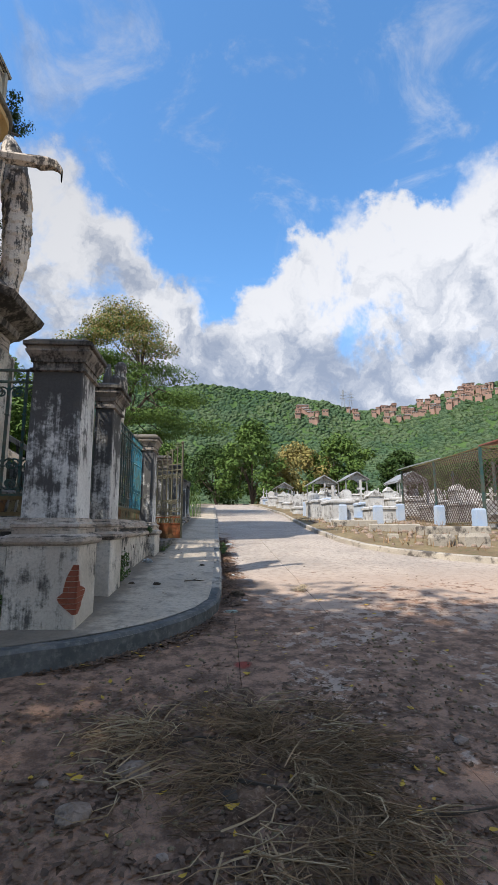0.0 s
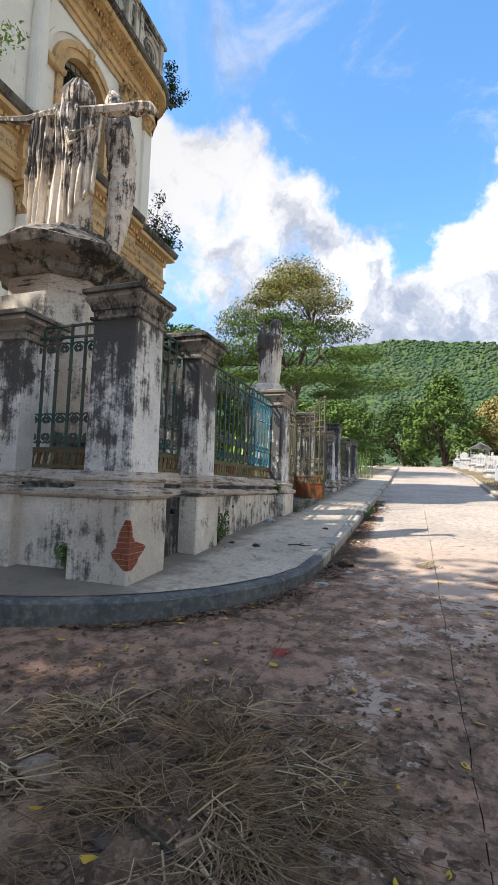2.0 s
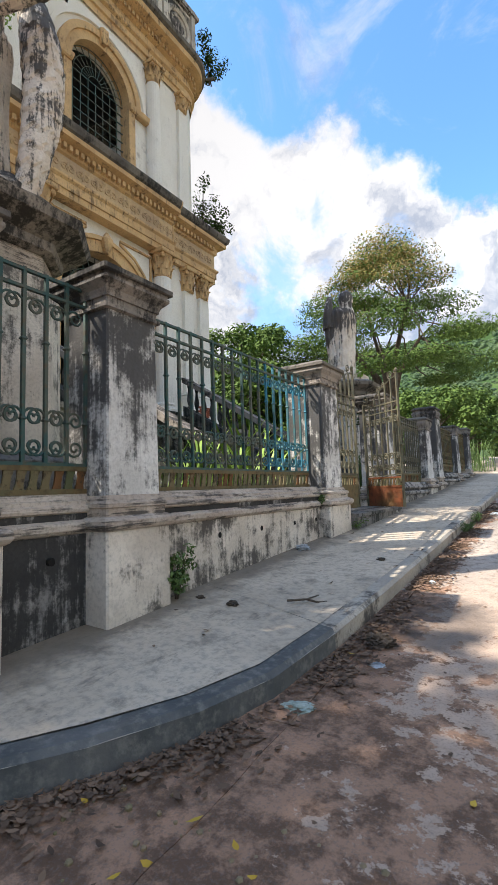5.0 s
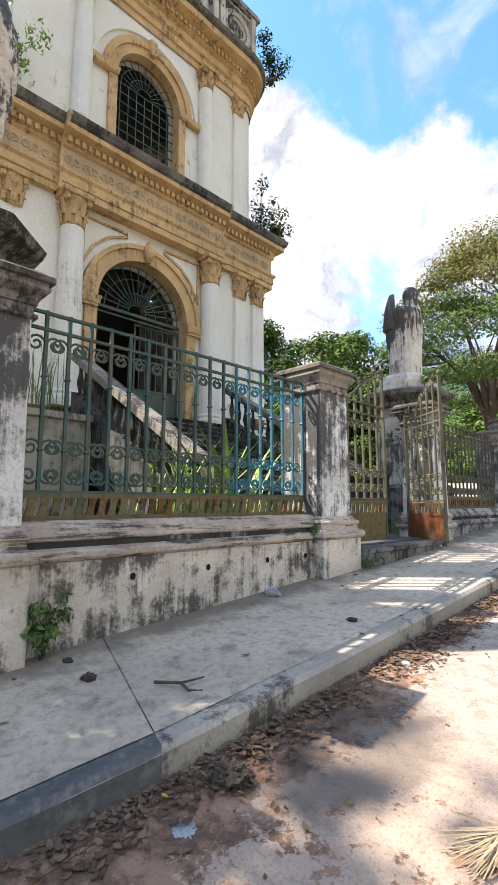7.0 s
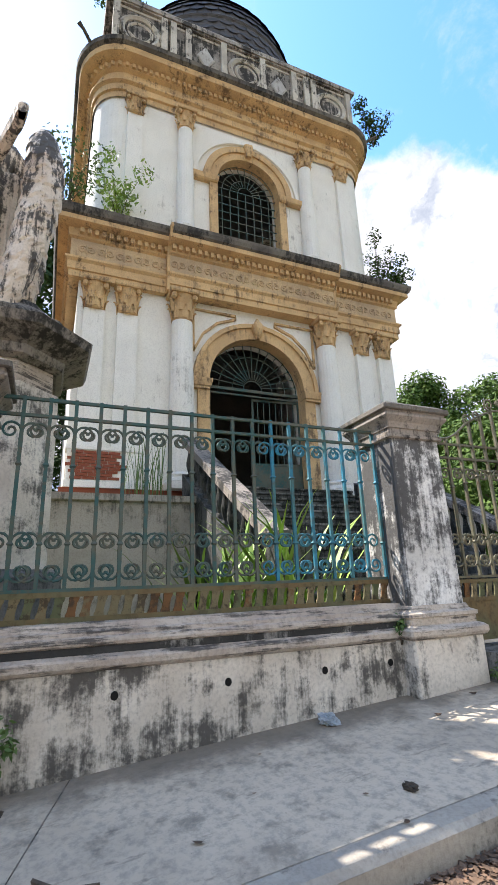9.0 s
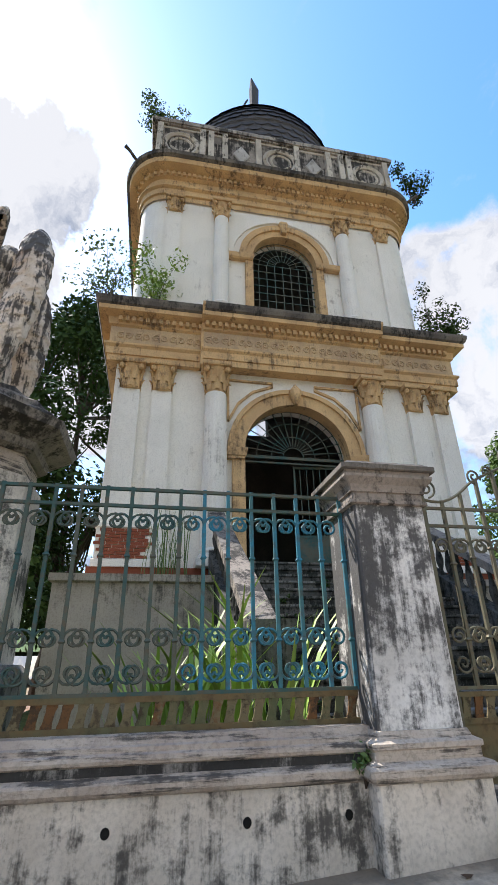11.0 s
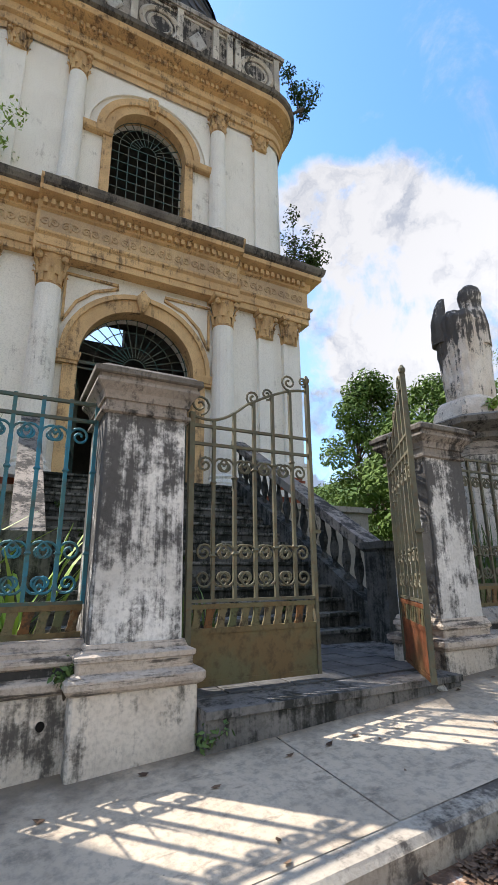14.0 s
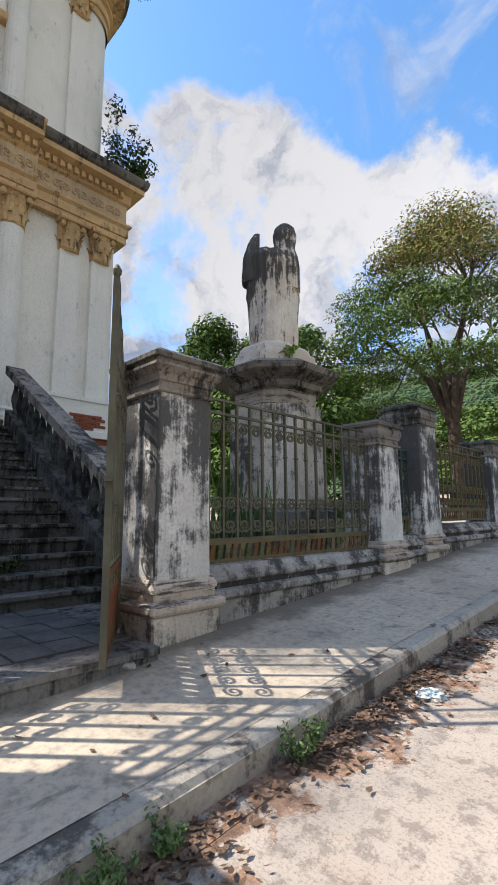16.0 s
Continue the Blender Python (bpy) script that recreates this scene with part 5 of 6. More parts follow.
tagged(group, "robed winged marble statue with outstretched draped arms, mould-streaked", "statue")


# ---- trees ----
def leaf_cloud(bm, c, rx, rz, count, size, rng):
    """Loose leaves in a flattened clump, denser to the shell."""
    for _ in range(count):
        v = Vector((rng.gauss(0, 1), rng.gauss(0, 1), rng.gauss(0, 1))).normalized() * (rng.random() ** 0.35)
        p = Vector((c[0] + v.x * rx, c[1] + v.y * rx, c[2] + v.z * rz))
        n = (v + Vector((rng.gauss(0, .5), rng.gauss(0, .5), 0.5 + rng.gauss(0, .4)))).normalized()
        u = n.orthogonal().normalized()
        u.rotate(Matrix.Rotation(rng.random() * 6.28, 3, n))
        w = n.cross(u)
        s = size * (0.6 + 0.8 * rng.random())
        vs = [bm.verts.new(p + a * s * u + b * s * w) for a, b in ((-1, 0), (0, -0.45), (1, 0), (0, 0.45))]
        bm.faces.new(vs)


def tree(name, base, h, spread_r, label, clumps, leaves, size, mat="leaf", trunk=0.35, seed=1, crown0=0.35, extra=None, flat=0.45, tiers=None):
    rng = random.Random(seed)
    t = thing(name, label, "tree", base)
    fork = h * crown0 * 0.8
    cr = []
    if tiers:
        for zf, rf, n in tiers:
            for i in range(n):
                a = 6.28 * (i + rng.uniform(-0.35, 0.35)) / n + zf * 9
                r = spread_r * rf * (0.45 + 0.55 * rng.random() ** 0.6)
                cr.append((r * math.cos(a), r * math.sin(a), h * (zf + rng.uniform(-0.035, 0.035) - 0.05 * (r / spread_r) ** 2)))
    else:
        for i in range(clumps):
            a = 2.4 * i + rng.random()
            f = (i + 0.5) / clumps
            z = h * (crown0 + (1 - crown0) * f ** 0.8)
            k = math.sqrt(max(0.05, 1 - abs(2 * (z / h - crown0) / (1 - crown0) - 0.75) ** 2 * 0.55)) * (1.0 if f < 0.8 else 0.6)
            r = spread_r * k * (0.35 + 0.65 * rng.random())
            cr.append((r * math.cos(a), r * math.sin(a), z))
    bm = BM()
    tube(bm, [(0, 0, -0.3), (0.15, 0.05, fork * 0.5), (0.0, 0.15, fork)], [trunk * 1.25, trunk, trunk * 0.85], 10)
    mains = []
    for i in range(7):
        a = 0.9 * i + rng.random() * 0.4
        q = spread_r * rng.uniform(0.28, 0.5)
        m = Vector((q * math.cos(a), q * math.sin(a), fork + (h - fork) * rng.uniform(0.25, 0.6)))
        k = Vector((m.x * 0.35, m.y * 0.35, fork + (m.z - fork) * 0.55))
        tube(bm, [(0, 0.15, fork * 0.96), k, m], [trunk * 0.6, trunk * 0.42, trunk * 0.26], 6)
        mains.append(m)
    for c in cr:
        m = min(mains, key=lambda p: (p - Vector(c)).length + (4 if p.z > c[2] else 0))
        mid = (m * 0.5 + Vector(c) * 0.5) + Vector((rng.gauss(0, .25), rng.gauss(0, .25), -0.2))
        tube(bm, [m, mid, c], [trunk * 0.2, trunk * 0.12, 0.02], 4)
    part("trunk", bm, "bark", t)
    bm = BM()
    gold = BM()
    for c in cr:
        q = spread_r * (0.22 + 0.16 * rng.random())
        top = extra and c[2] > h * extra
        leaf_cloud(bm, c, q, q * flat, leaves // 3 if top else leaves, size, rng)
        if top:
            leaf_cloud(gold, (c[0], c[1], c[2] + 0.2), q * 0.9, q * flat * 1.4, int(leaves * 0.7), size, rng)
    part("crown", bm, mat, t)
    if extra:
        part("yellowing_top", gold, "leafgold", t, "sparse yellowing leaves at the top")
    else:
        gold.free()
    return t


tree("street_tree", (-8.4, 38, 2.2), 16.9, 7.2, "broad green tree with yellowing top behind the fence", 85, 1300, 0.092, "leaf", 0.42, 3, 0.36, 0.76, flat=0.2, tiers=((0.47, 1.0, 9), (0.56, 0.98, 11), (0.66, 0.86, 9), (0.76, 0.7, 8), (0.85, 0.5, 6), (0.93, 0.3, 4), (0.98, 0.14, 2)))
tree("tree", (-18, 36, 2), 12.5, 5.5, "dense green tree beyond the chapel", 44, 420, 0.16, "leaf", 0.35, 5, 0.15)
tree("tree", (-28, 37.8, 2), 16.5, 5.0, "dense green tree beyond the chapel", 50, 420, 0.18, "leaf", 0.35, 6, 0.12, flat=0.6)
tree("tree", (-14.8, 28.5, 1.5), 7.8, 3.4, "bushy green tree behind the chapel", 40, 380, 0.15, "leaf", 0.3, 16, 0.08, flat=0.6)
tree("tree", (-12, 27, 1.8), 6.5, 3.6, "bushy green tree behind the angel", 34, 380, 0.13, "leaf", 0.25, 17, 0.08, flat=0.6)
tree("tree", (-26, 4.0, 1), 24, 7.5, "tall dark tree beside the chapel", 70, 420, 0.2, "leafdark", 0.45, 7, 0.12, flat=0.6)
tree("tree", (-21, -3, 0), 15, 6.5, "tall dark tree beside the chapel", 50, 360, 0.2, "leafdark", 0.45, 8, 0.1, flat=0.7)
tree("tree", (-15, 2.0, 0.3), 8, 4.0, "dark leafy tree beside the chapel", 36, 380, 0.14, "leafdark", 0.3, 9, 0.08, flat=0.7)
# never in view: added so that its crown dapples the road with shade
tree("tree", (-8.3, -4.5, -0.5), 15, 7.5, "tall leafy tree, unseen, added to shade the street corner", 80, 260, 0.2, "leafdark", 0.4, 10, 0.4)


# ---- hills ----
RIDGE = [(-100, 6), (-60, 9), (-40, 12), (-25, 15), (-6, 16.6), (-2, 17.0), (6, 16.2), (12, 15.0), (17, 13.5), (22, 13.6), (30, 15.2), (40, 17), (60, 14), (100, 8), (180, 5), (260, 6)]


def ridge(az):
    for (a, e), (b, g) in zip(RIDGE, RIDGE[1:]):
        if a <= az <= b:
            f = (az - a) / (b - a)
            f = f * f * (3 - 2 * f)
            return e + (g - e) * f
    return 6


def hill_point(az, f):
    """A point on the hillside: f 0 at the foot, 1 at the ridge."""
    r = 90 + 330 * f
    el = radians(ridge(az)) * f ** 0.75
    foot = road_z(90) - 1
    z = foot * (1 - f) + (1.5 + r * math.tan(el)) * f
    bump = 6 * f * (1 - f) * 4 * noise.noise((math.sin(radians(az)) * 5, math.cos(radians(az)) * 5, f * 3))
    a = radians(az)
    return Vector((r * math.sin(a), r * math.cos(a), z + bump))


bm = BM()
azs = [-100 + 360 * i / 180 for i in range(181)]
fs = [i / 24 for i in range(25)]
g = [[bm.verts.new(hill_point(a, f)) for a in azs] for f in fs]
for a, b in zip(g, g[1:]):
    for i in range(180):
        bm.faces.new((a[i], a[i + 1], b[i + 1], b[i]))
tagged(part("backdrop_hills", bm, "hill"), "green forested hills behind the cemetery", "hill", kind="structure")

rng = random.Random(21)
ico = bmesh.new()
bmesh.ops.create_icosphere(ico, subdivisions=1, radius=1)
IV = np.array([v.co[:] for v in ico.verts])
IF = [[v.index for v in f.verts] for f in ico.faces]
ico.free()


def clump_field(name, spots, mat, label, category="woods"):
    """Many rounded, ragged tree crowns as one mesh."""
    vs, fs2 = [], []
    for k, (p, r, h) in enumerate(spots):
        jit = 1 + 0.32 * np.array([noise.noise((v[0] * 2.3 + k, v[1] * 2.3, v[2] * 2.3)) for v in IV])
        q = IV * jit[:, None] * np.array((r, r, h)) + np.array(p[:])
        o = len(vs)
        vs += q.tolist()
        fs2 += [[o + i for i in f] for f in IF]
    me = bpy.data.meshes.new(name)
    me.from_pydata(vs, [], fs2)
    me.materials.append(M[mat])
    return tagged(new(name, me), label, category, kind="stuff")


# greens paled and blued: distance haze is painted into the colour
M["woods"] = material("far_woods", lambda n, vec: (n.mix(n.math("ADD", n.math("MULTIPLY", n.add("ShaderNodeNewGeometry").outputs["Random Per Island"], 0.55), n.math("MULTIPLY", n.noise(vec, 0.9, 5, 0.7), 0.5)), n.mix(n.step(n.noise(vec, 0.022, 4, 0.6), 0.45, 0.62), (0.036, 0.074, 0.038), (0.062, 0.108, 0.048)), n.mix(n.step(n.noise(vec, 0.03, 4, 0.6), 0.4, 0.6), (0.075, 0.13, 0.06), (0.135, 0.18, 0.082))), n.noise(vec, 1.1, 5, 0.7)), 0.9, bump=1.0, bump_dist=1.2)
spots = []
for _ in range(30000):
    az, f = rng.uniform(-45, 46), rng.random() ** 0.75
    p = hill_point(az, f)
    r = rng.uniform(0.9, 2.3) * (0.6 + 0.7 * f)
    spots.append((p, r, r * rng.uniform(0.6, 0.9)))
clump_field("hill_woods", spots, "woods", "dense forest covering the hillside")


# ---- houses and pylons on the hill ----
def hill_house(p, w, d, h, yaw, k):
    t = thing("hill_house", "small red brick house on the hillside", "house", p, "houses on the hill")
    t.rotation_euler = (0, 0, yaw)
    part("wall", box(BM(), -w / 2, w / 2, -d / 2, d / 2, -4, h), "brickhouse", t)
    part("roof", box(BM(), -w / 2 - 0.4, w / 2 + 0.4, -d / 2 - 0.4, d / 2 + 0.4, h, h + 0.35), "roof" if k % 3 == 0 else "brickhouse", t)
    for i in range(2):
        part("window", box(BM(), -w / 4 + i * w / 2 - 0.7, -w / 4 + i * w / 2 + 0.7, -d / 2 - 0.06, -d / 2 + 0.05, h * 0.35, h * 0.7), "dark", t)


for k in range(95):
    if k < 16:
        az, f = rng.uniform(9.5, 13), rng.uniform(0.88, 0.94)
    else:
        az, f = 15 + 21 * rng.random() ** 0.7, rng.uniform(0.925, 0.99)
    p = hill_point(az, f)
    p.z += 2.5
    hill_house(p, rng.uniform(3, 5.5), rng.uniform(3, 5), rng.uniform(1.6, 3.4), -radians(az) + rng.uniform(-.4, .4), k)
for az in (15.2, 16.1):
    p = hill_point(az, 0.98)
    t = thing("pylon", "grey lattice power pylon on the ridge", "pylon", p, "pylons")
    for sx in (-1, 1):
        for sy in (-1, 1):
            part("leg", tube(BM(), [(sx * 2.2, sy * 2.2, 0), (sx * 0.7, sy * 0.7, 12), (sx * 0.4, sy * 0.4, 20)], 0.14), "roof", t)
    for z in (12, 15, 18):
        part("arm", box(BM(), -3, 3, -0.12, 0.12, z, z + 0.3), "roof", t)

# ---- cemetery side ----
VK = [(60, 6.4), (30, 8.0), (14, 8.9), (9, 9.6), (6.6, 10.3), (5.5, 11.3), (4.6, 12.6), (4.15, 13.8), (3.95, 16), (3.95, 20), (4.3, 28), (4.9, 37), (5, 60), (5, 110)]
VI = [(120, 20), (90, 22), (70, 24), (60, 26), (50, 28), (45, 30), (45, 32), (45, 34), (45, 37), (45, 42), (45, 52), (45, 62), (60, 90), (80, 150)]


def verge():
    bm = BM()
    rows, kerb = [], []
    n = 5
    for (a, b), (c, d) in zip(zip(VK, VI), zip(VK[1:], VI[1:])):
        for i in range(n):
            f = i / n
            x, y = a[0] + (c[0] - a[0]) * f, a[1] + (c[1] - a[1]) * f
            u, v = b[0] + (d[0] - b[0]) * f, b[1] + (d[1] - b[1]) * f
            row = []
            for s in (0.004, 0.02, 0.06, 0.12, 0.25, 0.5, 1.0):
                px, py = x + (u - x) * s, y + (v - y) * s
                row.append(bm.verts.new((px, py, road_z(py) + 0.13 + (0 if s < 0.01 else 0.06 * noise.noise((px * .7, py * .7, 2)) + 0.05))))
            rows.append(row)
            w = Vector((u - x, v - y)).normalized()
            kerb.append([(x, y, road_z(y) - 0.05), (x, y, road_z(y) + 0.13), (x + w.x * 0.03, y + w.y * 0.03, road_z(y) + 0.15), (x + w.x * 0.2, y + w.y * 0.2, road_z(y) + 0.15), (x + w.x * 0.2, y + w.y * 0.2, road_z(y))])
    for a, b in zip(rows, rows[1:]):
        for i in range(6):
            bm.faces.new((a[i], b[i], b[i + 1], a[i + 1]))
    tagged(part("verge", bm, "verge"), "dry grass and bare soil between the tombs", "ground", kind="structure")
    bm = BM()
    rings(bm, kerb)
    tagged(part("kerb_far_side", bm, "kerb"), "pale broken kerb on the cemetery side", "kerb", kind="structure")


M["verge"] = material("dry_grass_soil", blotched((0.17, 0.12, 0.07), (0.24, 0.18, 0.10), (0.08, 0.10, 0.035), 0.8, 6), 0.95, bump=0.8, bump_dist=0.06)
verge()
rt = random.Random(5)


def vz(y):
    return road_z(y) + 0.15


def cross_mesh(bm, x, y, z, h):
    box(bm, x - 0.06, x + 0.06, y - 0.05, y + 0.05, z, z + h)
    box(bm, x - 0.24, x + 0.24, y - 0.048, y + 0.048, z + h * 0.6, z + h * 0.6 + 0.12)
    return bm


def slab_tomb(x, y, w, l, h, mat, kind):
    t = thing("tomb", "pale plastered tomb with a lid and headstone" if mat == "tomb" else "pale blue plastered tomb", "tomb", (x, y, vz(y) - 0.1), "tombs")
    part("base", stack(BM(), 0, 0, [(w / 2 + 0.1, l / 2 + 0.1, -0.2), (w / 2 + 0.1, l / 2 + 0.1, 0.18), (w / 2, l / 2, 0.2), (w / 2, l / 2, h)]), mat, t)
    part("lid", stack(BM(), 0, 0, [(w / 2 + 0.07, l / 2 + 0.07, h), (w / 2 + 0.07, l / 2 + 0.07, h + 0.1), (w / 2 - 0.05, l / 2 - 0.05, h + 0.16)]), mat, t)
    hh = rt.uniform(0.5, 1.1)
    if kind % 3 == 0:
        part("headstone", stack(BM(), 0, l / 2 - 0.15, [(w * 0.4, 0.1, h + 0.1), (w * 0.38, 0.1, h + hh * 0.8), (w * 0.2, 0.08, h + hh)]), "tomb", t)
    elif kind % 3 == 1:
        part("cross", cross_mesh(BM(), 0, l / 2 - 0.2, h + 0.12, hh + 0.4), "tomb", t, "white cross")
    else:
        part("niche", stack(BM(), 0, l / 2 - 0.35, [(w * 0.35, 0.3, h + 0.1), (w * 0.35, 0.3, h + 0.7), (w * 0.42, 0.36, h + 0.72), (0.02, 0.36, h + 1.05)]), mat, t)


def pavilion(x, y, w, h):
    t = thing("tomb_pavilion", "small gabled roof on thin posts over a tomb", "tomb", (x, y, vz(y) - 0.1), "tomb pavilions")
    for sx in (-1, 1):
        for sy in (-1, 1):
            part("post", box(BM(), sx * w / 2 - 0.05, sx * w / 2 + 0.05, sy * w * 0.7 - 0.05, sy * w * 0.7 + 0.05, -0.2, h), "roof", t)
    bm = BM()
    rings(bm, [[(-w / 2 - 0.2, yy, h), (0, yy, h + w * 0.35), (w / 2 + 0.2, yy, h), (w / 2 + 0.2, yy, h + 0.08), (0, yy, h + w * 0.35 + 0.1), (-w / 2 - 0.2, yy, h + 0.08)] for yy in (w * 0.9, -w * 0.9)])
    part("roof", bm, "roof", t, "grey sheet metal gable roof")
    part("gable", rings(BM(), [[(-w / 2, yy, h), (w / 2, yy, h), (0, yy, h + w * 0.33)] for yy in (-w * 0.72, -w * 0.68)]), "tomb", t)
    part("tomb_box", stack(BM(), 0, 0, [(w * 0.38, w * 0.6, -0.2), (w * 0.38, w * 0.6, h * 0.45), (w * 0.42, w * 0.64, h * 0.47), (w * 0.4, w * 0.6, h * 0.52)]), "tomb", t)


k = 0
for row in range(15):
    y = 24.5 + row * 3.6
    for col in range(8):
        x = 6.1 + row * 0.06 + col * 2.3 + rt.uniform(-0.4, 0.4)
        if rt.random() < 0.12 or (x > 10 and y < 31):
            continue
        k += 1
        slab_tomb(x, y + rt.uniform(-0.5, 0.5), rt.uniform(0.8, 1.2), rt.uniform(1.8, 2.2), rt.uniform(0.4, 1.1), "tombblue" if k % 9 == 4 else "tomb", k)
for x, y, w, h in ((9.5, 44, 2.0, 2.4), (14.8, 52, 2.3, 3.0), (16.8, 42, 2.2, 2.6), (7.8, 58, 1.8, 2.2), (22, 56, 2.4, 2.8)):
    pavilion(x, y, w, h)
for x, y in ((6.2, 23.7), (7.3, 21.6), (9.9, 25.6), (10.2, 21.6), (9.4, 16.8), (5.7, 31.0)):
    t = thing("boundary_post", "short square post, faded blue and white paint", "post", (x, y, vz(y) - 0.1), "boundary posts")
    part("shaft", stack(BM(), 0, 0, [(0.19, 0.19, -0.2), (0.18, 0.18, 0.95), (0.15, 0.15, 1.02)]), "tombblue", t)
for x, y, l in ((6.7, 18.0, 1.9), (8.3, 16.6, 2.6), (6.0, 21.0, 2.0)):
    tagged(part("kerb_beam", stack(BM(), x, y, [(l / 2, 0.16, vz(y) - 0.2), (l / 2, 0.16, vz(y) + 0.26), (l / 2 - 0.03, 0.13, vz(y) + 0.3)]), "kerb"), "broken grey concrete beam in dry grass", "beam", "broken beams")
for x, y, s in ((6.1, 12.9, 0.3), (6.9, 12.7, 0.34), (7.9, 12.5, 0.3), (5.6, 15.2, 0.15), (8.9, 12.2, 0.32)):
    bm = BM()
    stack(bm, x, y, [(s, s * 0.6, vz(y) - 0.1), (s * 1.02, s * 0.62, vz(y) + s * 0.8), (s * 0.9, s * 0.5, vz(y) + s * 1.1)])
    tagged(part("concrete_block", bm, "kerb"), "weathered concrete block by the kerb", "block", "concrete blocks")


M["cagewire"] = material("rust_brown_lattice", blotched((0.085, 0.06, 0.055), (0.12, 0.085, 0.075), (0.06, 0.04, 0.03), 2, 14), 0.8, 0.2)
M["redsheet"] = material("faded_red_sheet", blotched((0.30, 0.09, 0.07), (0.22, 0.08, 0.065), (0.34, 0.2, 0.17), 1.5, 9), 0.6, 0.1)


def cage(x0, x1, y0, y1, h):
    t = thing("tomb_cage", "rusty lattice cage with a sheet roof round tombs", "cage", (0, 0, vz((y0 + y1) / 2)))
    me_p = mesh_of("post", box(BM(), -0.05, 0.05, -0.05, 0.05, -0.8, h), "iron")
    for x in (x0, (x0 + x1) / 2, x1):
        for y in (y0, (y0 + y1) / 2, y1):
            piece("post", me_p, t, Matrix.Translation((x, y, 0)))
    for a, b in (((x0, y0), (x0, y1)), ((x0, y0), (x1, y0))):
        bm = BM()
        L = math.hypot(b[0] - a[0], b[1] - a[1])
        d = ((b[0] - a[0]) / L, (b[1] - a[1]) / L)
        n = int(L / 0.2)
        for i in range(-14, n):
            for sg in (1, -1):
                s0, s1 = i * 0.2, i * 0.2 + h * 0.9
                c0, c1 = max(0, s0), min(L, s1)
                if c1 <= c0:
                    continue
                z0, z1 = (c0 - s0) / 0.9, (c1 - s0) / 0.9
                if sg < 0:
                    z0, z1 = h - z0, h - z1
                tube(bm, [(a[0] + d[0] * c0, a[1] + d[1] * c0, z0), (a[0] + d[0] * c1, a[1] + d[1] * c1, z1)], 0.014)
        part("lattice", bm, "cagewire", t, "rust-brown diamond lattice")
        for z in (0.05, h):
            part("rail", tube(BM(), [(a[0], a[1], z), (b[0], b[1], z)], 0.035), "rust", t)
    bm = BM()
    for i in range(7):
        y = y0 + (y1 - y0) * i / 6
        tube(bm, [(x0, y, h), (x1, y, h + 0.9)], 0.035)
    part("rafter", bm, "rust", t)
    part("roof_sheet", rings(BM(), [[(x0 + 1.2, yy, h + 0.42), (x1 + 0.3, yy, h + 1.05), (x1 + 0.3, yy, h + 1.1), (x0 + 1.2, yy, h + 0.47)] for yy in (y0 - 0.2, y0 + 2.2)]), "redsheet", t, "faded red roof sheet")
    part("roof_sheet", rings(BM(), [[(x0 - 0.2, yy, h + 0.05), (x0 + 1.5, yy, h + 0.5), (x0 + 1.5, yy, h + 0.55), (x0 - 0.2, yy, h + 0.1)] for yy in (y1 - 1.8, y1 + 0.2)]), "roof", t)


cage(10.5, 16.5, 18.3, 26.6, 3.05)
for i in range(5):
    slab_tomb(11.8 + 0.9 * (i % 2), 19.4 + 1.6 * i, 0.9, 1.4, 0.6 + 0.2 * (i % 3), "tomb", i)

# ---- courtyard, plants ----
M["grass"] = material("courtyard_grass", blotched((0.05, 0.08, 0.02), (0.09, 0.12, 0.03), (0.13, 0.10, 0.05), 1.0, 8), 0.95, bump=0.8)
M["blade"] = material("bright_grass_blades", varied((0.14, 0.25, 0.035), (0.32, 0.46, 0.09), 2), 0.5)
M["weed"] = material("weed_leaves", varied((0.05, 0.10, 0.025), (0.12, 0.19, 0.05), 2), 0.6)
M["litter"] = material("dead_leaves", varied((0.025, 0.016, 0.012), (0.26, 0.165, 0.105), 4), 0.9)
M["yellowleaf"] = material("yellow_leaves", varied((0.42, 0.24, 0.02), (0.55, 0.36, 0.04), 3), 0.7)
M["palestalk"] = material("pale_stalks", varied((0.26, 0.17, 0.09), (0.52, 0.40, 0.24), 3), 0.85)
M["straw"] = material("dry_straw", varied((0.04, 0.024, 0.013), (0.42, 0.275, 0.15), 3), 0.9)
M["rock"] = material("pale_rubble", blotched((0.26, 0.19, 0.14), (0.34, 0.26, 0.20), (0.14, 0.09, 0.06), 9, 40), 0.95, bump=0.8)
tagged(sheet("courtyard", spread(-45, -1.9, 24), spread(5.4, 40, 24), lambda x, y: (1.02 + 0.045 * (y - 10)) + 0.08 * noise.noise((x * .6, y * .6, 4)) - (0.25 if x > -5.2 and 11 < y < 14.2 else 0), "grass"), "weedy courtyard round the chapel", "ground", kind="structure")


def blades(name, cx, cy, cz, n, h, r, w, mat, label, seed, droop=0.5):
    rg = random.Random(seed)
    bm = BM()
    for _ in range(n):
        a, q = rg.random() * 6.28, rg.random() ** 0.7 * r
        x, y = cx + q * math.cos(a), cy + q * math.sin(a)
        hh = h * rg.uniform(0.55, 1.1)
        b = rg.random() * 6.28
        out = hh * droop * rg.uniform(0.3, 1.0)
        ww = w * rg.uniform(0.6, 1.2)
        prev = None
        for i in range(6):
            f = i / 5
            px, py, pz = x + out * f * f * math.cos(b), y + out * f * f * math.sin(b), cz + hh * (f - 0.28 * droop * f ** 3)
            k = ww * (1 - f ** 2) * (0.5 + f) + 0.002
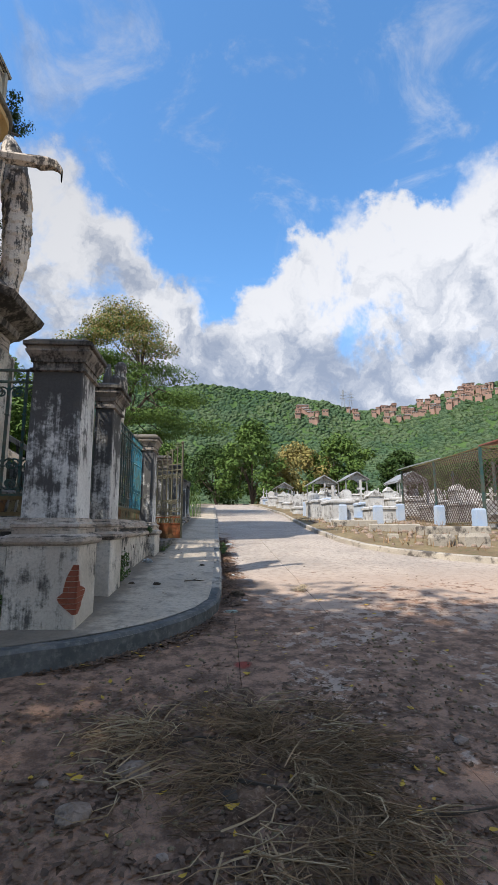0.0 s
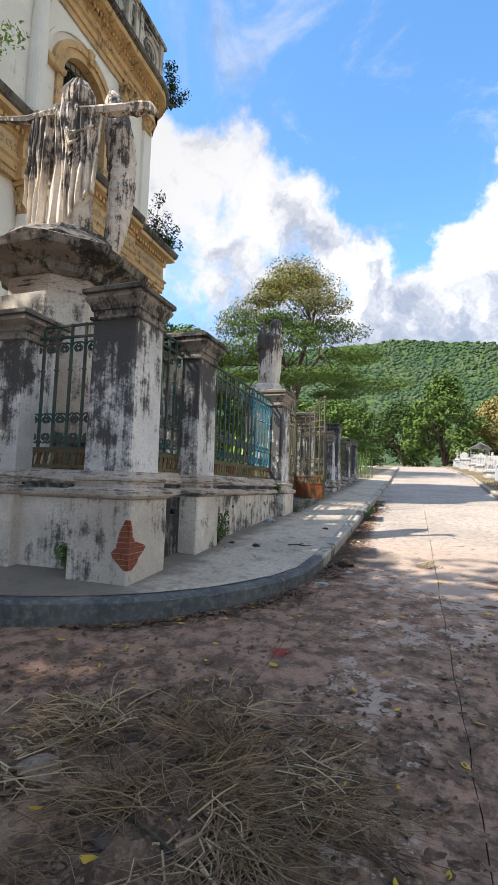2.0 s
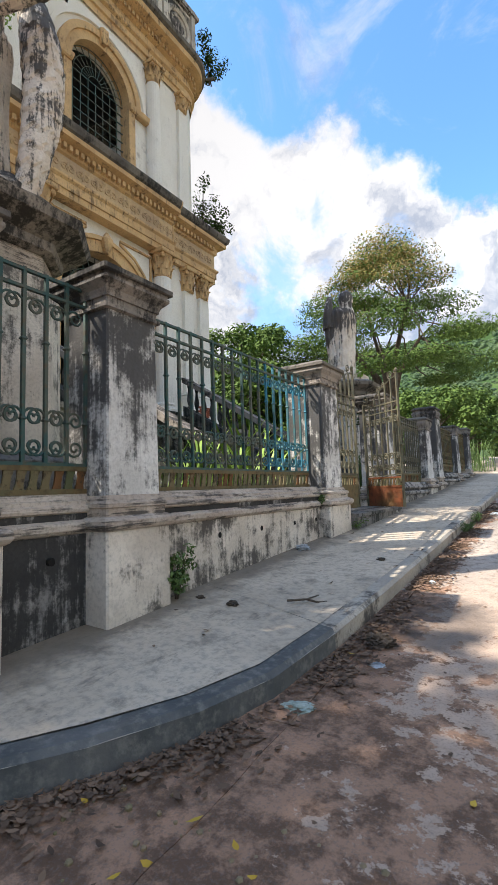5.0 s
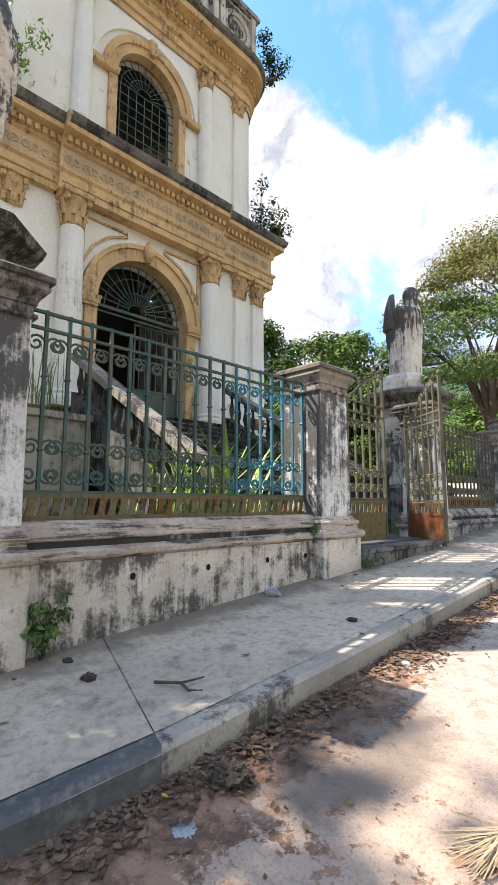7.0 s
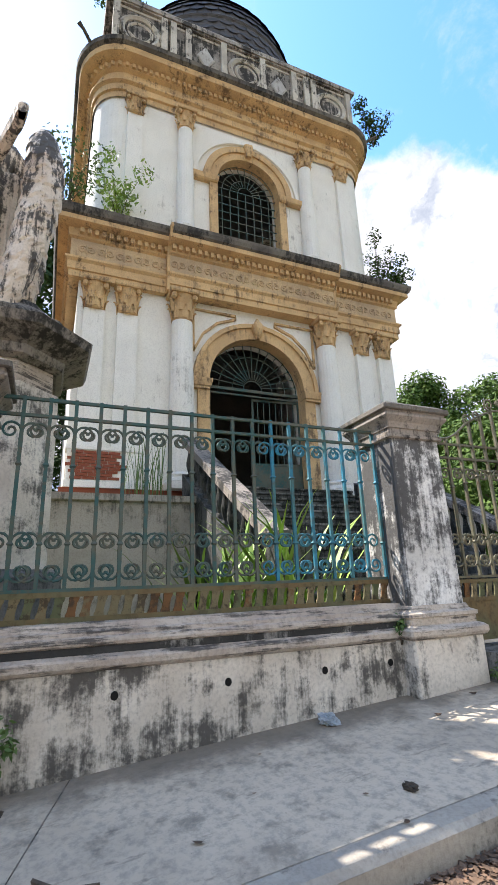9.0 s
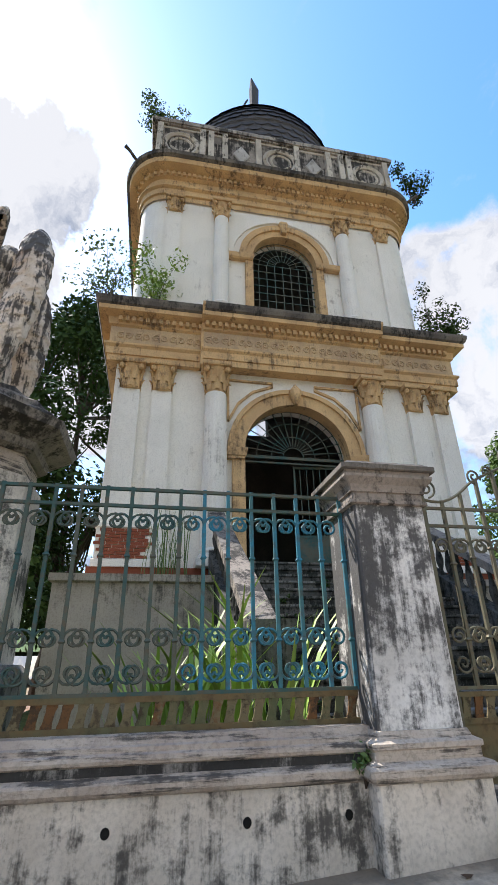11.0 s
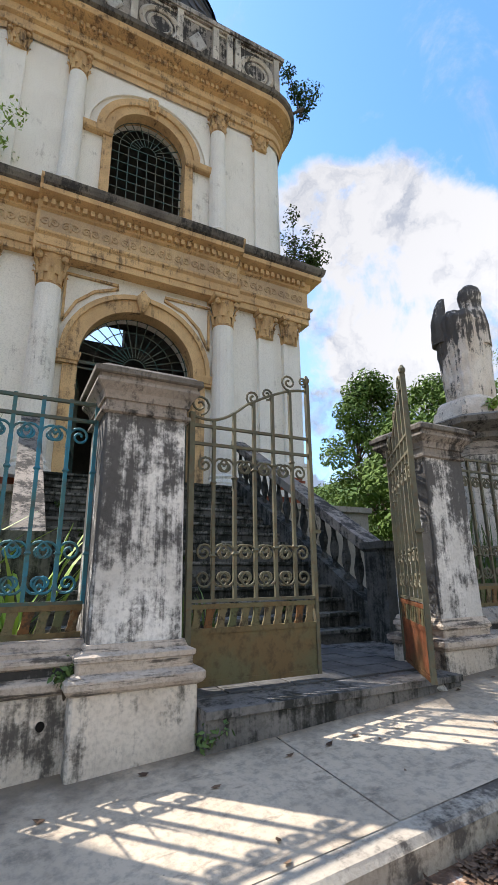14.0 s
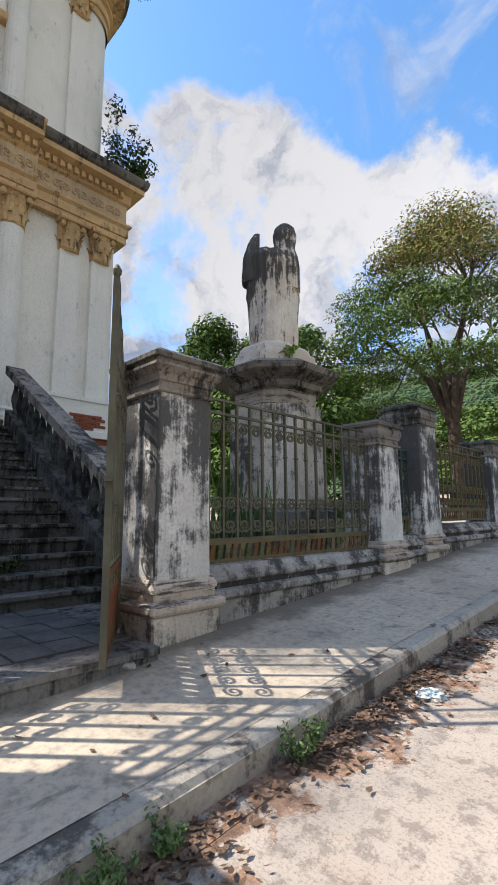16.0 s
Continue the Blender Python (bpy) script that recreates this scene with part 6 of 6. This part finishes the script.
            v = (bm.verts.new((px - k * math.sin(b), py + k * math.cos(b), pz)), bm.verts.new((px + k * math.sin(b), py - k * math.cos(b), pz)))
            if prev:
                bm.faces.new((prev[0], prev[1], v[1], v[0]))
            prev = v
    return tagged(part(name, bm, mat), label, "plant", "courtyard plants")


blades("tall_grass", -2.7, 10.0, 1.0, 85, 1.95, 0.6, 0.034, "blade", "bright green broad-bladed grass behind the blue railing", 1, 0.6)
blades("tall_grass", -2.9, 9.3, 0.98, 44, 1.6, 0.4, 0.03, "blade", "bright green broad-bladed grass behind the blue railing", 2, 0.6)
blades("tall_grass", -2.5, 15.6, 1.25, 60, 1.6, 0.35, 0.015, "weed", "tall thin grass at the angel's pedestal", 3, 0.25)
blades("tall_grass", -2.6, 16.4, 1.3, 50, 1.5, 0.3, 0.015, "weed", "tall thin grass at the angel's pedestal", 4, 0.25)
blades("tall_grass", -3.3, 12.1, 1.17, 40, 0.9, 0.25, 0.012, "weed", "tuft of grass on the stair", 5, 0.8)
blades("tall_grass", -7.3, 9.4, 3.45, 40, 1.6, 0.5, 0.012, "weed", "tall dry grass on the podium", 6, 0.3)
blades("tall_grass", -2.2, 29.5, 2.0, 160, 1.9, 1.2, 0.016, "weed", "tall reeds at the fence's end", 7, 0.4)


def shrub(cx, cy, cz, r, n, size, mat, label, seed, name="shrub", stems=7, up=1.0):
    rg = random.Random(seed)
    t = thing(name, label, "shrub", (cx, cy, cz), "wall shrubs")
    bm = BM()
    lb = BM()
    for _ in range(stems):
        a = rg.random() * 6.28
        o = r * rg.uniform(0.2, 1.0)
        tip = (o * math.cos(a), o * math.sin(a), r * up * rg.uniform(0.7, 1.9))
        mid = (tip[0] * 0.4, tip[1] * 0.4, tip[2] * 0.6)
        tube(bm, [(0, 0, -0.05), mid, tip], [size * 0.22, size * 0.15, size * 0.06])
        leaf_cloud(lb, tip, r * 0.4, r * 0.4, n // (2 * stems), size, rg)
        leaf_cloud(lb, mid, r * 0.35, r * 0.3, n // (2 * stems), size, rg)
    part("stems", bm, "bark", t)
    part("leaves", lb, mat, t)
    return t


TOPZ = E0 + 1.87
shrub(XW + 0.1, YC - 3.9, TOPZ, 0.85, 1000, 0.06, "blade", "grassy weeds sprouting from the cornice", 1)
shrub(XW + 0.25, YC - 5.2, TOPZ, 1.15, 800, 0.06, "weed", "leafy shrub growing out of the cornice", 2, up=0.8)
shrub(XW - 0.3, YC + 4.95, TOPZ, 0.7, 700, 0.06, "leafdark", "dark shrub growing out of the cornice corner", 3, up=1.7)
shrub(XW + 0.1, YC + 5.3, TOPZ - 0.1, 0.6, 600, 0.06, "leafdark", "dark shrub growing out of the cornice corner", 4, up=1.0)
shrub(XW - 0.4, YC - 4.3, P1 - 0.4, 0.95, 1500, 0.06, "weed", "shrub overgrowing the parapet corner", 5)
shrub(XW + 0.05, YC + 5.15, P0, 0.75, 1000, 0.06, "leafdark", "shrub growing at the parapet's foot", 6, up=1.4)
shrub(-1.45, 7.4, walk_z(-1.5, 7.4), 0.17, 520, 0.026, "weed", "green weed in the wall's foot", 7, "weed", 10, 1.3)
shrub(-1.5, 10.62, 1.35, 0.12, 160, 0.025, "weed", "small weed hanging on the ledge", 8, "weed", 6, 0.8)
shrub(-1.3, 11.5, walk_z(-1.3, 11.5), 0.16, 160, 0.025, "weed", "low weed at the pillar's foot", 9, "weed", 6, 0.5)
for i, (x, y) in enumerate(((0.1, 13.9), (0.1, 13.75), (0.1, 12.95), (0.12, 12.7), (0.1, 12.55))):
    shrub(x + 0.04, y, road_z(y), 0.1, 320, 0.013, "weed", "low green weeds along the kerb", 20 + i, "weed", 7, 0.9)
shrub(-2.2, 5.22, walk_z(-2.2, 5.2), 0.16, 300, 0.03, "weed", "green weeds at the corner pillar's foot", 33, "weed", 8, 0.9)
shrub(AX + 0.7, AY2 - 0.4, 4.9, 0.2, 60, 0.07, "blade", "small plant growing at the statue's feet", 30, "weed", 3, 1.2)
shrub(-2.0, 14.75, 2.9, 0.5, 420, 0.04, "leafdark", "dark creeper hanging beside the gate pillar", 31, "creeper", 8, 0.5)
for i in range(14):
    rg = random.Random(60 + i)
    shrub(-3.6 - 0.3 * rg.randint(0, 12), rg.uniform(10.8, 14.4), 0, 0.16, 70, 0.03, "leafdark", "weeds sprouting on the stone stair", 70 + i, "weed", 4, 0.6)
for ob in [o for o in scene.collection.objects if o.name.startswith("weed") and o.parent is None and abs(o.location.z) < 1e-6 and o.location.x < -3.2]:
    i = int(round((-3.3 - ob.location.x) / 0.3 + 0.3))
    ob.location.z = 1.17 + 0.176 * i

# ---- tree line at the hill's foot ----
rl = random.Random(31)
for i in range(13):
    a = -16 + 5.2 * i + rl.uniform(-1, 1)
    d = 88 + rl.uniform(-8, 14)
    x, y = d * math.sin(radians(a)), d * math.cos(radians(a))
    tree("tree", (x, y, road_z(y) - 1), rl.uniform(9, 15), rl.uniform(5, 7.5), "green tree at the foot of the hill", 34, 260, 0.28, ("leaf", "leafdark", "leaf", "leafdark")[i % 4] if i != 5 else "leafgold", 0.35, 100 + i, 0.12, flat=0.65)
for i in range(5):
    tree("tree", (-9 - 5 * i, 60 + 4 * i, 3), 9 + i % 3, 5.5, "leafy tree along the cemetery road", 30, 260, 0.24, "leaf", 0.3, 140 + i, 0.12, flat=0.6)


# ---- litter ----
def scatter_leaves(name, spots, size, mat, label, seed):
    rg = random.Random(seed)
    bm = BM()
    for x, y, z in spots:
        a, s = rg.random() * 6.28, size * rg.uniform(0.5, 1.3)
        c, d = math.cos(a), math.sin(a)
        tilt = rg.uniform(-0.35, 0.35)
        pts = [(-1, 0, rg.uniform(0, .5)), (-0.2, -0.45, 0.1), (0.5, -0.35, 0.15), (1, 0, rg.uniform(0.1, .6)), (0.5, 0.35, 0.2), (-0.2, 0.45, 0.15)]
        v = [bm.verts.new((x + s * (p[0] * c - p[1] * d), y + s * (p[0] * d + p[1] * c), z + 0.006 + s * max(0, p[2] + tilt * p[1]))) for p in pts]
        bm.faces.new((v[0], v[1], v[5]))
        bm.faces.new((v[1], v[2], v[4], v[5]))
        bm.faces.new((v[2], v[3], v[4]))
    return tagged(part(name, bm, mat), label, "leaves", kind="stuff")


def kerb_at(y):
    for (x0, y0), (x1, y1) in zip(KERB, KERB[1:]):
        if y1 <= y <= y0:
            return x1 + (x0 - x1) * (y - y1) / (y0 - y1)
    return 0


rg = random.Random(11)
spots = []
for _ in range(7000):
    y = rg.uniform(4.45, 17)
    if noise.noise((y * 1.3, 0, 9)) < -0.15 and rg.random() < 0.75:
        continue
    x = kerb_at(y) + 0.03 + abs(rg.gauss(0, 0.15))
    spots.append((x, y, road_z(y) + rg.random() * 0.02))
for _ in range(500):
    x, y = rg.uniform(-1.5, 4), rg.uniform(1.2, 12)
    if x > kerb_at(y) + 0.05:
        spots.append((x, y, road_z(y)))
for _ in range(4600):
    x, y = 0.15 + rg.gauss(0, 0.85), 2.85 + rg.gauss(0, 0.75)
    if x > kerb_at(y) + 0.05 and y > 1 and noise.noise((x * 1.7, y * 1.7, 4)) > -0.2:
        spots.append((x, y, road_z(y) + rg.random() * 0.015))
scatter_leaves("dead_leaves", spots, 0.026, "litter", "brown dead leaves gathered along the kerb", 3)
spots = [(x, y, road_z(y) + 0.03 * rg.random()) for x, y in ((rg.uniform(-1.4, 2.6), rg.uniform(1.0, 5 + 3 * rg.random())) for _ in range(170)) if x > kerb_at(y) + 0.03]
scatter_leaves("yellow_leaves", spots, 0.032, "yellowleaf", "fallen yellow leaves on the road", 4)
spots = [(x, y, walk_z(x, y)) for x, y in ((rg.uniform(-1.4, 0), rg.uniform(6.5, 16)) for _ in range(45)) if x < kerb_at(y) - 0.02]
scatter_leaves("pavement_leaves", spots, 0.03, "litter", "a few dead leaves on the pavement", 5)

# low heap of dark loam under the straw
M["loam"] = material("dark_loam", blotched((0.085, 0.05, 0.03), (0.17, 0.105, 0.066), (0.30, 0.20, 0.135), 6, 38), 0.95, bump=0.9)
bm = BM()
grid = []
for i in range(91):
    row = []
    for j in range(91):
        x, y = -0.95 + 2.5 * i / 90, 1.75 + 2.5 * j / 90
        q = 1 - ((x - 0.3) / 1.15) ** 2 - ((y - 3.0) / 1.15) ** 2
        hgt = 0.03 * q + 0.05 * noise.noise((x * 2.6, y * 2.6, 3)) + 0.04 * noise.noise((x * 9, y * 9, 1)) + 0.02 * noise.noise((x * 23, y * 23, 5)) - 0.025
        row.append(bm.verts.new((x, y, road_z(y) + max(-0.02, min(hgt, 0.07)))))
    grid.append(row)
for i in range(90):
    for j in range(90):
        bm.faces.new((grid[i][j], grid[i + 1][j], grid[i + 1][j + 1], grid[i][j + 1]))
tagged(part("loam_heap", bm, "loam"), "low heap of dark earth under the straw", "soil", kind="stuff")
def tuft(bm, x, y, a, count, l0, l1, r, lift):
    """Stems fanning out of one pulled-up clump, bent and tangled."""
    for _ in range(count):
        px, py = x + rg.gauss(0, 0.09), y + rg.gauss(0, 0.09)
        b, l = a + rg.gauss(0, 0.75), rg.uniform(l0, l1)
        z = road_z(py) + 0.012 + rg.random() * lift
        bend = rg.gauss(0, 0.55)
        pts = [(px, py, z)]
        for k in range(3):
            b += bend * 0.6
            px, py = px + l / 3 * math.cos(b), py + l / 3 * math.sin(b)
            z = max(road_z(py) + 0.008, z + rg.uniform(-0.03, 0.028))
            pts.append((px, py, z))
        q = r * rg.uniform(0.6, 1.4)
        tube(bm, pts, [q, q, q * 0.8, q * 0.4], 3)


bm = BM()
for x, y, a, k in ((0.45, 3.05, 0.4, 420), (0.6, 2.8, -0.8, 360), (0.3, 3.3, 1.9, 380), (0.75, 2.45, -1.2, 300), (0.5, 2.3, -0.5, 240), (0.1, 2.9, 2.8, 260), (0.85, 3.1, 0.2, 240), (0.3, 2.1, -2.0, 160), (0.0, 3.5, 2.2, 130), (-0.35, 3.2, 3.0, 150), (-0.2, 2.6, 0.9, 90), (0.75, 3.55, 0.9, 110), (-0.6, 3.4, -2.8, 70)):
    tuft(bm, x, y, a, int(k * 0.6), 0.12, 0.5, 0.002, 0.09)
tagged(part("straw_heap", bm, "straw"), "tangled heap of pulled-up dry grass on muddy ground", "straw", kind="stuff")
bm = BM()
for x, y, a, k in ((0.5, 2.75, 0.2, 34), (-0.4, 3.35, 2.6, 40), (0.3, 3.6, 1.2, 24), (0.7, 3.3, 0.1, 22), (0.2, 2.3, -1.0, 26), (-0.5, 2.9, 0.5, 26), (0.9, 2.4, -0.6, 20), (-0.8, 3.2, 0.3, 16)):
    tuft(bm, x, y, a, k, 0.15, 0.5, 0.0042, 0.08)
tagged(part("pale_stalks", bm, "palestalk"), "pale broken grass stalks strewn over the heap", "straw", kind="stuff")
bm = BM()
for _ in range(70):
    a = rg.gauss(-0.6, 0.5)
    l = rg.uniform(0.1, 0.26)
    z = road_z(7.9) + 0.02 + rg.random() * 0.05
    tube(bm, [(1.42 + rg.gauss(0, .02), 8.0 + rg.gauss(0, .02), z + 0.03), (1.42 + l * math.sin(a) * .6, 8.0 - l * math.cos(a) * .6, z), (1.42 + l * math.sin(a), 8.0 - l * math.cos(a), z - 0.02)], 0.0025, 3)
M["palestraw"] = material("pale_straw", varied((0.30, 0.22, 0.13), (0.55, 0.44, 0.28), 3), 0.85)
tagged(part("straw_bundle", bm, "palestraw"), "pale bundle of straw lying on the road", "straw", kind="stuff")


def rock(name, x, y, z, s, mat, label, cat, seed, sub=2, crumple=0.0, flat=0.5):
    bm = bmesh.new()
    bmesh.ops.create_icosphere(bm, subdivisions=sub, radius=1)
    for v in bm.verts:
        v.co *= 1 + 0.35 * noise.noise(v.co * 1.3 + Vector((seed, 0, 0))) + crumple * noise.noise(v.co * 4.5 + Vector((0, seed, 0)))
        v.co = Vector((v.co.x * s, v.co.y * s * 0.8, v.co.z * s * flat))
    bmesh.ops.translate(bm, verts=bm.verts, vec=(x, y, z + s * flat * 0.56))
    return tagged(part(name, bm, mat), label, cat, cat + " pieces")


for i, (x, y, s) in enumerate(((-0.42, 2.95, 0.10), (-0.66, 2.62, 0.09), (-0.9, 2.9, 0.04), (-0.2, 2.35, 0.03), (1.55, 3.2, 0.05), (1.75, 3.0, 0.07), (1.9, 3.1, 0.05), (1.6, 2.2, 0.1), (0.0, 3.6, 0.025), (-0.95, 2.4, 0.05), (1.3, 3.9, 0.03))):
    rock("stone", x, y, road_z(y), s, "rock", "pale rubble stone on the muddy road", "stone", i)
bm = BM()
for _ in range(3600):
    x, y = rg.uniform(-1.9, 2.2), rg.uniform(1.2, 5.8)
    if x < kerb_at(y) + 0.05 or rg.random() < (y - 2) / 5:
        continue
    q = rg.uniform(0.004, 0.016)
    lathe(bm, x, y, [(q, road_z(y) - 0.005), (q * 1.1, road_z(y) + q * 0.5), (q * 0.5, road_z(y) + q)], 5, rg.random() * 3)
tagged(part("clods", bm, "soil"), "small clods and gravel in the mud", "gravel", kind="stuff")
rock("rag", 0.32, 7.62, road_z(7.62) - 0.01, 0.1, "bark", "crumpled brown rag beside the kerb", "rag", 40, 4, 0.6)
M["paper"] = material("crumpled_paper", blotched((0.6, 0.6, 0.58), (0.3, 0.42, 0.46), (0.5, 0.5, 0.48), 12, 40), 0.7, bump=0.6)
M["plastic"] = material("grey_plastic_film", blotched((0.34, 0.38, 0.41), (0.45, 0.47, 0.48), (0.25, 0.27, 0.28), 14, 50), 0.35, bump=0.8)
rock("crushed_cup", 0.34, 14.9, road_z(14.9), 0.095, "paper", "crushed pale blue paper cup on the road", "litter", 41, 4, 0.3, 0.4)
rock("plastic_bag", -1.38, 9.75, walk_z(-1.38, 9.75), 0.085, "plastic", "crumpled clear plastic bag at the wall's foot", "litter", 42, 4, 0.4)
rock("paper_scrap", 0.3, 9.38, road_z(9.38), 0.04, "paper", "small white paper scrap in dead leaves", "litter", 43)
M["palerag"] = material("pale_green_cloth", blotched((0.40, 0.46, 0.40), (0.30, 0.36, 0.31), (0.2, 0.22, 0.18), 14, 40), 0.9, bump=0.6)
rock("pale_rag", 0.2, 6.58, road_z(6.58) - 0.01, 0.085, "palerag", "crumpled pale green cloth in the gutter", "rag", 46, 4, 0.3, 0.3)
rock("plastic_film", 0.41, 7.28, road_z(7.28) - 0.015, 0.075, "plastic", "flattened clear plastic bag in dead leaves", "litter", 47, 4, 0.3, 0.2)
rock("charred_lump", -0.9, 7.49, walk_z(-0.9, 7.49) - 0.005, 0.055, "bark", "black dried lump on the pavement", "litter", 48, 3, 0.7)
rock("charred_lump", -1.28, 7.52, walk_z(-1.28, 7.52) - 0.005, 0.04, "bark", "black dried lump on the pavement", "litter", 49, 3, 0.7)
rock("charred_lump", -0.3, 9.6, walk_z(-0.3, 9.6) - 0.005, 0.045, "bark", "black dried lump on the pavement", "litter", 50, 3, 0.7)
rock("charred_lump", 0.1, 2.72, road_z(2.7), 0.06, "bark", "charred black lump in the straw", "litter", 44)
rock("white_stone", -1.32, 13.62, 1.08, 0.09, "tomb", "flat white stone on the gate step", "stone", 45)
for k, pts in enumerate((((0.12, 2.85), (0.45, 2.72), (0.85, 2.68)), ((0.8, 2.5), (1.2, 2.52), (1.45, 2.56)), ((-0.3, 3.2), (-0.1, 3.3), (0.1, 3.28)), ((0.2, 3.5), (0.42, 3.62), (0.6, 3.6)), ((-0.5, 7.72), (-0.37, 7.83), (-0.33, 7.98)), ((-0.37, 7.83), (-0.26, 7.8), (-0.2, 7.86)))):
    zf = walk_z if k >= 4 else (lambda x, y: road_z(y))
    tagged(part("stick", tube(BM(), [(x, y, zf(x, y) + 0.03) for x, y in pts], [0.011, 0.009, 0.005], 5), "bark"), "thin dry stick on the ground", "stick", "dry sticks")

# bare brick where plaster fell off the corner pillar
def brick_patch(parent):
    """Courses of brick inside the ragged outline of fallen plaster; u runs round the pillar's corner."""
    rb = random.Random(8)
    outline = ((0.655, -0.02, 0.05), (0.694, -0.07, 0.14), (0.74, -0.13, 0.16), (0.785, -0.18, 0.2), (0.82, -0.186, 0.27), (0.853, -0.13, 0.31), (0.90, -0.127, 0.29), (0.925, -0.12, 0.1), (0.99, -0.105, 0.05), (1.06, -0.085, 0.05), (1.12, -0.04, 0.008))

    def extent(z):
        for (z0, a0, b0), (z1, a1, b1) in zip(outline, outline[1:]):
            if z <= z1:
                f = max(0.0, (z - z0) / (z1 - z0))
                return a0 + (a1 - a0) * f, b0 + (b1 - b0) * f
        return outline[-1][1:]

    z, r = 0.658, 0
    while z < 1.1:
        h = 0.052 * rb.uniform(0.9, 1.0)
        lo, hi = extent(z), extent(min(1.12, z + h))
        for sgn in (-1, 1):
            ends = (lo[0], hi[0]) if sgn < 0 else (lo[1], hi[1])
            far = max(abs(e) for e in ends)
            cuts = [0.0] + [c for c in ((k + 0.5 * (r % 2)) * 0.19 + 0.07 for k in range(3)) if c < far - 0.05] + [None]
            for c0, c1 in zip(cuts, cuts[1:]):
                q = [sgn * (c0 + (0.004 if c0 else 0.0)), ends[0] if c1 is None else sgn * c1, ends[1] if c1 is None else sgn * c1]
                d = rb.uniform(0.0, 0.003)
                cor = [(q[0], z), (q[1], z), (q[2], z + h), (q[0], z + h)]
                if sgn < 0:
                    loops = [[(-1.392 + u, y, zz) for u, zz in cor] for y in (5.075, 5.054 - d)]
                else:
                    loops = [[(x, 5.062 + u, zz) for u, zz in cor] for x in (-1.405, -1.384 + d)]
                part("brick", rings(BM(), loops), "brick", parent)
        z += h + 0.006
        r += 1


brick_patch(scene.collection.objects["fence_pillar"])
# drain holes in the fence wall: black discs, hole shade painted as colour
M["hole"] = material("painted_hole_shade", blotched((0.012, 0.011, 0.01), (0.02, 0.018, 0.016), (0.01, 0.01, 0.01)), 1.0)
for y in (8.17, 9.0, 9.84, 10.5, 6.2):
    bm = BM()
    a = [(y + 0.027 * math.cos(2 * math.pi * i / 12) * (1 + 0.2 * noise.noise((i, y, 0))), 1.165 + 0.03 * math.sin(2 * math.pi * i / 12)) for i in range(12)]
    rings(bm, [[(-1.56, p, q) for p, q in a], [(-1.526, p, q) for p, q in a]])
    tagged(part("drain_hole", bm, "hole"), "black disc painting the shade of a drain hole in the fence wall", "hole", "drain holes")
# tiles of the landing
M["floortile"] = material("dark_floor_tiles", blotched((0.07, 0.07, 0.07), (0.13, 0.13, 0.125), (0.05, 0.05, 0.05), 3, 25), 0.7, bump=0.2)
tm = mesh_of("tile", stack(BM(), 0, 0, [(0.14, 0.14, 0), (0.14, 0.14, 0.012), (0.135, 0.135, 0.015)]), "floortile")
for i in range(5):
    for j in range(8):
        piece("tile", tm, landing, Matrix.Translation((-3.14 + i * 0.29 * 1.2, 11.64 + j * 0.291, 1.19 + 0.004 * ((i + j) % 2))) @ Matrix.Diagonal((1.19, 1, 1, 1)))

# dry tufts and rubble on the cemetery side
bm = BM()
rv = random.Random(77)
for _ in range(2600):
    x, y = rv.uniform(4.3, 14), rv.uniform(10.5, 34)
    if x < 4.4 + max(0, 13.6 - y) * 1.0 or noise.noise((x * 0.5, y * 0.5, 3)) < -0.05:
        continue
    hgt = rv.uniform(0.06, 0.28)
    a = rv.random() * 6.28
    z = vz(y) + 0.02
    c, d = 0.02 * math.cos(a), 0.02 * math.sin(a)
    lx, ly = rv.gauss(0, 0.08), rv.gauss(0, 0.08)
    bm.faces.new([bm.verts.new(p) for p in ((x - c, y - d, z), (x + c, y + d, z), (x + lx, y + ly, z + hgt))])
tagged(part("dry_grass", bm, "straw"), "dry grass tufts on the cemetery verge", "grass", kind="stuff")
bm = BM()
for _ in range(260):
    x, y = rv.uniform(4.4, 10), rv.uniform(11, 26)
    if x < 4.5 + max(0, 13.6 - y) * 1.0:
        continue
    q = rv.uniform(0.03, 0.13)
    lathe(bm, x, y, [(q, vz(y) - 0.05), (q * 1.1, vz(y) + q * 0.5), (q * 0.5, vz(y) + q)], 5, rv.random() * 3)
tagged(part("rubble", bm, "rock"), "rubble stones in dry grass", "rubble", kind="stuff")
